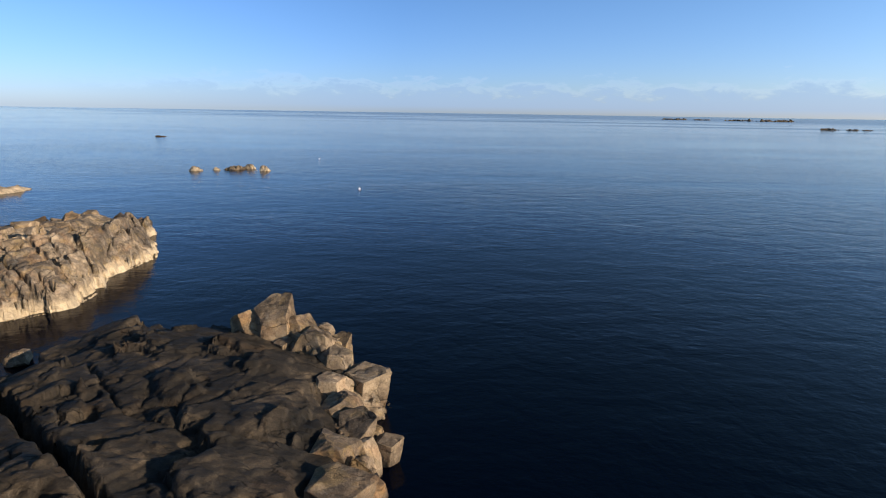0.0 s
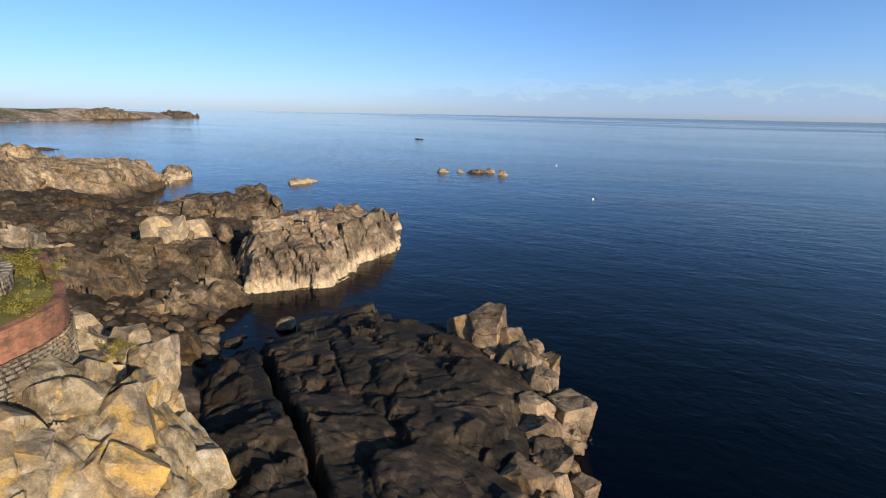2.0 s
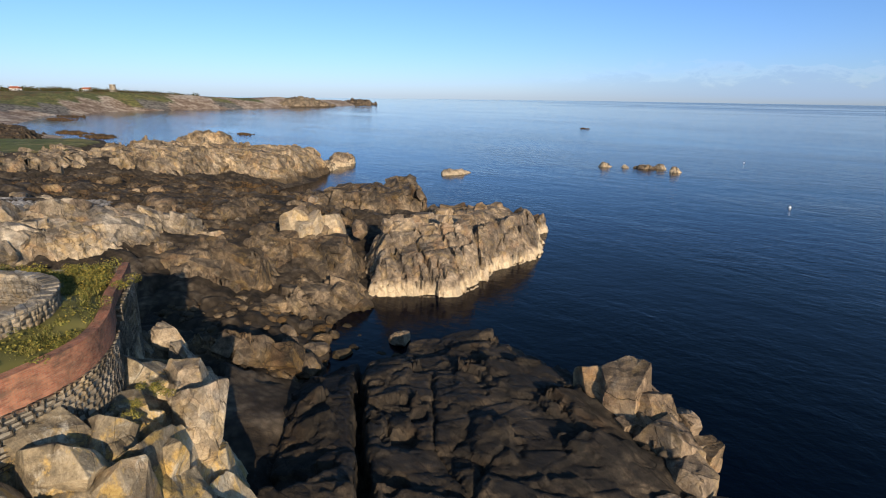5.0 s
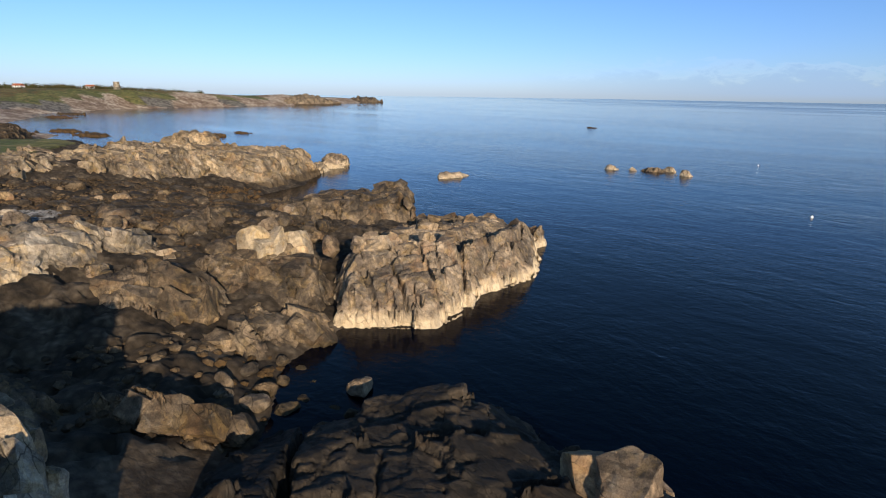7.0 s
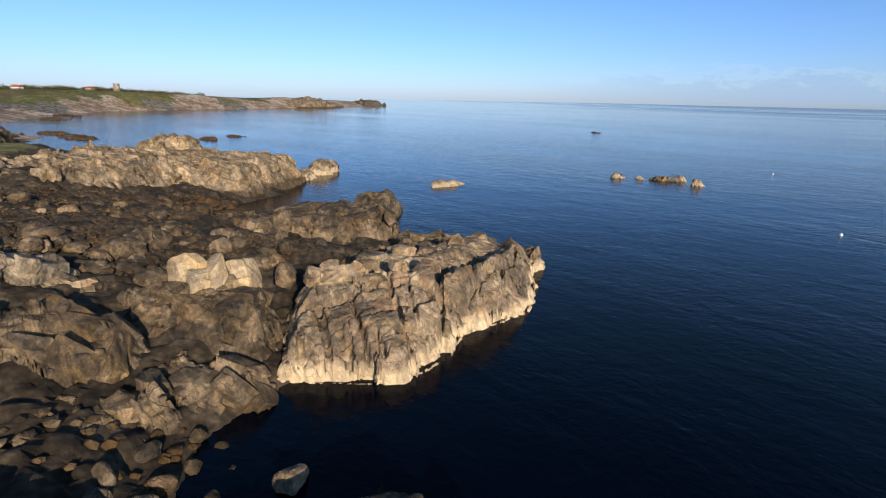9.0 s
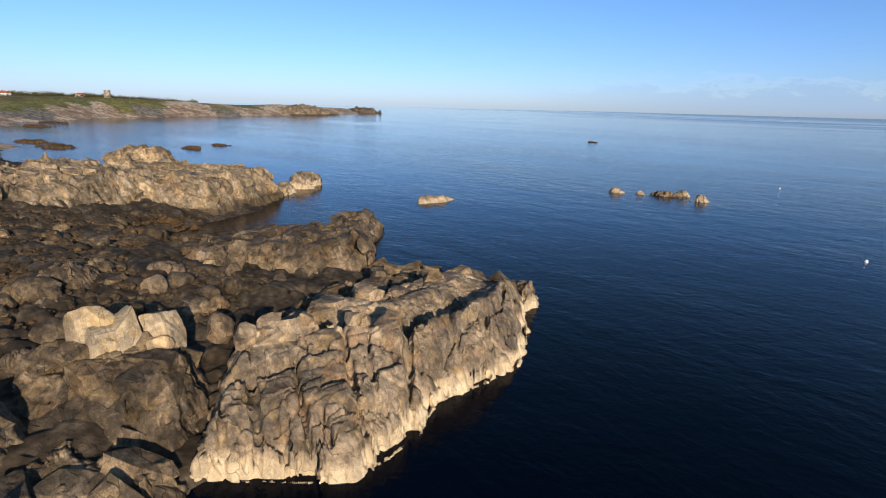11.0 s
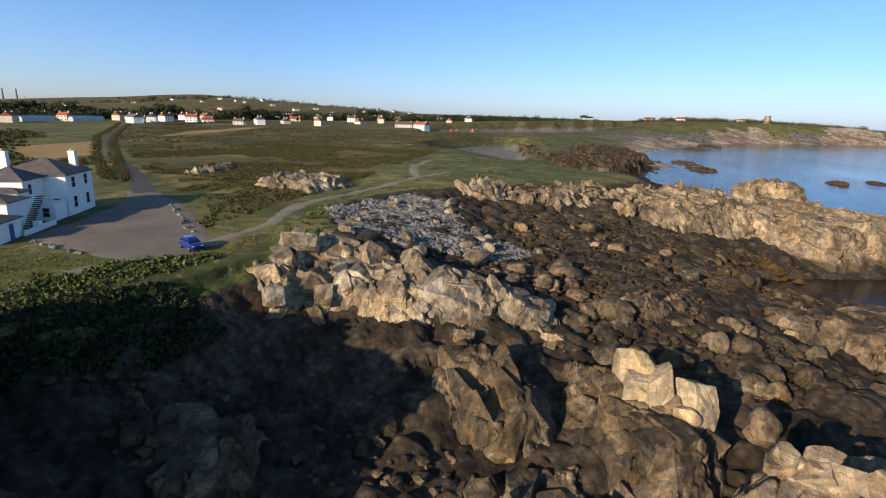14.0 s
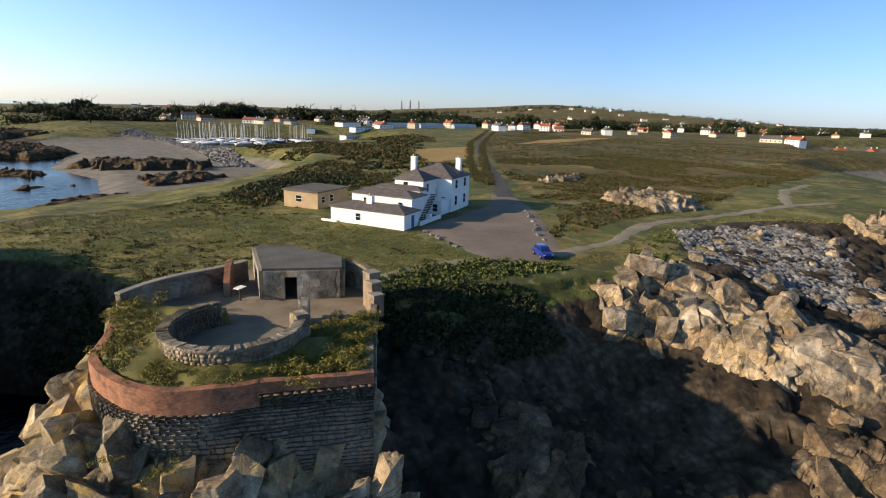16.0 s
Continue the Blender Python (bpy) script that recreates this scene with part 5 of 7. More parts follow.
# ---- the fort ----
FORT = [(-24.8, 9.5), (-25.0, 12.7), (-26.3, 15.8), (-28.8, 17.7), (-31.4, 18.7), (-34.4, 20.1), (-37.0, 21.3), (-38.8, 18.4), (-40.8, 15.3), (-43.0, 12.3), (-45.0, 9.2),
        (-46.3, 6.0), (-45.8, 2.5), (-43.6, -3.2), (-40.2, -6.0), (-35.0, -3.0), (-30.2, -1.0), (-27.6, 1.0), (-26.2, 5.7)]


def rounded(points, step=0.35):
    """Places along a line at even steps, with its corners eased."""
    v = [Vector((*p, 0)) for p in points]
    out = []
    for i in range(len(v) - 1):
        p0, p1, p2, p3 = v[max(i - 1, 0)], v[i], v[i + 1], v[min(i + 2, len(v) - 1)]
        n = max(2, int((p2 - p1).length / step))
        for j in range(n):
            t = j / n
            q = 0.5 * ((2 * p1) + (p2 - p0) * t + (2 * p0 - 5 * p1 + 4 * p2 - p3) * t * t + (3 * p1 - p0 - 3 * p2 + p3) * t ** 3)
            out.append((q.x, q.y))
    out.append((v[-1].x, v[-1].y))
    return out


def wall_run(points, z0, z1, thick, batter=0.0, tops=None):
    """A wall along a line, thick to its left side, with u v in metres; tops: heights of its top along the way."""
    bm = bmesh.new()
    uv = bm.loops.layers.uv.new("UVMap")
    n = len(points)
    rows, run = [], 0.0
    for i, (x, y) in enumerate(points):
        a, b = Vector((*points[max(i - 1, 0)], 0)), Vector((*points[min(i + 1, n - 1)], 0))
        side = Vector((-(b - a).y, (b - a).x, 0)).normalized()
        if i:
            run += math.dist(points[i], points[i - 1])
        top = z1 if tops is None else tops[i]
        o, q = Vector((x, y, 0)), Vector((x, y, 0)) + side * thick
        rows.append(([bm.verts.new(p) for p in (o - side * batter + Vector((0, 0, z0)), o + Vector((0, 0, top)), q + Vector((0, 0, top)), q + Vector((0, 0, z0)))], run, top))
    for (a, ua, ta), (b, ub, tb) in zip(rows, rows[1:]):
        for k, (va, vb) in enumerate(((z0, ta), (ta, ta + thick), (tb, z0), (0, thick))):
            f = bm.faces.new((a[k], b[k], b[(k + 1) % 4], a[(k + 1) % 4]))
            for lp, w in zip(f.loops, ((ua, va), (ub, va), (ub, vb), (ua, vb))):
                lp[uv].uv = w
    bm.faces.new([rows[0][0][k] for k in (3, 2, 1, 0)])
    bm.faces.new(rows[-1][0])
    bmesh.ops.recalc_face_normals(bm, faces=bm.faces[:])
    return bm


def stone_run(parent, points, z0, z1, size, mat, depth=0.16, proud=0.03, batter=0.0):
    """Coursed rubble on the right-hand face of a line: each stone a block of its own, uneven and joined into one skin."""
    co, faces = [], []
    length = [0.0]
    for a, b in zip(points, points[1:]):
        length.append(length[-1] + math.dist(a, b))

    def at_run(s, h, out):
        i = min(max(np.searchsorted(length, s) - 1, 0), len(points) - 2)
        t = (s - length[i]) / max(length[i + 1] - length[i], 1e-6)
        ax, ay = points[i]
        bx, by = points[i + 1]
        d = math.hypot(bx - ax, by - ay)
        o = out + batter * (z1 - h) / max(z1 - z0, 0.1)
        rise = 0.05 * math.sin(1.3 * s + 1.7 * h) * min(1.0, (z1 - h) * 2, max(h - z0, 0.0) * 2)
        return (ax + (bx - ax) * t + (by - ay) / d * o, ay + (by - ay) * t - (bx - ax) / d * o, h + rise)

    z = z0
    while z < z1 - 0.05:
        h = min(size * rng.uniform(0.6, 1.15), z1 - z)
        s = -rng.random() * size
        while s < length[-1]:
            w = size * rng.uniform(0.7, 2.0)
            a, b = max(s, 0) + 0.015, min(s + w, length[-1]) - 0.015
            if b - a > 0.06:
                o = proud + rng.random() * 0.035
                k = len(co)
                j = rng.uniform(-0.02, 0.02, 8)
                for out, i0 in ((-depth, 0.0), (o, 0.016)):
                    co += [at_run(a + i0, z + 0.005 + i0 + j[0], out), at_run(b - i0, z + 0.005 + i0 + j[1], out + j[4]), at_run(b - i0, z + h - 0.005 - i0 + j[2], out + j[5]), at_run(a + i0, z + h - 0.005 - i0 + j[3], out + j[6])]
                faces += [(k + 4, k + 5, k + 6, k + 7), (k, k + 1, k + 5, k + 4), (k + 1, k + 2, k + 6, k + 5), (k + 2, k + 3, k + 7, k + 6), (k + 3, k, k + 4, k + 7)]
            s += w
        z += h
    me = flat_mesh("stonework", co, faces)
    me.materials.append(mat)
    ob = new("stonework", me)
    ob.parent = parent
    return tagged(ob, "uneven rubble stonework", kind="stuff")


fort = thing("fort_platform", pose(0, 0, 0), "ruined stone and brick gun battery on a rock", "fort")
part("core", prism(FORT, 8.0, 14.6), MORTAR, fort, "rubble core and court floor")
inner = [(x + (-35.5 - x) * 0.012, y + (7.5 - y) * 0.012) for x, y in FORT]
part("court", prism(inner, 14.6, 14.64), COURT, fort, "trodden earth and stone court")
front = rounded(FORT[-3:] + FORT[:7])
right = rounded(FORT[6:11])
rear = rounded(FORT[10:-2])
part("wall_backing", wall_run(front[::-1], 8.0, 14.5, -0.6), MORTAR, fort, "lime mortar behind the rubble stones")
stone_run(fort, front[::-1], 8.2, 14.55, 0.3, STONE, 0.16, 0.0, 0.12)
stone_run(fort, right[::-1], 8.2, 15.6, 0.36, STONE, batter=0.9)
stone_run(fort, rear[::-1], 9.5, 14.55, 0.4, STONE, batter=0.2)
high = [p for p in front[::-1] if p[0] > -31.6]
low = [p for p in front[::-1] if p[0] <= -31.2]
part("brick_parapet", wall_run(high, 14.3, 16.0, -0.5, tops=[15.95 + 0.03 * math.sin(3.1 * x + 2 * y) if y > 10 else 15.6 for x, y in high]), BRICK, fort, "weathered red brick parapet")
part("brick_parapet", wall_run(low, 15.3, 15.95, -0.48, tops=[15.93 + 0.03 * math.sin(2.7 * x) for x, y in low]), BRICK, fort, "low course of red brick on the stone wall")
stone_run(fort, low, 14.5, 15.3, 0.3, STONE, 0.3, 0.02)
part("side_parapet", wall_run(right[::-1], 14.5, 15.75, -0.5), STONE, fort, "stone side parapet")

# the banked turf round the gun pit
PIT, PIT_R, PIT_TOP = (-32.35, 12.35), 4.27, 17.0
bx, by = np.meshgrid(np.arange(-46, -24, 0.25), np.arange(-4, 22, 0.25))
bank = [(-26.9, 0.8), (-30.6, 2.6), (-35.2, 5.6), (-37.4, 9.2), (-38.6, 10.8), (-43.2, 12.6), (-40.6, 15.4), (-38.4, 18.6), (-36.8, 20.8), (-34.2, 19.6), (-31.2, 18.2), (-28.6, 17.2), (-26.7, 15.5), (-25.4, 12.6), (-25.3, 9.5), (-26.5, 5.8)]
bd = distance(bx, by, bank)
pr = np.hypot(bx - PIT[0], by - PIT[1])
bz = 15.72 + 0.30 * hills(bx, by, 2.4, 77, 3) - 0.25 * np.clip(1 - bd, 0, 1)
turned = np.degrees(np.arctan2(by - PIT[1], bx - PIT[0]))
bz = bz + 0.55 * np.clip(1 - (pr - 4.2) / 2.4, 0, 1)
bz = np.where((bd > -0.05) & (pr > 4.05) & (turned < 165) & (turned > -104), bz, 14.3)
ok = bz > 14.5
me, used = grid_mesh("bank", bx, by, bz, ok[:-1, :-1] | ok[1:, :-1] | ok[:-1, 1:] | ok[1:, 1:])
TURF = leafy("bank_turf", [(0.3, (0.055, 0.058, 0.015)), (0.5, (0.12, 0.108, 0.032)), (0.7, (0.22, 0.175, 0.07))])
me.materials.append(TURF)
ob = new("turf_bank", me)
ob.parent = fort
tagged(ob, "rough turf bank round the gun pit")

pit = thing("gun_pit_wall", pose(0, 0, 0), "curved stone breastwork of a round gun pit", "wall")
arc = [(PIT[0] + PIT_R * math.cos(radians(a)), PIT[1] + PIT_R * math.sin(radians(a))) for a in range(-96, 153, 4)]
part("core", wall_run(arc, 14.6, PIT_TOP, 0.6), MORTAR, pit)
stone_run(pit, arc, 15.4, PIT_TOP - 0.03, 0.28, STONE, 0.1)
stone_run(pit, [(PIT[0] + (x - PIT[0]) * 0.858, PIT[1] + (y - PIT[1]) * 0.858) for x, y in arc[::-1]], 14.66, PIT_TOP - 0.03, 0.28, STONE, 0.1)
part("gun_floor", prism([(PIT[0] + 3.62 * math.cos(radians(a)), PIT[1] + 3.62 * math.sin(radians(a))) for a in range(0, 360, 10)], 14.64, 15.5), COURT, pit, "raised floor of the gun pit")
for i in range(0, len(arc) - 1):
    (ax, ay), (qx, qy) = arc[i], arc[i + 1]
    m = pose((ax + qx) / 2 + (PIT[0] - ax) * 0.06, (ay + qy) / 2 + (PIT[1] - ay) * 0.06, PIT_TOP + 0.06 + rng.uniform(-0.03, 0.05), rng.uniform(-4, 4), rng.uniform(-4, 4), math.degrees(math.atan2(qy - ay, qx - ax)))
    ob = part("coping_stone", soften(boxes((-0.165, -0.36, -0.09, 0.165, 0.36, 0.09)), 0.03), STONE, pit)
    ob.matrix_basis = m
end_x, end_y = PIT[0] + 4.0 * math.cos(radians(157)), PIT[1] + 4.0 * math.sin(radians(157))
part("end_pier", soften(boxes((end_x - 0.5, end_y - 0.55, 14.6, end_x + 0.5, end_y + 0.55, 17.4)), 0.08), STONE, pit, "broken end of the breastwork")

ledge = thing("stepped_wall", pose(0, 0, 0), "broken stepped stone wall beside the gun pit", "wall")
for (ax, ay), (qx, qy), top in (((-37.5, 11.9), (-38.5, 10.3), 16.9), ((-38.5, 10.3), (-38.9, 8.9), 16.3), ((-38.9, 11.3), (-40.8, 12.6), 15.5), ((-41.2, 12.8), (-42.6, 13.2), 15.3)):
    run = [(ax + (qx - ax) * i / 4, ay + (qy - ay) * i / 4) for i in range(5)]
    part("wall_piece", wall_run(run, 14.6, top, 0.6), STONE, ledge)

bunker = thing("lookout_bunker", pose(0, 0, 0), "flat-roofed stone blockhouse with a dark doorway", "bunker")
BK = [(-38.0, 2.9), (-43.4, 5.9), (-45.0, 3.0), (-43.0, -2.6), (-40.2, -4.4)]


def between(a, b, t):
    return (a[0] + (b[0] - a[0]) * t, a[1] + (b[1] - a[1]) * t)


door_a, door_b = between(BK[0], BK[1], 0.27), between(BK[0], BK[1], 0.43)
for a, b, lo, hi in ((BK[0], door_a, 14.6, 17.1), (door_a, door_b, 16.6, 17.1), (door_b, BK[1], 14.6, 17.1), (BK[1], BK[2], 14.6, 17.1), (BK[2], BK[3], 14.6, 17.1), (BK[3], BK[4], 14.6, 17.1)):
    part("wall", wall_run([between(a, b, i / 4) for i in range(5)], lo, hi, -0.4 if a is not None else 0.4), STONE, bunker)
    stone_run(bunker, [between(a, b, i / 4) for i in range(5)][::-1], lo, hi, 0.34, STONE, 0.08)
win_a, win_b = between(BK[4], BK[0], 0.55), between(BK[4], BK[0], 0.72)
for a, b, lo, hi in ((BK[4], win_a, 14.6, 17.1), (win_a, win_b, 14.6, 15.5), (win_a, win_b, 16.4, 17.1), (win_b, BK[0], 14.6, 17.1)):
    part("wall", wall_run([between(a, b, i / 4) for i in range(5)], lo, hi, -0.4), CONCRETE, bunker, "sunlit rendered end wall")
c0 = (sum(p[0] for p in BK) / 5, sum(p[1] for p in BK) / 5)
part("roof_slab", prism([(x + (x - c0[0]) * 0.045, y + (y - c0[1]) * 0.045) for x, y in BK], 17.1, 17.32), FELT, bunker, "dark felted concrete roof slab")
for i in range(7):
    x, y = between(BK[0], BK[1], 0.56 + i * 0.052)
    part("wall_step", soften(boxes((x - 0.16, y + 0.02, 16.6 - i * 0.27, x + 0.16, y + 0.34, 16.7 - i * 0.27))), CONCRETE, bunker, "projecting stone step")

gate = thing("brick_pier", pose(0, 0, 0), "broken red brick gate pier with stone caps", "pier")
for x, y, top, w in ((-44.4, 9.3, 17.5, 0.5), (-44.0, 10.3, 17.0, 0.45), (-43.6, 11.2, 16.3, 0.45)):
    part("pier", boxes((x - w, y - w, 14.6, x + w, y + w, top)), BRICK, gate)
    part("cap", soften(boxes((x - w - 0.05, y - w - 0.05, top, x + w + 0.05, y + w + 0.05, top + 0.12))), CONCRETE, gate, "pale stone cap")
side = thing("side_wall", pose(0, 0, 0), "dark stone wall joining blockhouse and pier", "wall")
part("wall", wall_run(rounded([(-45.3, 3.4), (-45.7, 6.0), (-44.8, 8.8)]), 14.6, 17.0, 0.5), STONE, side)
back = thing("back_wall", pose(0, 0, 0), "low curved stone parapet at the rear of the court", "wall")
run = rounded([(-27.9, 1.2), (-30.4, -0.4), (-33.0, -1.2), (-36.2, -1.6), (-38.6, -2.4)])
part("wall", wall_run(run, 14.5, 16.5, 0.5), STONE, back)
part("coping", wall_run(run, 16.5, 16.6, 0.56), CONCRETE, back)
stub = thing("wall_stub", pose(0, 0, 0), "broken end of a rendered brick wall", "wall")
part("wall", wall_run([(-35.8, 1.0), (-36.5, -0.6), (-37.2, -2.0)], 14.6, 16.9, 0.5, tops=[15.9, 16.9, 17.1]), BRICK, stub)
board = thing("notice_board", pose(-36.2, 2.2, 14.64, 0, 0, 30), "small white tilted notice board on a post", "sign")
part("post", boxes((-0.05, -0.05, 0, 0.05, 0.05, 1.1)), WOOD, board)
part("panel", boxes((-0.45, -0.3, 1.1, 0.45, 0.3, 1.16)), WHITE, board, "blank white panel")

BUSHES = [triangles("gorse_bush", leaves(900, 0.62, 0.05, 0.75), GORSE) for _ in range(5)]
spots = [(-26.3, 12.4), (-26.1, 10.6), (-26.5, 8.8), (-27.0, 14.2), (-28.0, 15.6), (-29.2, 16.4), (-30.4, 17.0), (-31.8, 17.4), (-33.2, 17.8), (-34.8, 18.4), (-36.2, 19.2), (-37.2, 18.6), (-36.6, 17.4), (-38.2, 17.0), (-37.8, 15.8), (-39.4, 15.0), (-38.8, 13.8), (-37.2, 14.2), (-40.4, 14.4), (-37.4, 16.6), (-36.0, 16.2),
         (-27.6, 12.2), (-27.8, 10.8), (-27.4, 13.2), (-28.0, 1.6), (-28.6, 2.2), (-29.4, 2.4), (-27.6, 3.0), (-29.0, 14.9), (-40.2, 13.6), (-39.0, 16.2), (-41.2, 14.0), (-35.4, 17.4), (-33.6, 19.0), (-38.0, 14.8), (-36.8, 15.0), (-29.8, 15.8), (-27.9, 14.2), (-32.6, 16.8), (-34.2, 17.0)]
for i, (x, y) in enumerate(p for p in spots if math.dist(p, PIT) > 4.75):
    ob = tagged(new("gorse_bush", BUSHES[i % 5]), "yellow-green gorse bush on the fort's turf bank", "bush", "gorse on the fort")
    s = rng.uniform(0.85, 1.45)
    ob.matrix_world = pose(x, y, 15.78, 0, 0, rng.uniform(0, 360)) @ Matrix.Diagonal((s * 1.15, s * 1.15, s * 0.95, 1))

for x, y, z, s in ((-24.4, 17.0, 13.2, 0.7), (-22.0, 12.6, 10.8, 0.8), (-20.4, 11.0, 8.6, 0.7), (-26.4, 18.6, 12.6, 0.9), (-22.4, 7.0, 9.6, 0.8)):
    ob = tagged(new("gorse_bush", BUSHES[2]), "small olive shrub rooted in a cleft of the cliff", "bush", "shrubs on the cliff")
    ob.matrix_world = pose(x, y, z, 0, 0, 70 * x) @ Matrix.Diagonal((s, s, s, 1))

# ---- the white house ----
U, V = Vector((0.43, -0.90, 0)).normalized(), Vector((-0.90, -0.43, 0)).normalized()
HOUSE = Matrix(((V.x, -U.x, 0, -70.3), (V.y, -U.y, 0, -22.2), (0, 0, 1, 11.9), (0, 0, 0, 1)))
house = thing("house", HOUSE, "white rendered two-storey house with slate roofs and low wings", "house")


def wing(x0, y0, x1, y1, h, up, name="wing"):
    w = part("wall", boxes((x0, y0, -1.5, x1, y1, h)), WHITE, house, "white rendered wall")
    part("roof", hip_roof(x0, y0, x1, y1, h, up), SLATE, house, "dark slate hipped roof")
    return w


def window(wall, x, y, z, w, h, face):
    """A window in a wall that looks along x ('x-') or across it ('y-', 'y+')."""
    d = 0.06
    if face == "y+":
        rows = ((x - w / 2, y - 0.02, z, x + w / 2, y + 0.03, z + h), (x - w / 2 - d, y, z - d, x + w / 2 + d, y + 0.05, z), (x - w / 2 - d, y, z + h, x + w / 2 + d, y + 0.05, z + h + d), (x - w / 2 - d, y, z, x - w / 2, y + 0.05, z + h), (x + w / 2, y, z, x + w / 2 + d, y + 0.05, z + h), (x - w / 2, y, z + h / 2 - 0.03, x + w / 2, y + 0.06, z + h / 2 + 0.03))
    else:
        rows = ((x - 0.03, y - w / 2, z, x + 0.02, y + w / 2, z + h), (x - 0.05, y - w / 2 - d, z - d, x, y + w / 2 + d, z), (x - 0.05, y - w / 2 - d, z + h, x, y + w / 2 + d, z + h + d), (x - 0.05, y - w / 2 - d, z, x, y - w / 2, z + h), (x - 0.05, y + w / 2, z, x, y + w / 2 + d, z + h), (x - 0.06, y - w / 2, z + h / 2 - 0.03, x, y + w / 2, z + h / 2 + 0.03))
    win = part("window", boxes(*rows[1:]), FRAME, wall, "painted sash window")
    pane = part("pane", boxes(rows[0]), GLASS, wall, "dark window glass")
    return win


# in the house's own metres: x runs into the plot, y along the front towards the car park
a = wing(0, -14, 5, 0, 2.6, 0.9)
window(a, 0, -8.6, 0.7, 0.9, 1.1, "x-")
b = wing(5.5, -13.5, 10.5, -1.6, 4.3, 0.8)
window(b, 5.5, -10.6, 2.6, 0.9, 0.9, "x-")
window(b, 5.5, -3.8, 2.6, 0.7, 0.7, "x-")
c = wing(10.6, -12, 13.4, -2.8, 4.9, 0.5)
d = wing(13.5, -9.5, 19.2, -3.6, 6.2, 1.7)
window(d, 13.5, -7.2, 4.2, 0.9, 1.5, "x-")
window(d, 15.2, -3.6, 4.0, 0.8, 1.4, "y+")
e = wing(19.3, -10.5, 28.2, -0.6, 6.3, 2.3)
for x in (21.6, 25.8):
    window(e, x, -0.6, 1.0, 1.0, 1.7, "y+")
    window(e, x, -0.6, 4.2, 1.0, 1.6, "y+")
window(e, 19.3, -2.2, 1.0, 0.9, 1.6, "x-")
porch = part("porch", boxes((15.4, -3.5, -0.2, 19.0, -0.8, 2.5)), WHITE, house, "white porch")
window(porch, 15.4, -2.0, 0.5, 0.9, 1.3, "x-")
part("door", boxes((2.4, 0.0, 0, 3.3, 0.05, 2.0)), BLUEDOOR, house, "blue side door")
for x, y, z0, z1 in ((21.2, -9.6, 6.8, 9.6), (26.2, -2.2, 6.8, 9.4), (2.2, -7.6, 2.9, 4.4)):
    ch = part("chimney", boxes((x - 0.45, y - 0.5, z0, x + 0.45, y + 0.5, z1), (x - 0.52, y - 0.57, z1, x + 0.52, y + 0.57, z1 + 0.14)), WHITE, house, "white chimney stack")
    part("chimney_pot", boxes((x - 0.16, y - 0.3, z1 + 0.14, x + 0.16, y + 0.02, z1 + 0.55)), TAN, ch)
steps = part("outside_stair", boxes(*[(12.4 - i * 0.28, -1.6, 0.1 + 4.0 * (1 - i / 16) - 0.12, 12.7 - i * 0.28, -0.5, 0.1 + 4.0 * (1 - i / 16)) for i in range(16)]), WOOD, house, "dark outside stair")
part("stair_rail", boxes(*[(12.4 - i * 0.28, -0.55, 0.1 + 4.0 * (1 - i / 16), 12.46 - i * 0.28, -0.5, 1.1 + 4.0 * (1 - i / 16)) for i in range(0, 16, 3)]), WOOD, house)
part("yard_wall", boxes((4.6, 0.3, -0.5, 12.5, 0.6, 0.7), (8.4, -0.4, -0.2, 9.4, 0.3, 1.2)), WHITE, house, "low white yard wall")
part("plinth", boxes((-0.6, -15.6, -1.5, 0.0, -12.5, 0.25)), WHITE, house)

hut = thing("hut", HOUSE @ pose(7.4, -22.4, 0.0), "tan flat-roofed hut with white windows", "hut")
w = part("wall", boxes((0, -8.0, -1.0, 9.5, 0, 2.9)), TAN, hut, "tan rendered wall")
part("roof", boxes((-0.3, -8.3, 2.9, 9.8, 0.3, 3.15)), FELT, hut, "dark flat roof")
window(w, 0, -4.4, 0.9, 1.3, 1.2, "x-")
for x in (1.6, 4.2):
    window(w, x, 0, 0.9, 1.0, 1.2, "y+")


# ---- car park, road and path, laid on the ground ----
def sheet(name, poly, mat, label, step=0.8, up=0.06, category="ground"):
    xs, ys = [p[0] for p in poly], [p[1] for p in poly]
    x, y = np.meshgrid(np.arange(min(xs), max(xs) + step, step), np.arange(min(ys), max(ys) + step, step))
    d = distance(x, y, poly) + 0.5 * hills(x, y, 3, 91, 2)
    z = land(x, y)[0] + np.where(d > 0, up, up + d * 0.3)
    ok = d > -1.0
    me, used = grid_mesh(name, x, y, z, ok[:-1, :-1] & ok[1:, :-1] & ok[:-1, 1:] & ok[1:, 1:])
    me.materials.append(mat)
    me.polygons.foreach_set("use_smooth", np.ones(len(me.polygons), bool))
    return tagged(new(name, me), label, category, kind="structure")


def lane(points, width):
    l, r = [], []
    for i, p in enumerate(points):
        a, b = Vector(points[max(i - 1, 0)]), Vector(points[min(i + 1, len(points) - 1)])
        s = Vector((-(b - a).y, (b - a).x)).normalized() * width / 2
        l.append((p[0] + s.x, p[1] + s.y))
        r.append((p[0] - s.x, p[1] - s.y))
    return l + r[::-1]


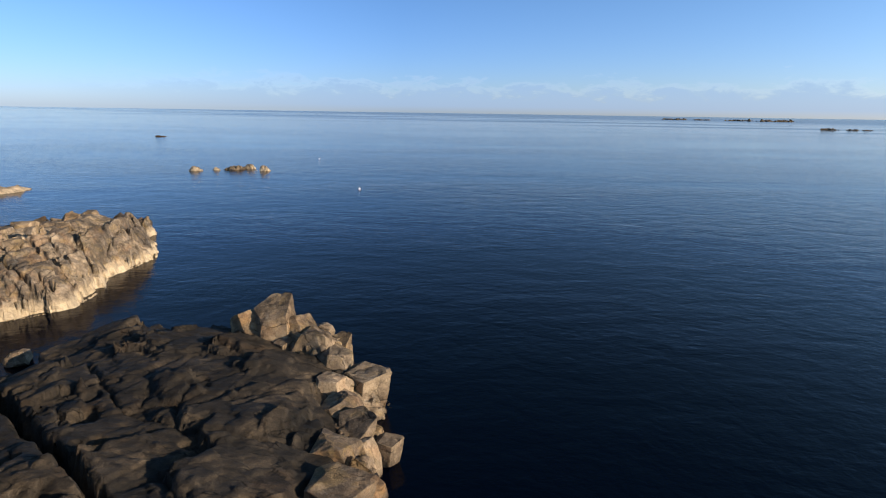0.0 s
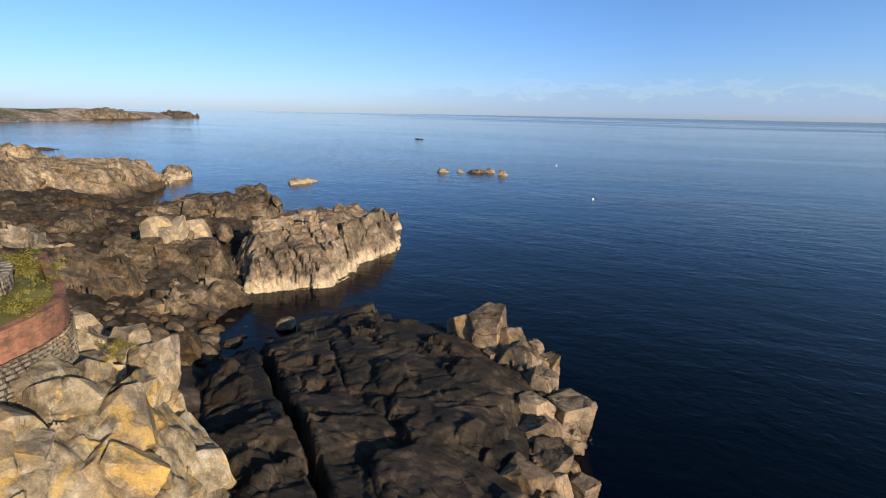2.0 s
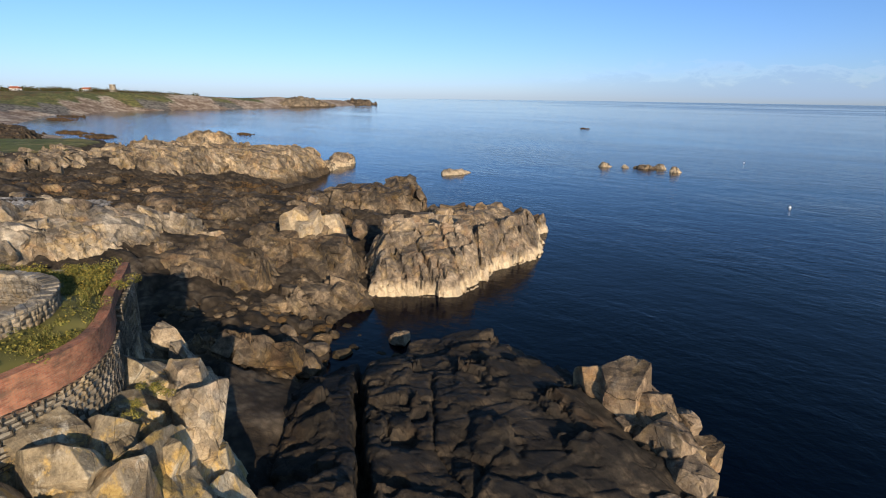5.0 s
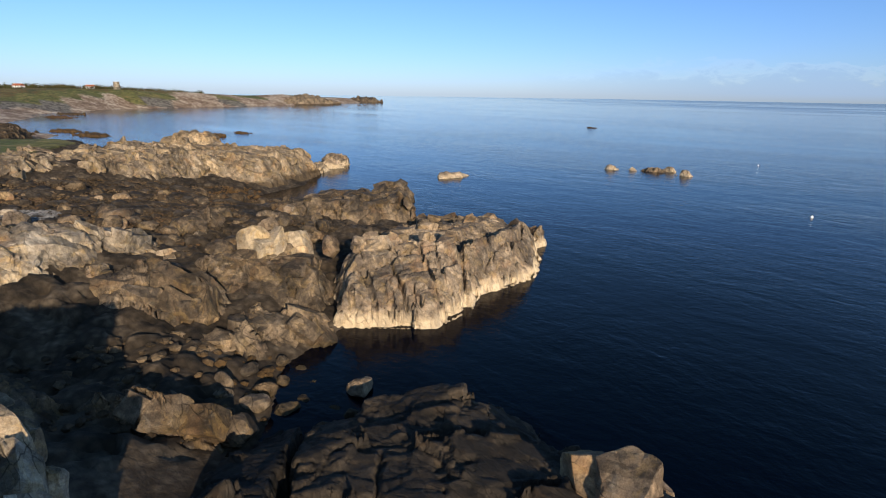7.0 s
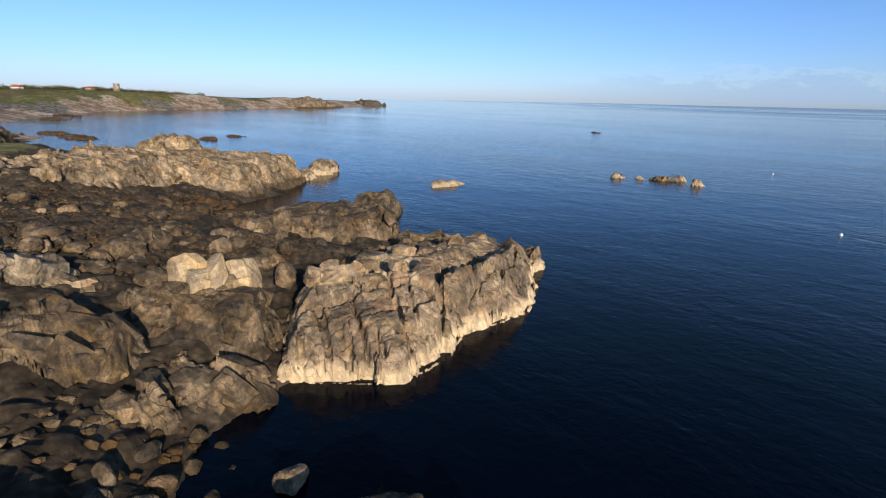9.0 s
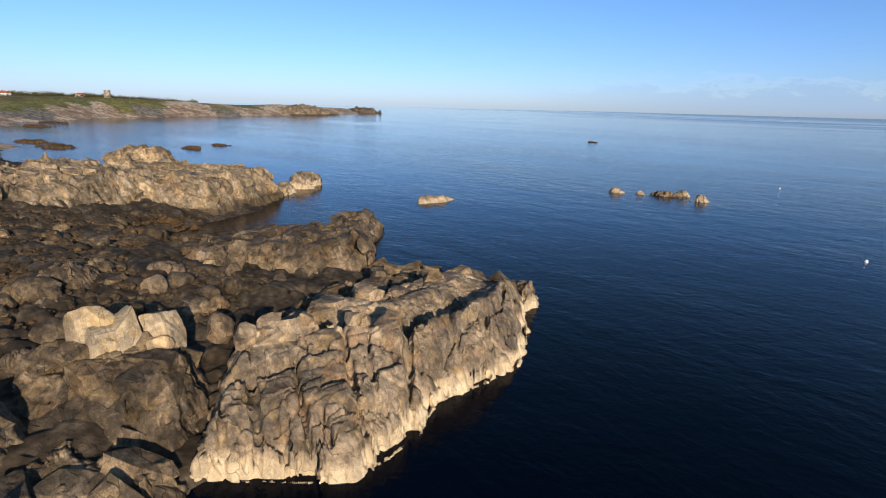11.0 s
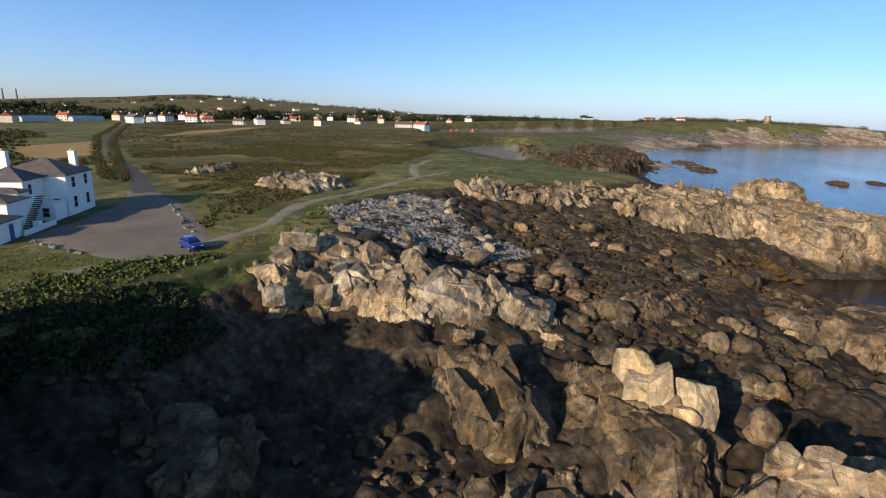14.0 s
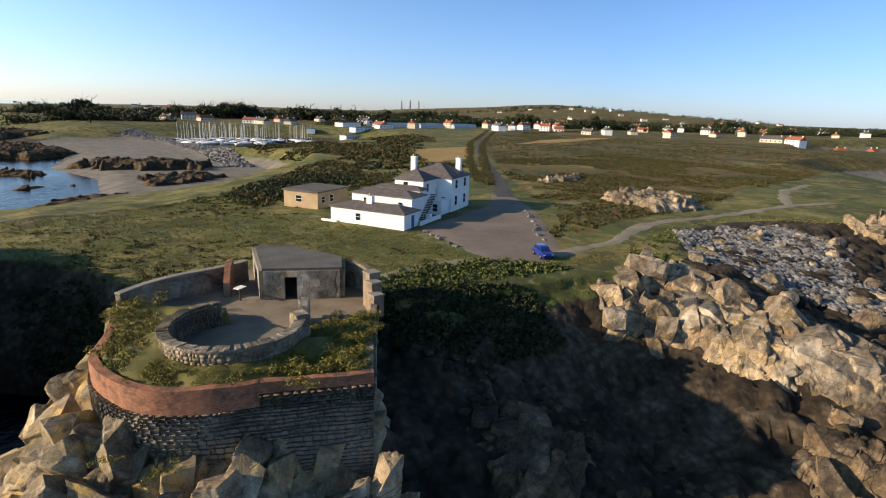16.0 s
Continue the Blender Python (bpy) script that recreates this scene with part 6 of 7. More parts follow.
sheet("car_park", [(-73, -21.8), (-71.5, -12), (-70.4, -5.9), (-69.6, 0.0), (-75.5, 2.2), (-80.5, 0.2), (-86.5, -5), (-94, -14), (-100.5, -21), (-108, -32), (-114, -40), (-109, -42), (-101, -33), (-90, -29)], ASPHALT, "worn brown gravel car park", category="car park")
sheet("road", lane([(-110, -38), (-130, -60), (-161, -98), (-205, -146), (-253, -198), (-316, -256), (-420, -350)], 3.8), ROAD, "narrow dark tarmac lane", 1.0, 0.08, "road")
sheet("path", lane([(-79, 1.0), (-86, 0.8), (-93, 1.0), (-101, -1.5), (-109, -3.2), (-118, -3.4), (-127, -2.0), (-136, -1.0), (-148, 0.5), (-160, 3), (-176, 7)], 2.0), TRACK, "pale trodden footpath", 0.6, 0.07, "path")
sheet("path", lane([(-160, 3), (-172, -2), (-190, -8), (-215, -10)], 2.0), TRACK, "pale trodden footpath", 0.6, 0.07, "path")
sheet("path", lane([(-46, -3), (-52, -4), (-60, -4.4), (-67, -4)], 1.2), TRACK, "faint trodden footpath to the fort", 0.4, 0.06, "path")
for i, (x, y) in enumerate([(-72.6, -19.6), (-72.0, -17.6), (-71.6, -15.4), (-71.3, -14.6), (-71.0, -12.0), (-70.6, -10.2), (-86, -8), (-88.4, -10.4), (-91, -13), (-93, -15.4), (-96, -18.6), (-98, -21), (-100.4, -23.6), (-84.4, -5.6)]):
    r = rng.uniform(0.3, 0.75)
    boulder(i, x, y, height_at(x, y) + 0.1, r, GREYSTONE, "pale boulder edging the car park", "stones round the car park")

# ---- the blue car ----
PAINT, nn, ll, bb = material("blue_car_paint", 0.25)
bb.inputs["Base Color"].default_value, bb.inputs["Specular IOR Level"].default_value, bb.inputs["Coat Weight"].default_value = (0.012, 0.025, 0.20, 1), 0.5, 0.6
RUBBER = plain("tyre_rubber", (0.012, 0.012, 0.012), (0.025, 0.025, 0.025), 0.85, 4, 0)
CHROME = plain("wheel_alloy", (0.35, 0.35, 0.36), (0.5, 0.5, 0.5), 0.35, 4, 0, 0.9)
LAMP = plain("lamp_glass", (0.5, 0.5, 0.5), (0.7, 0.7, 0.7), 0.15, 4, 0)
car = thing("car", pose(-76.9, 0.4, height_at(-76.9, 0.4) + 0.08, 0, 0, 62), "small dark blue car parked on the gravel", "car")


def loft(profiles):
    """A closed skin through rows of rings, each a list of places."""
    bm = bmesh.new()
    rings = [[bm.verts.new(p) for p in r] for r in profiles]
    n = len(rings[0])
    for a, b in zip(rings, rings[1:]):
        for i in range(n):
            bm.faces.new((a[i], a[(i + 1) % n], b[(i + 1) % n], b[i]))
    bm.faces.new(rings[0][::-1])
    bm.faces.new(rings[-1])
    bmesh.ops.recalc_face_normals(bm, faces=bm.faces[:])
    return bm


def hull(x, w, z0, z1, r=0.12):
    return [(x, -w + r, z0), (x, w - r, z0), (x, w, z0 + r), (x, w, z1 - r), (x, w - r, z1), (x, -w + r, z1), (x, -w, z1 - r), (x, -w, z0 + r)]


body = part("body", loft([hull(-1.95, 0.72, 0.35, 0.75), hull(-1.8, 0.82, 0.25, 0.9), hull(-0.9, 0.86, 0.22, 0.98), hull(0.9, 0.86, 0.22, 0.95), hull(1.7, 0.82, 0.25, 0.82), hull(1.95, 0.7, 0.35, 0.66)]), PAINT, car, "blue body")
cabin = part("cabin", loft([hull(-1.75, 0.74, 0.85, 0.95, 0.04), hull(-1.45, 0.68, 0.88, 1.42, 0.12), hull(-0.2, 0.66, 0.9, 1.5, 0.14), hull(0.35, 0.67, 0.9, 1.42, 0.12), hull(0.98, 0.76, 0.86, 0.94, 0.04)]), PAINT, car, "blue roof and pillars")
part("windscreen", loft([hull(0.40, 0.60, 0.99, 1.36, 0.05), hull(0.93, 0.66, 0.95, 0.99, 0.015)]), GLASS, car)
part("rear_window", loft([hull(-1.72, 0.6, 1.0, 1.06, 0.02), hull(-1.5, 0.58, 1.0, 1.36, 0.05)]), GLASS, car)
for s in (-1, 1):
    part("side_window", boxes((-1.25, min(s * 0.66, s * 0.72), 1.0, 0.3, max(s * 0.66, s * 0.72), 1.32)), GLASS, car)
    part("headlight", soften(boxes((1.8, s * 0.5 - 0.14, 0.56, 1.95, s * 0.5 + 0.14, 0.72))), LAMP, car)
    for x in (-1.22, 1.22):
        bm = bmesh.new()
        bmesh.ops.create_cone(bm, cap_ends=True, segments=20, radius1=0.31, radius2=0.31, depth=0.2, matrix=Matrix.Translation((x, s * 0.78, 0.31)) @ Euler((radians(90), 0, 0)).to_matrix().to_4x4())
        tyre = part("tyre", bm, RUBBER, car)
        bm = bmesh.new()
        bmesh.ops.create_cone(bm, cap_ends=True, segments=16, radius1=0.19, radius2=0.17, depth=0.04, matrix=Matrix.Translation((x, s * 0.89, 0.31)) @ Euler((radians(90), 0, 0)).to_matrix().to_4x4())
        part("rim", bm, CHROME, tyre)

# ---- plants of the heath and of the fort ----
CLUMPS = [leaves(30, 0.75, 0.27, 0.55) for _ in range(6)]
GRASSES = []
for i in range(4):
    n = 26
    a, r = rng.random(n) * 6.283, rng.random(n) * 0.4
    base = np.stack([np.cos(a) * r, np.sin(a) * r, np.zeros(n)], 1)
    tip = base + np.stack([np.cos(a) * 0.16, np.sin(a) * 0.16, 0.22 + 0.2 * rng.random(n)], 1)
    w = np.stack([-np.sin(a), np.cos(a), np.zeros(n)], 1) * 0.035
    GRASSES.append(np.stack([base - w, base + w, tip], 1))
CARPARK = [(-73, -21.8), (-70.4, -5.9), (-69.6, 0.0), (-75.5, 2.2), (-80.5, 0.2), (-100.5, -21), (-114, -40), (-109, -42), (-88, -27)]
LANE = lane([(-110, -38), (-161, -98), (-253, -198), (-316, -256), (-420, -350)], 9.0)
PATHS = lane([(-79, 1.0), (-93, 1.0), (-101, -1.5), (-109, -3.2), (-118, -3.4), (-127, -2.0), (-148, 0.5), (-176, 7)], 5.0)


def clear(x, y):
    return (distance(x, y, CARPARK) < -0.5) & (distance(x, y, LANE) < 0) & (distance(x, y, PATHS) < 0)


def patchy(x, y):
    return clear(x, y) & (hills(x, y, 26, 123, 3) > -0.35)


NEARHEATH = [(-84, -6), (-97, -12), (-112, -26), (-118, -46), (-170, -112), (-260, -110), (-260, -20), (-190, -14), (-150, -9), (-118, -8)]
FARHEATH = [(-170, -112), (-330, -270), (-420, -300), (-520, -60), (-400, -40), (-260, -20), (-260, -110)]
strewn("bracken", CLUMPS, np.concatenate([scattered(NEARHEATH, 7500, patchy), scattered(FARHEATH, 6500, patchy)]), HEATHER, "brown and dark green bracken and heather", "heath", 0.5, 1.25, 0.15)
SCRUB = [(-74, -26), (-90, -36), (-104, -44), (-160, -110), (-130, -140), (-90, -110), (-60, -76), (-58, -54), (-72, -56)]
HOUSEPLOT = [(-60, -30), (-70, -20), (-100, -36), (-104, -46), (-70, -58), (-58, -52)]
strewn("scrub", CLUMPS, scattered(SCRUB, 1800, lambda x, y: clear(x, y) & (distance(x, y, HOUSEPLOT) < -1) & (hills(x, y, 30, 321, 3) > -0.1)), HEATHER, "dark green and brown scrub behind the house", "scrub", 0.7, 1.8, 0.15)
TURFLAND = [(-30, -8), (-29, -20), (-22, -33), (-20, -58), (-56, -76), (-60, -40), (-70, -20), (-69, 2), (-80, 3), (-100, 0), (-140, 2), (-152, 18), (-160, 30), (-150, 20), (-133, 4), (-112, 1), (-90, 9), (-70, 4), (-55, 1), (-48, -4)]
strewn("turf_scrub", CLUMPS, scattered([(-26, -12), (-24, -50), (-56, -64), (-84, -86), (-86, -62), (-66, -48), (-56, -30), (-66, -16), (-66, 0), (-52, -2), (-40, -8)], 520, lambda x, y: clear(x, y) & (hills(x, y, 11, 402, 3) > 0.12)), HEATHER, "low bramble and bracken in the turf", "scrub", 0.35, 0.95, 0.12)
strewn("hut_scrub", CLUMPS, scattered([(-64, -62), (-80, -70), (-94, -76), (-98, -90), (-84, -90), (-66, -78)], 420), FOLIAGE, "dark bramble thicket beside the hut", "scrub", 0.9, 2.2, 0.15)
tufts = scattered([(-26.2, 2.0), (-29.5, 2.4), (-29.5, 7.0), (-27.6, 11.5), (-30, 15.8), (-36, 17.6), (-40, 14), (-40.5, 15), (-37, 20.2), (-31, 17.6), (-27, 15), (-25.8, 11), (-26.6, 6)], 900, lambda x, y: np.hypot(x - PIT[0], y - PIT[1]) > 4.5)
tufts[:, 2] = 15.74 + 0.5 * np.clip(1 - (np.hypot(tufts[:, 0] - PIT[0], tufts[:, 1] - PIT[1]) - 4.2) / 2.4, 0, 1)
strewn("bank_grass", GRASSES, tufts, TUFT, "long rough grass on the fort's bank", "grass", 0.3, 0.65, 0.0)
strewn("grass", GRASSES, scattered(TURFLAND, 12000, clear), TUFT, "rough coastal grass in tufts", "grass", 0.25, 0.7, 0.02)
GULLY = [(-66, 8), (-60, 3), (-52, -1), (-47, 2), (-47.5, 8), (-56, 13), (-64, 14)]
# near-black leaves added over the gully to stand in for its deep shade
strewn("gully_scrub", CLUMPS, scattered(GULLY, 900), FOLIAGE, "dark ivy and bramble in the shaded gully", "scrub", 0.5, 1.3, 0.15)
# the same dark leaves, added where the slope lies in shade
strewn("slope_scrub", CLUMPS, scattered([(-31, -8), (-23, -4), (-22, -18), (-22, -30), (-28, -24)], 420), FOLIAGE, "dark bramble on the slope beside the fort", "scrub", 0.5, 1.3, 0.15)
strewn("gorse_scrub", CLUMPS, np.concatenate([scattered([(-50, -1), (-56, 2), (-69, 4.5), (-76, 6), (-70, -3), (-56, -5)], 260), scattered([(-84, 10), (-92, 12), (-104, 5), (-112, 1), (-90, 5)], 60), scattered([(-60, -56), (-70, -60), (-90, -64), (-80, -90), (-58, -76), (-46, -66)], 420)]), BRAMBLE, "green gorse and bramble along the cliff edge", "scrub", 0.4, 1.2, 0.05)
outcrop("heath_rock", [(-128, -25), (-123, -8), (-134, -6), (-147, -10), (-150, -34), (-138, -30)], 10.5, 13.6, 5, ROCK_TURF, "pale rocks breaking through the heath", 0.3, 1.6, (0, 0), (3.4, 2.6, 3), 1.3, 40, 14, 61, edge=3.0, cut=10, group=ROCKS)
outcrop("heath_rock", [(-140, -56), (-140, -50), (-158, -50), (-160, -56)], 10.8, 13.0, 3, ROCK_TURF, "small pale rocks in the bracken", 0.3, 1.6, (0, 0), (3, 2, 3), 1.2, 40, 14, 62, edge=2.0, cut=10.4, group=ROCKS)
outcrop("reef", [(-306, 16), (-288, 44), (-291, 64), (-340, 78), (-400, 84), (-458, 78), (-500, 55), (-500, 18), (-450, -8), (-380, 4)], 0.4, 6.6, 9, ROCK_WEED, "dark jagged reef beside the grey beach", 0.5, 2, (0, 0), (5, 3.6, 4), 1.4, 30, 10, 65, edge=4, cut=-0.5, group=ROCKS)
outcrop("reef", [(-290, 46), (-310, 60), (-350, 78), (-400, 90), (-410, 60), (-360, 40), (-320, 30)], -0.5, 4.4, 12, ROCK_WEED, "dark weed-covered reef beyond the turf", 0.5, 2, (0, 0), (7, 5, 4), 1.3, 30, 10, 63, edge=5, group=ROCKS)
for i, (x, y, r, h) in enumerate(((-330, 168, 10, 1.3), (-372, 112, 14, 1.5), (-345, 190, 9, 0.8), (-420, 110, 16, 1.2), (-233, 450, 5, 0.35), (-620, 150, 20, 1.4), (-690, 175, 22, 1.2), (-250, 90, 5, 1.0), (-265, 82, 4, 0.8))):
    outcrop("reef", [(x - r, y - r * 0.3), (x, y - r * 0.5), (x + r, y - r * 0.15), (x + r * 0.8, y + r * 0.4), (x - r * 0.5, y + r * 0.4)], -0.4, h, r * 0.4, ROCK_WEED, "low dark reef awash", 0.5, 2, (0, 0), (4, 2.6, 2), 0.9, 30, 10, 70 + i, edge=r * 0.2, group="reefs")
for i, (x, y, r, h) in enumerate(((985, 2330, 60, 4.5), (1080, 2290, 45, 3.5), (1190, 2200, 70, 3.5), (1300, 2130, 90, 5.0), (700, 990, 16, 3.2), (735, 985, 14, 2.2), (762, 978, 12, 1.4))):
    outcrop("reef", [(x - r, y - r * 0.2), (x, y - r * 0.35), (x + r, y - r * 0.1), (x + r * 0.8, y + r * 0.3), (x - r * 0.5, y + r * 0.3)], -0.4, h, r * 0.3, ROCK_SHORE, "distant dark reef on the horizon", r / 22, 1.6, (0, 0), (r * 0.2, r * 0.14, r * 0.2), 1.2, 30, 10, 110 + i, edge=r * 0.25, group="reefs")
outcrop("far_knoll", [(-1110, 640), (-1010, 620), (-985, 700), (-1040, 780), (-1120, 740)], 2, 19, 50, ROCK_RIDGE, "rocky knoll at the end of the far headland", 2.2, 1.3, (0, 0), (14, 9, 12), 0.6, 30, 10, 130, edge=10, cut=0, group=ROCKS)
outcrop("skerry", [(-1260, 980), (-1200, 960), (-1180, 1020), (-1290, 1100), (-1380, 1120), (-1370, 1060)], -0.4, 12, 30, ROCK_SHORE, "dark rocks off the far headland's point", 2.5, 1.6, (0, 0), (16, 12, 10), 1.2, 30, 10, 131, edge=12, group=ROCKS)

# ---- buoys ----
BUOY = plain("white_plastic", (0.75, 0.75, 0.74), (0.85, 0.85, 0.84), 0.4, 4, 0)
for x, y, r in ((-26, 167.6, 0.32), (-61.5, 269, 0.25)):
    bm = bmesh.new()
    bmesh.ops.create_uvsphere(bm, u_segments=20, v_segments=12, radius=r)
    bmesh.ops.create_cone(bm, cap_ends=True, segments=10, radius1=r * 0.2, radius2=r * 0.15, depth=r * 0.7, matrix=Matrix.Translation((0, 0, r * 1.15)))
    ob = tagged(part("mooring_buoy", bm, BUOY), "white mooring buoy afloat", "buoy", "buoys")
    ob.location = (x, y, r * 0.35)

# ---- fields ----
STRAW = plain("straw_grass", (0.24, 0.16, 0.055), (0.36, 0.25, 0.09), 0.95, 0.1, 0.05, fine=0.6)
sheet("field", [(-142, -108), (-176, -166), (-222, -172), (-166, -112)], STRAW, "dry golden grass field", 2.0, 0.25, "field")
sheet("field", [(-260, -178), (-330, -214), (-430, -236), (-430, -222), (-330, -190)], STRAW, "dry golden grass strip", 3.0, 0.3, "field")

# ---- trees far off ----
def tree_meshes(seed, h):
    r = np.random.default_rng(seed)
    bm = bmesh.new()
    lift = Vector((0, 0, 0))
    for i in range(4):
        a, b = 0.05 * h * (1 - i * 0.2), 0.05 * h * (1 - (i + 1) * 0.2)
        tip = lift + Vector((r.uniform(-0.03, 0.03) * h, r.uniform(-0.03, 0.03) * h, 0.16 * h))
        mid, d = (lift + tip) / 2, tip - lift
        bmesh.ops.create_cone(bm, segments=7, radius1=a, radius2=b, depth=d.length, matrix=Matrix.Translation(mid) @ d.to_track_quat("Z", "Y").to_matrix().to_4x4())
        if i:
            for k in range(3):
                e = Vector((r.uniform(-1, 1), r.uniform(-1, 1), 0.6)).normalized() * 0.3 * h
                bmesh.ops.create_cone(bm, segments=5, radius1=b * 0.6, radius2=b * 0.15, depth=e.length, matrix=Matrix.Translation(tip + e / 2) @ e.to_track_quat("Z", "Y").to_matrix().to_4x4())
        lift = tip
    t = leaves(620, 0.42 * h, 0.06 * h, 0.75, 0.2)
    t[..., 2] += 0.28 * h
    return bm, t


TREES = []
for i in range(4):
    h = 9.0
    bm, t = tree_meshes(900 + i, h)
    tree = thing("tree", pose(0, 0, 0), "dark evergreen tree beyond the heath", "tree", "trees inland")
    part("trunk", bm, BARK, tree)
    me = triangles("crown", t, FOLIAGE)
    ob = new("crown", me)
    ob.parent = tree
    TREES.append(tree)


def plant(i, x, y, s=1.0):
    m = pose(x, y, height_at(x, y) - 0.3, 0, 0, rng.uniform(0, 360)) @ Matrix.Diagonal((s, s, s, 1))
    if i < 4:
        TREES[i].matrix_world = m
        return
    ob = copy_thing(TREES[i % 4], m)
    ob.matrix_basis = m


spots = []
for x0, y0, x1, y1, n, w in ((-60, -900, -240, -860, 26, 40), (-240, -760, -420, -860, 40, 50), (-420, -900, -800, -800, 30, 60), (-900, -700, -1300, -400, 40, 90), (-1200, -400, -1400, -100, 24, 80), (-300, -640, -400, -600, 10, 20), (-430, -640, -640, -560, 16, 30), (-560, -470, -760, -520, 12, 30), (-700, -420, -860, -330, 10, 30), (-900, -420, -1000, -220, 9, 40), (-640, -300, -700, -330, 4, 10), (-1000, -60, -1150, 60, 10, 60), (-120, -470, -60, -520, 8, 12), (-420, -520, -900, -380, 40, 60), (-200, -620, -500, -700, 30, 50), (-520, -700, -1000, -560, 40, 80), (-880, -260, -1050, -120, 16, 40)):
    for k in range(n // 2):
        t = rng.random()
        spots.append((x0 + (x1 - x0) * t + rng.uniform(-w, w), y0 + (y1 - y0) * t + rng.uniform(-w, w), 0.6 + 1.5 * rng.random() ** 2))
for x0, y0, x1, y1, n in ((-196, -640, -300, -700, 26), (-330, -640, -430, -560, 18), (-470, -600, -560, -560, 10), (-120, -640, -60, -660, 6), (-640, -400, -700, -390, 6), (-560, -470, -600, -440, 5), (-930, -350, -960, -330, 5)):
    for k in range(n):
        t = rng.random()
        spots.append((x0 + (x1 - x0) * t + rng.uniform(-9, 9), y0 + (y1 - y0) * t + rng.uniform(-9, 9), rng.uniform(2.2, 3.2)))
for i, (x, y, s) in enumerate(spots):
    plant(i, x, y, s)

WOODS = [leaves(100, 1.0, 0.16, 0.9) for _ in range(4)]


def belt(points, n, w):
    out = []
    for (x0, y0), (x1, y1) in zip(points, points[1:]):
        t = rng.random(n)
        out.append(np.stack([x0 + (x1 - x0) * t + rng.uniform(-w, w, n), y0 + (y1 - y0) * t + rng.uniform(-w, w, n)], 1))
    p = np.concatenate(out)
    return np.concatenate([p, land(p[:, 0], p[:, 1])[0][:, None]], 1)


strewn("woodland", WOODS, np.concatenate([belt([(-45, -760), (-150, -780), (-240, -720), (-340, -690), (-470, -660), (-600, -600), (-760, -560)], 90, 22), belt([(-740, -620), (-920, -500), (-1020, -340), (-1080, -200)], 70, 35), belt([(-900, -900), (-1300, -620), (-1500, -300), (-1500, 0)], 120, 90), belt([(-40, -540), (-100, -530), (-150, -520)], 40, 10), belt([(-200, -660), (-270, -690), (-350, -660), (-440, -600)], 60, 12), belt([(-420, -470), (-560, -450), (-700, -400), (-800, -330), (-900, -240), (-980, -140)], 75, 16), belt([(-380, -560), (-560, -560), (-760, -500), (-900, -400), (-1040, -240), (-1100, -60)], 80, 30), belt([(-300, -470), (-420, -500), (-520, -520)], 60, 14), belt([(-1700, -1500), (-2000, -1000), (-2100, -500), (-2000, 0)], 130, 160), belt([(-500, -1700), (-1000, -1700), (-1500, -1300)], 130, 160)]), FOLIAGE, "dark belts of trees and hedges inland", "woodland", 2.5, 10.0, 0.5)
strewn("hedge_scrub", CLUMPS, np.concatenate([belt([(-120, -95), (-150, -150), (-190, -200), (-235, -240), (-262, -300)], 130, 12), belt([(-600, -360), (-500, -330), (-420, -310)], 120, 5)]), HEATHER, "brown and green scrub beside the beach", "scrub", 1.4, 3.4, 0.2)
strewn("lane_hedge", CLUMPS, np.concatenate([belt([(-122, -60), (-165, -111), (-209, -159), (-257, -210), (-320, -268), (-420, -362)], 130, 0.8), belt([(-121, -54), (-157, -94), (-202, -142), (-251, -193), (-312, -251), (-412, -343)], 130, 0.8)]), HEATHER, "low dark hedges along the lane", "hedge", 0.9, 1.8, 0.2)
strewn("dune_scrub", CLUMPS, scattered([(-122, -165), (-126, -210), (-130, -300), (-200, -300), (-260, -250), (-190, -190), (-150, -158), (-128, -138)], 2200, lambda x, y: hills(x, y, 26, 331, 3) > -0.15), HEATHER, "brown and olive scrub above the beach", "scrub", 0.9, 2.4, 0.2)
FARHILL = [(-880, 90), (-960, 100), (-1100, 200), (-1150, 500), (-1060, 480), (-980, 280)]
strewn("hill_scrub", WOODS, scattered(FARHILL, 420), HEATHER, "dark scrub on the far hill", "scrub", 2.5, 6.0, 0.5)

# ---- houses of the village ----
TILE_RED = plain("red_roof_tile", (0.24, 0.075, 0.04), (0.34, 0.12, 0.06), 0.85, 1.0, 0.02)
CREAM = plain("cream_render", (0.55, 0.48, 0.38), (0.68, 0.60, 0.48), 0.85, 1.0, 0.01)
GREENHOUSE = plain("greenhouse_glass", (0.34, 0.40, 0.44), (0.46, 0.52, 0.56), 0.25, 0.3, 0, fine=0.4)


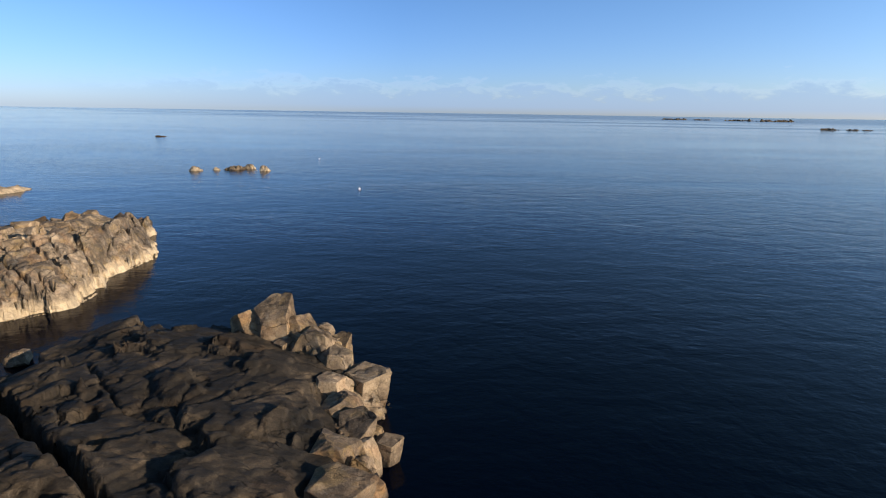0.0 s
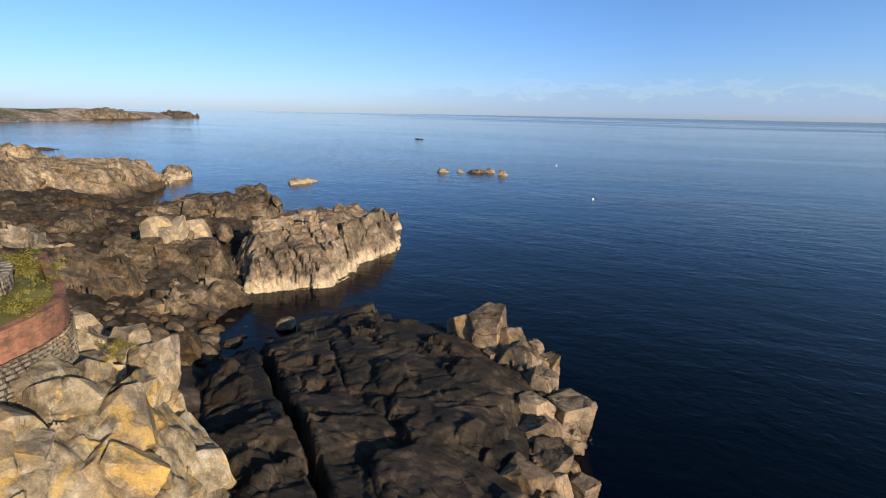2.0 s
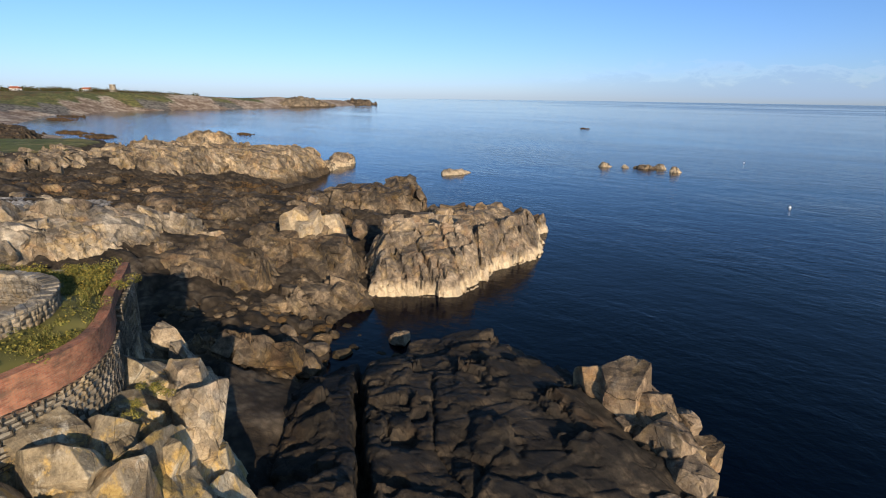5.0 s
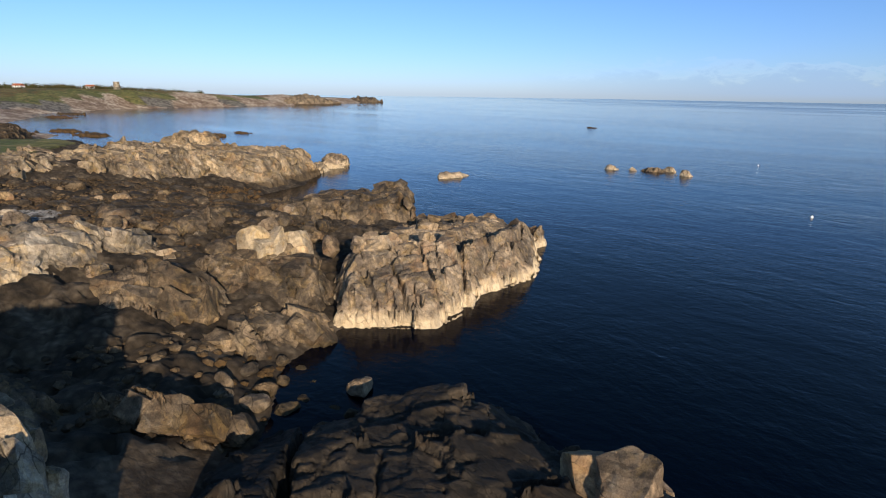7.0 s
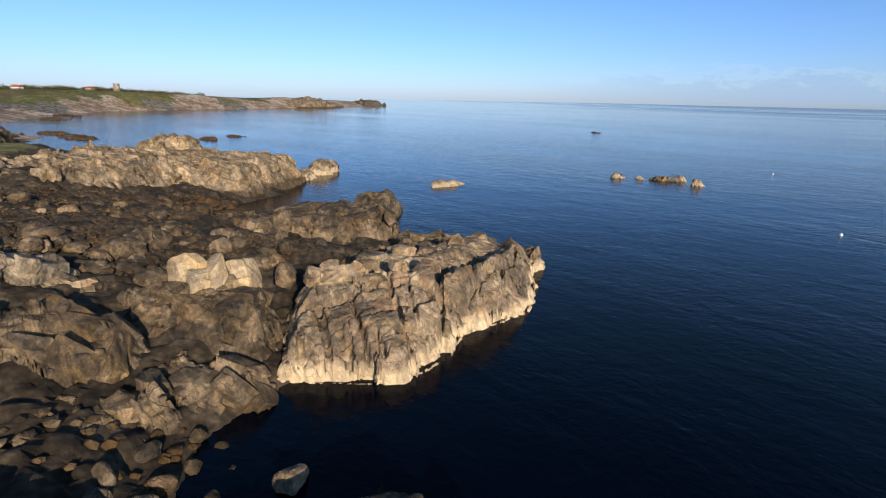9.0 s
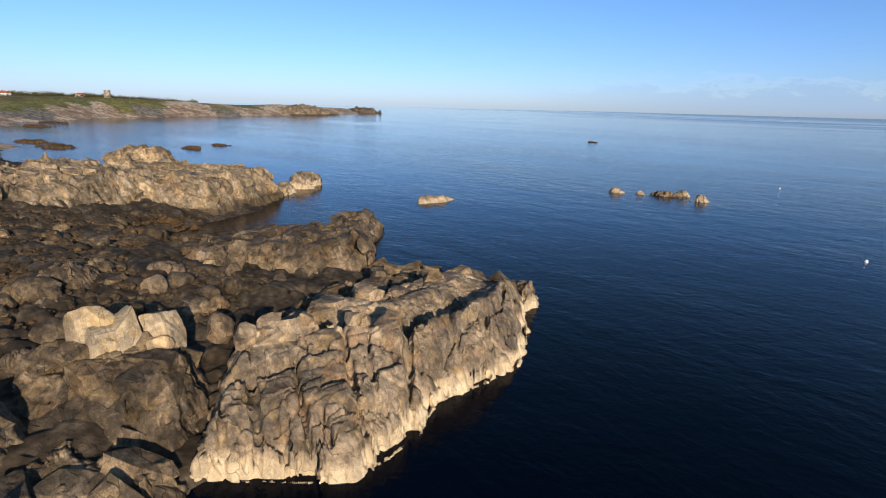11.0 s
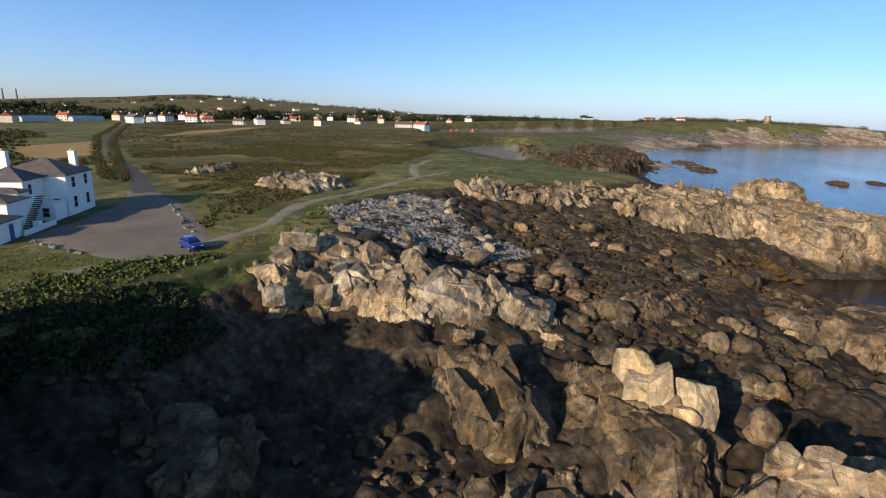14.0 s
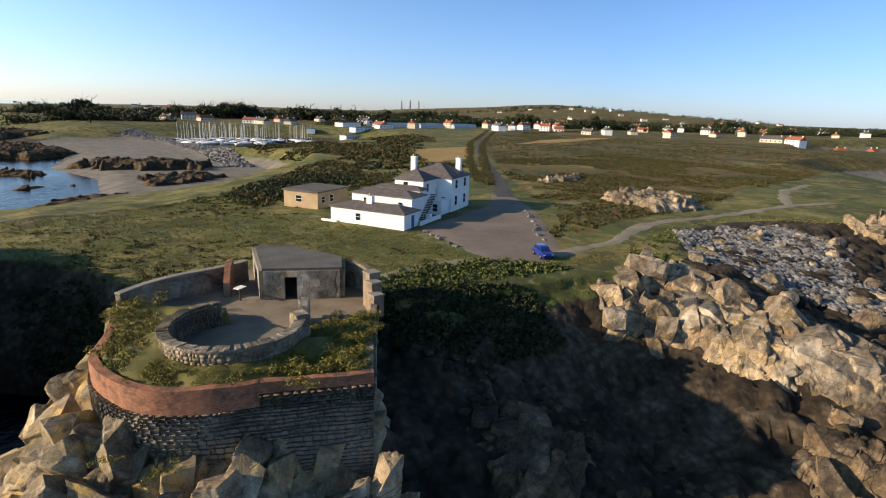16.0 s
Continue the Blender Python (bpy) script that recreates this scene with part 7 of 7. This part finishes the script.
def cottage(x, y, w, d, h, up, turn, wall, roof, label):
    ob = thing("cottage", pose(x, y, height_at(x, y), 0, 0, turn), label, "house", "houses inland")
    bw = part("wall", boxes((-w / 2, -d / 2, -1.5, w / 2, d / 2, h)), wall, ob)
    bm = bmesh.new()
    o = 0.35
    v = [bm.verts.new(p) for p in ((-w / 2 - o, -d / 2 - o, h), (w / 2 + o, -d / 2 - o, h), (w / 2 + o, d / 2 + o, h), (-w / 2 - o, d / 2 + o, h), (-w / 2 - o, 0, h + up), (w / 2 + o, 0, h + up))]
    for f in ((0, 1, 5, 4), (2, 3, 4, 5), (1, 2, 5), (3, 0, 4), (3, 2, 1, 0)):
        bm.faces.new([v[k] for k in f])
    part("roof", bm, roof, ob)
    for s in (-1, 1):
        part("chimney", boxes((s * w * 0.42 - 0.4, -0.4, h + up * 0.6, s * w * 0.42 + 0.4, 0.4, h + up + 1.0)), wall, ob)
    n = max(2, int(w / 3.2))
    for k in range(n):
        xx = -w / 2 + (k + 0.5) * w / n
        for z in ((0.9,) if h < 3.5 else (0.9, 3.5)):
            for s in (-1, 1):
                part("window", boxes((xx - 0.55, min(s * d / 2, s * (d / 2 + 0.04)), z, xx + 0.55, max(s * d / 2, s * (d / 2 + 0.04)), z + 1.2)), GLASS, bw)
    return ob


PLACES = [(-436, -362, 26, 0), (-468, -372, 22, 0), (-500, -384, 14, 1), (-560, -412, 14, 1), (-620, -470, 13, 1), (-730, -458, 15, 1), (-745, -402, 13, 1), (-790, -480, 14, 0), (-765, -330, 13, 0), (-690, -310, 16, 0), (-860, -300, 14, 0), (-920, -280, 18, 2), (-980, -260, 16, 1),
          (-1020, -230, 15, 0), (-832, -165, 34, 2), (-900, -150, 12, 0), (-320, -500, 12, 1), (-335, -520, 14, 1)]
for i, (x, y, w, kind) in enumerate(PLACES):
    cottage(x, y, w, 8.0, 5.2 if kind != 2 else 3.0, 3.0, rng.uniform(-30, 30) + 35, (WHITE, WHITE, CREAM)[kind], (SLATE, TILE_RED, TILE_RED)[kind], ("white cottage with a slate roof", "white cottage with a red tiled roof", "long cream bungalow with a red roof")[kind])
for k in range(120):
    a, r = rng.uniform(0.18, 1.38), 560 + 1500 * rng.random() ** 1.6
    x, y = -22 - r * math.sin(a), 44 - r * math.cos(a)
    cottage(x, y, rng.uniform(9, 18), 8, rng.choice([3.0, 5.2]), 3.0, rng.uniform(0, 180), CREAM if k % 3 else WHITE, TILE_RED if k % 2 == 0 else SLATE, "distant pale house among fields")
for x, y, w in ((-1010, 280, 13), (-960, 180, 12), (-940, 130, 13)):
    cottage(x, y, w, 8, 3.0, 3.0, 40, WHITE, TILE_RED, "white cottage on the far headland")
tower = thing("stone_tower", pose(-1014, 318, height_at(-1014, 318)), "round stone watch tower on the far hill", "tower")
bm = bmesh.new()
bmesh.ops.create_cone(bm, cap_ends=True, segments=20, radius1=5.2, radius2=4.4, depth=12, matrix=Matrix.Translation((0, 0, 5)))
part("shaft", bm, STONE, tower)
bm = bmesh.new()
bmesh.ops.create_cone(bm, cap_ends=True, segments=20, radius1=4.8, radius2=4.8, depth=1.2, matrix=Matrix.Translation((0, 0, 11.4)))
part("parapet", bm, STONE, tower)
for k, (x, y) in enumerate(((-352, -434), (-392, -428), (-432, -420))):
    g = thing("greenhouse", pose(x, y, height_at(x, y), 0, 0, 10), "long pale glasshouse beyond the fields", "greenhouse", "glasshouses")
    part("glazing", boxes((-20, -9, -1, 20, 9, 3.0)), GREENHOUSE, g)
    for j in range(4):
        bm = bmesh.new()
        y0, y1 = -9 + j * 4.5, -9 + (j + 1) * 4.5
        v = [bm.verts.new(p) for p in ((-20, y0, 3), (20, y0, 3), (20, y1, 3), (-20, y1, 3), (-20, (y0 + y1) / 2, 4.6), (20, (y0 + y1) / 2, 4.6))]
        for f in ((0, 1, 5, 4), (2, 3, 4, 5), (1, 2, 5), (3, 0, 4)):
            bm.faces.new([v[q] for q in f])
        part("glass_roof", bm, GREENHOUSE, g)
for x, y, h in ((-1585, -2160, 40), (-1618, -2135, 42), (-1652, -2110, 38)):
    st = thing("chimney_stack", pose(x, y, height_at(x, y)), "tall thin industrial chimney on the skyline", "chimney", "power station stacks")
    bm = bmesh.new()
    bmesh.ops.create_cone(bm, cap_ends=True, segments=12, radius1=4, radius2=2.6, depth=h, matrix=Matrix.Translation((0, 0, h / 2)))
    part("shaft", bm, CONCRETE, st)

# ---- the marina ----
MAST = plain("mast_alloy", (0.5, 0.5, 0.5), (0.65, 0.65, 0.65), 0.4, 3, 0, 0.2)
NAVY = plain("navy_hull", (0.02, 0.03, 0.08), (0.04, 0.05, 0.12), 0.4, 3, 0)


def yacht(m, mat, label, tall):
    ob = thing("sailing_yacht", m, label, "boat", "boats in the marina")
    rows = []
    for x, w, z in ((-5, 1.1, 1.0), (-3, 1.5, 1.0), (0, 1.7, 1.05), (3, 1.2, 1.2), (5, 0.12, 1.45)):
        rows.append([(x, -w * 0.5, -0.3), (x, w * 0.5, -0.3), (x, w, 0.4), (x, w, z), (x, -w, z), (x, -w, 0.4)])
    part("hull", loft(rows), mat, ob)
    part("cabin", loft([hull(-2.5, 0.9, 1.0, 1.5, 0.1), hull(0.5, 0.9, 1.0, 1.6, 0.1), hull(2.0, 0.6, 1.05, 1.3, 0.05)]), WHITE, ob)
    bm = bmesh.new()
    bmesh.ops.create_cone(bm, cap_ends=True, segments=8, radius1=0.14, radius2=0.09, depth=tall, matrix=Matrix.Translation((0.6, 0, 1 + tall / 2)))
    part("mast", bm, MAST, ob)
    part("boom", boxes((-3.8, -0.12, 2.2, 0.6, 0.12, 2.55)), NAVY, ob, "boom with a furled sail")
    return ob


fleet = [yacht(pose(-140, -352, 2.9, 0, 0, 20), WHITE, "white sailing yacht laid up ashore with bare mast", 13.0), yacht(pose(-150, -362, 2.9, 0, 0, 24), WHITE, "white sailing yacht laid up ashore with bare mast", 10.5), yacht(pose(-172, -350, 2.9, 0, 0, 110), NAVY, "dark blue sailing yacht laid up ashore with bare mast", 12.0)]
for k in range(110):
    x, y = rng.uniform(-222, -122), rng.uniform(-398, -332)
    if distance(np.array([x]), np.array([y]), MARINA)[0] > 5:
        copy_thing(fleet[k % 2 if k % 5 else 2], pose(x, y, 2.9, 0, 0, rng.choice([20, 24, 200, 110])))
strewn("breakwater_stones", PEBBLES, scattered([(-104, -212), (-116, -205), (-128, -300), (-132, -395), (-112, -452), (-98, -440), (-118, -388), (-114, -300)], 1500), GREYSTONE, "pale boulder bank beside the marina", "stones", 0.8, 2.0, 0.0)
for x, y, w, turn in ((-262, -372, 9, 25), (-286, -392, 12, 20), (-250, -420, 8, 60), (-318, -402, 10, 15)):
    hut = thing("boatyard_hut", pose(x, y, height_at(x, y), 0, 0, turn), "white boatyard hut with a felt roof", "building", "boatyard huts")
    bw = part("wall", boxes((-w, -3.5, -1, w, 3.5, 3.4)), WHITE, hut)
    part("roof", boxes((-w - 0.3, -3.8, 3.4, w + 0.3, 3.8, 3.8)), FELT, hut)
    for k in range(4):
        part("window", boxes((-w + w * (0.3 + 0.45 * k), 3.5, 1.2, -w + w * (0.3 + 0.45 * k) + 1.3, 3.54, 2.4)), GLASS, bw)
shed = thing("boat_shed", pose(-300, -440, height_at(-300, -440), 0, 0, 20), "low white boatyard building", "building")
part("wall", boxes((-14, -5, -1, 14, 5, 4)), WHITE, shed)
part("roof", boxes((-14.4, -5.4, 4, 14.4, 5.4, 4.4)), FELT, shed)

# rocks of the southern bay
for i, (poly, h) in enumerate((([(-26, -142), (-50, -152), (-62, -146), (-46, -136), (-28, -132)], 2.0), ([(-44, -236), (-60, -214), (-92, -200), (-100, -214), (-76, -236), (-56, -246)], 5.0), ([(-62, -160), (-84, -166), (-98, -186), (-80, -192), (-58, -178)], 3.2), ([(-20, -225), (-34, -214), (-36, -232), (-24, -240)], 1.2), ([(-24, -182), (-38, -176), (-42, -184), (-28, -190)], 0.8), ([(-20, -300), (-40, -290), (-60, -310), (-40, -380), (-16, -380)], 3.0), ([(-10, -420), (-60, -430), (-80, -470), (-20, -520)], 6.0))):
    outcrop("bay_rock", poly, -0.4, h, 6, ROCK_WEED, "dark weed-covered rocks in the bay", 0.5, 2, (0, 0), (5, 3.6, 3), 1.2, 20, 10, 90 + i, edge=3.5, group=ROCKS)

# concrete gun post on the low cliff
post = thing("concrete_post", pose(-156.5, 22.5, 7.5, 0, 0, 15), "square pale concrete wartime block set in the cliff", "bunker")
part("block", soften(boxes((-2.6, -2.6, 0, 2.6, 2.6, 4.2)), 0.08), CONCRETE, post)
part("slab", soften(boxes((-2.9, -2.9, 4.2, 2.9, 2.9, 4.6)), 0.06), CONCRETE, post)
wood = thing("driftwood_log", pose(-23.0, 46.0, 3.9, 0, 4, 12), "bleached driftwood log lying on the slab", "log")
bm = bmesh.new()
bmesh.ops.create_cone(bm, cap_ends=True, segments=12, radius1=0.13, radius2=0.08, depth=2.4, matrix=Euler((0, radians(90), 0)).to_matrix().to_4x4())
part("trunk", bm, MAST, wood)

# ---- clouds low over the horizon ----
m = bpy.data.materials.new("cloud_bank")
m.use_nodes = True
n, l = m.node_tree.nodes, m.node_tree.links
n.remove(n["Principled BSDF"])
em, tr, mx = n.new("ShaderNodeEmission"), n.new("ShaderNodeBsdfTransparent"), n.new("ShaderNodeMixShader")
v = coords(n, l, scale=(0.0035, 0.0035, 0.009))
puff = noise_tex(n, l, v, 1.0, 7, 0.62, 0.3)
z = n.new("ShaderNodeSeparateXYZ")
l.new(n.new("ShaderNodeNewGeometry").outputs["Position"], z.inputs[0])
top = maths(n, l, "ADD", z.outputs[2], maths(n, l, "MULTIPLY", maths(n, l, "SUBTRACT", puff, 0.5), 520))
shape = maths(n, l, "MULTIPLY", span(n, l, top, 260, 150), span(n, l, z.outputs[2], 0, 60))
edge = n.new("ShaderNodeAttribute")
edge.attribute_name = "fade"
l.new(maths(n, l, "MULTIPLY", maths(n, l, "MULTIPLY", shape, edge.outputs["Fac"]), 0.58), mx.inputs[0])
l.new(mixed(n, l, span(n, l, top, 185, 245), (0.31, 0.41, 0.56), (0.64, 0.68, 0.73)), em.inputs["Color"])
em.inputs["Strength"].default_value = 0.95
l.new(tr.outputs[0], mx.inputs[1])
l.new(em.outputs[0], mx.inputs[2])
l.new(mx.outputs[0], n["Material Output"].inputs[0])
az, hh = np.meshgrid(np.radians(np.linspace(-35, 75, 60)), np.linspace(4, 460, 8))
me, used = grid_mesh("cloud_backdrop", np.sin(az) * 4550, np.cos(az) * 4550, hh)
fade = np.clip(np.minimum((np.degrees(az) + 35) / 25, 1), 0, 1).ravel().astype(np.float32)
at = me.attributes.new("fade", "FLOAT", "POINT")
at.data.foreach_set("value", fade)
me.materials.append(m)
ob = tagged(new("cloud_backdrop", me), "low bank of small clouds on the horizon", "clouds", kind="structure")
ob.visible_shadow = False
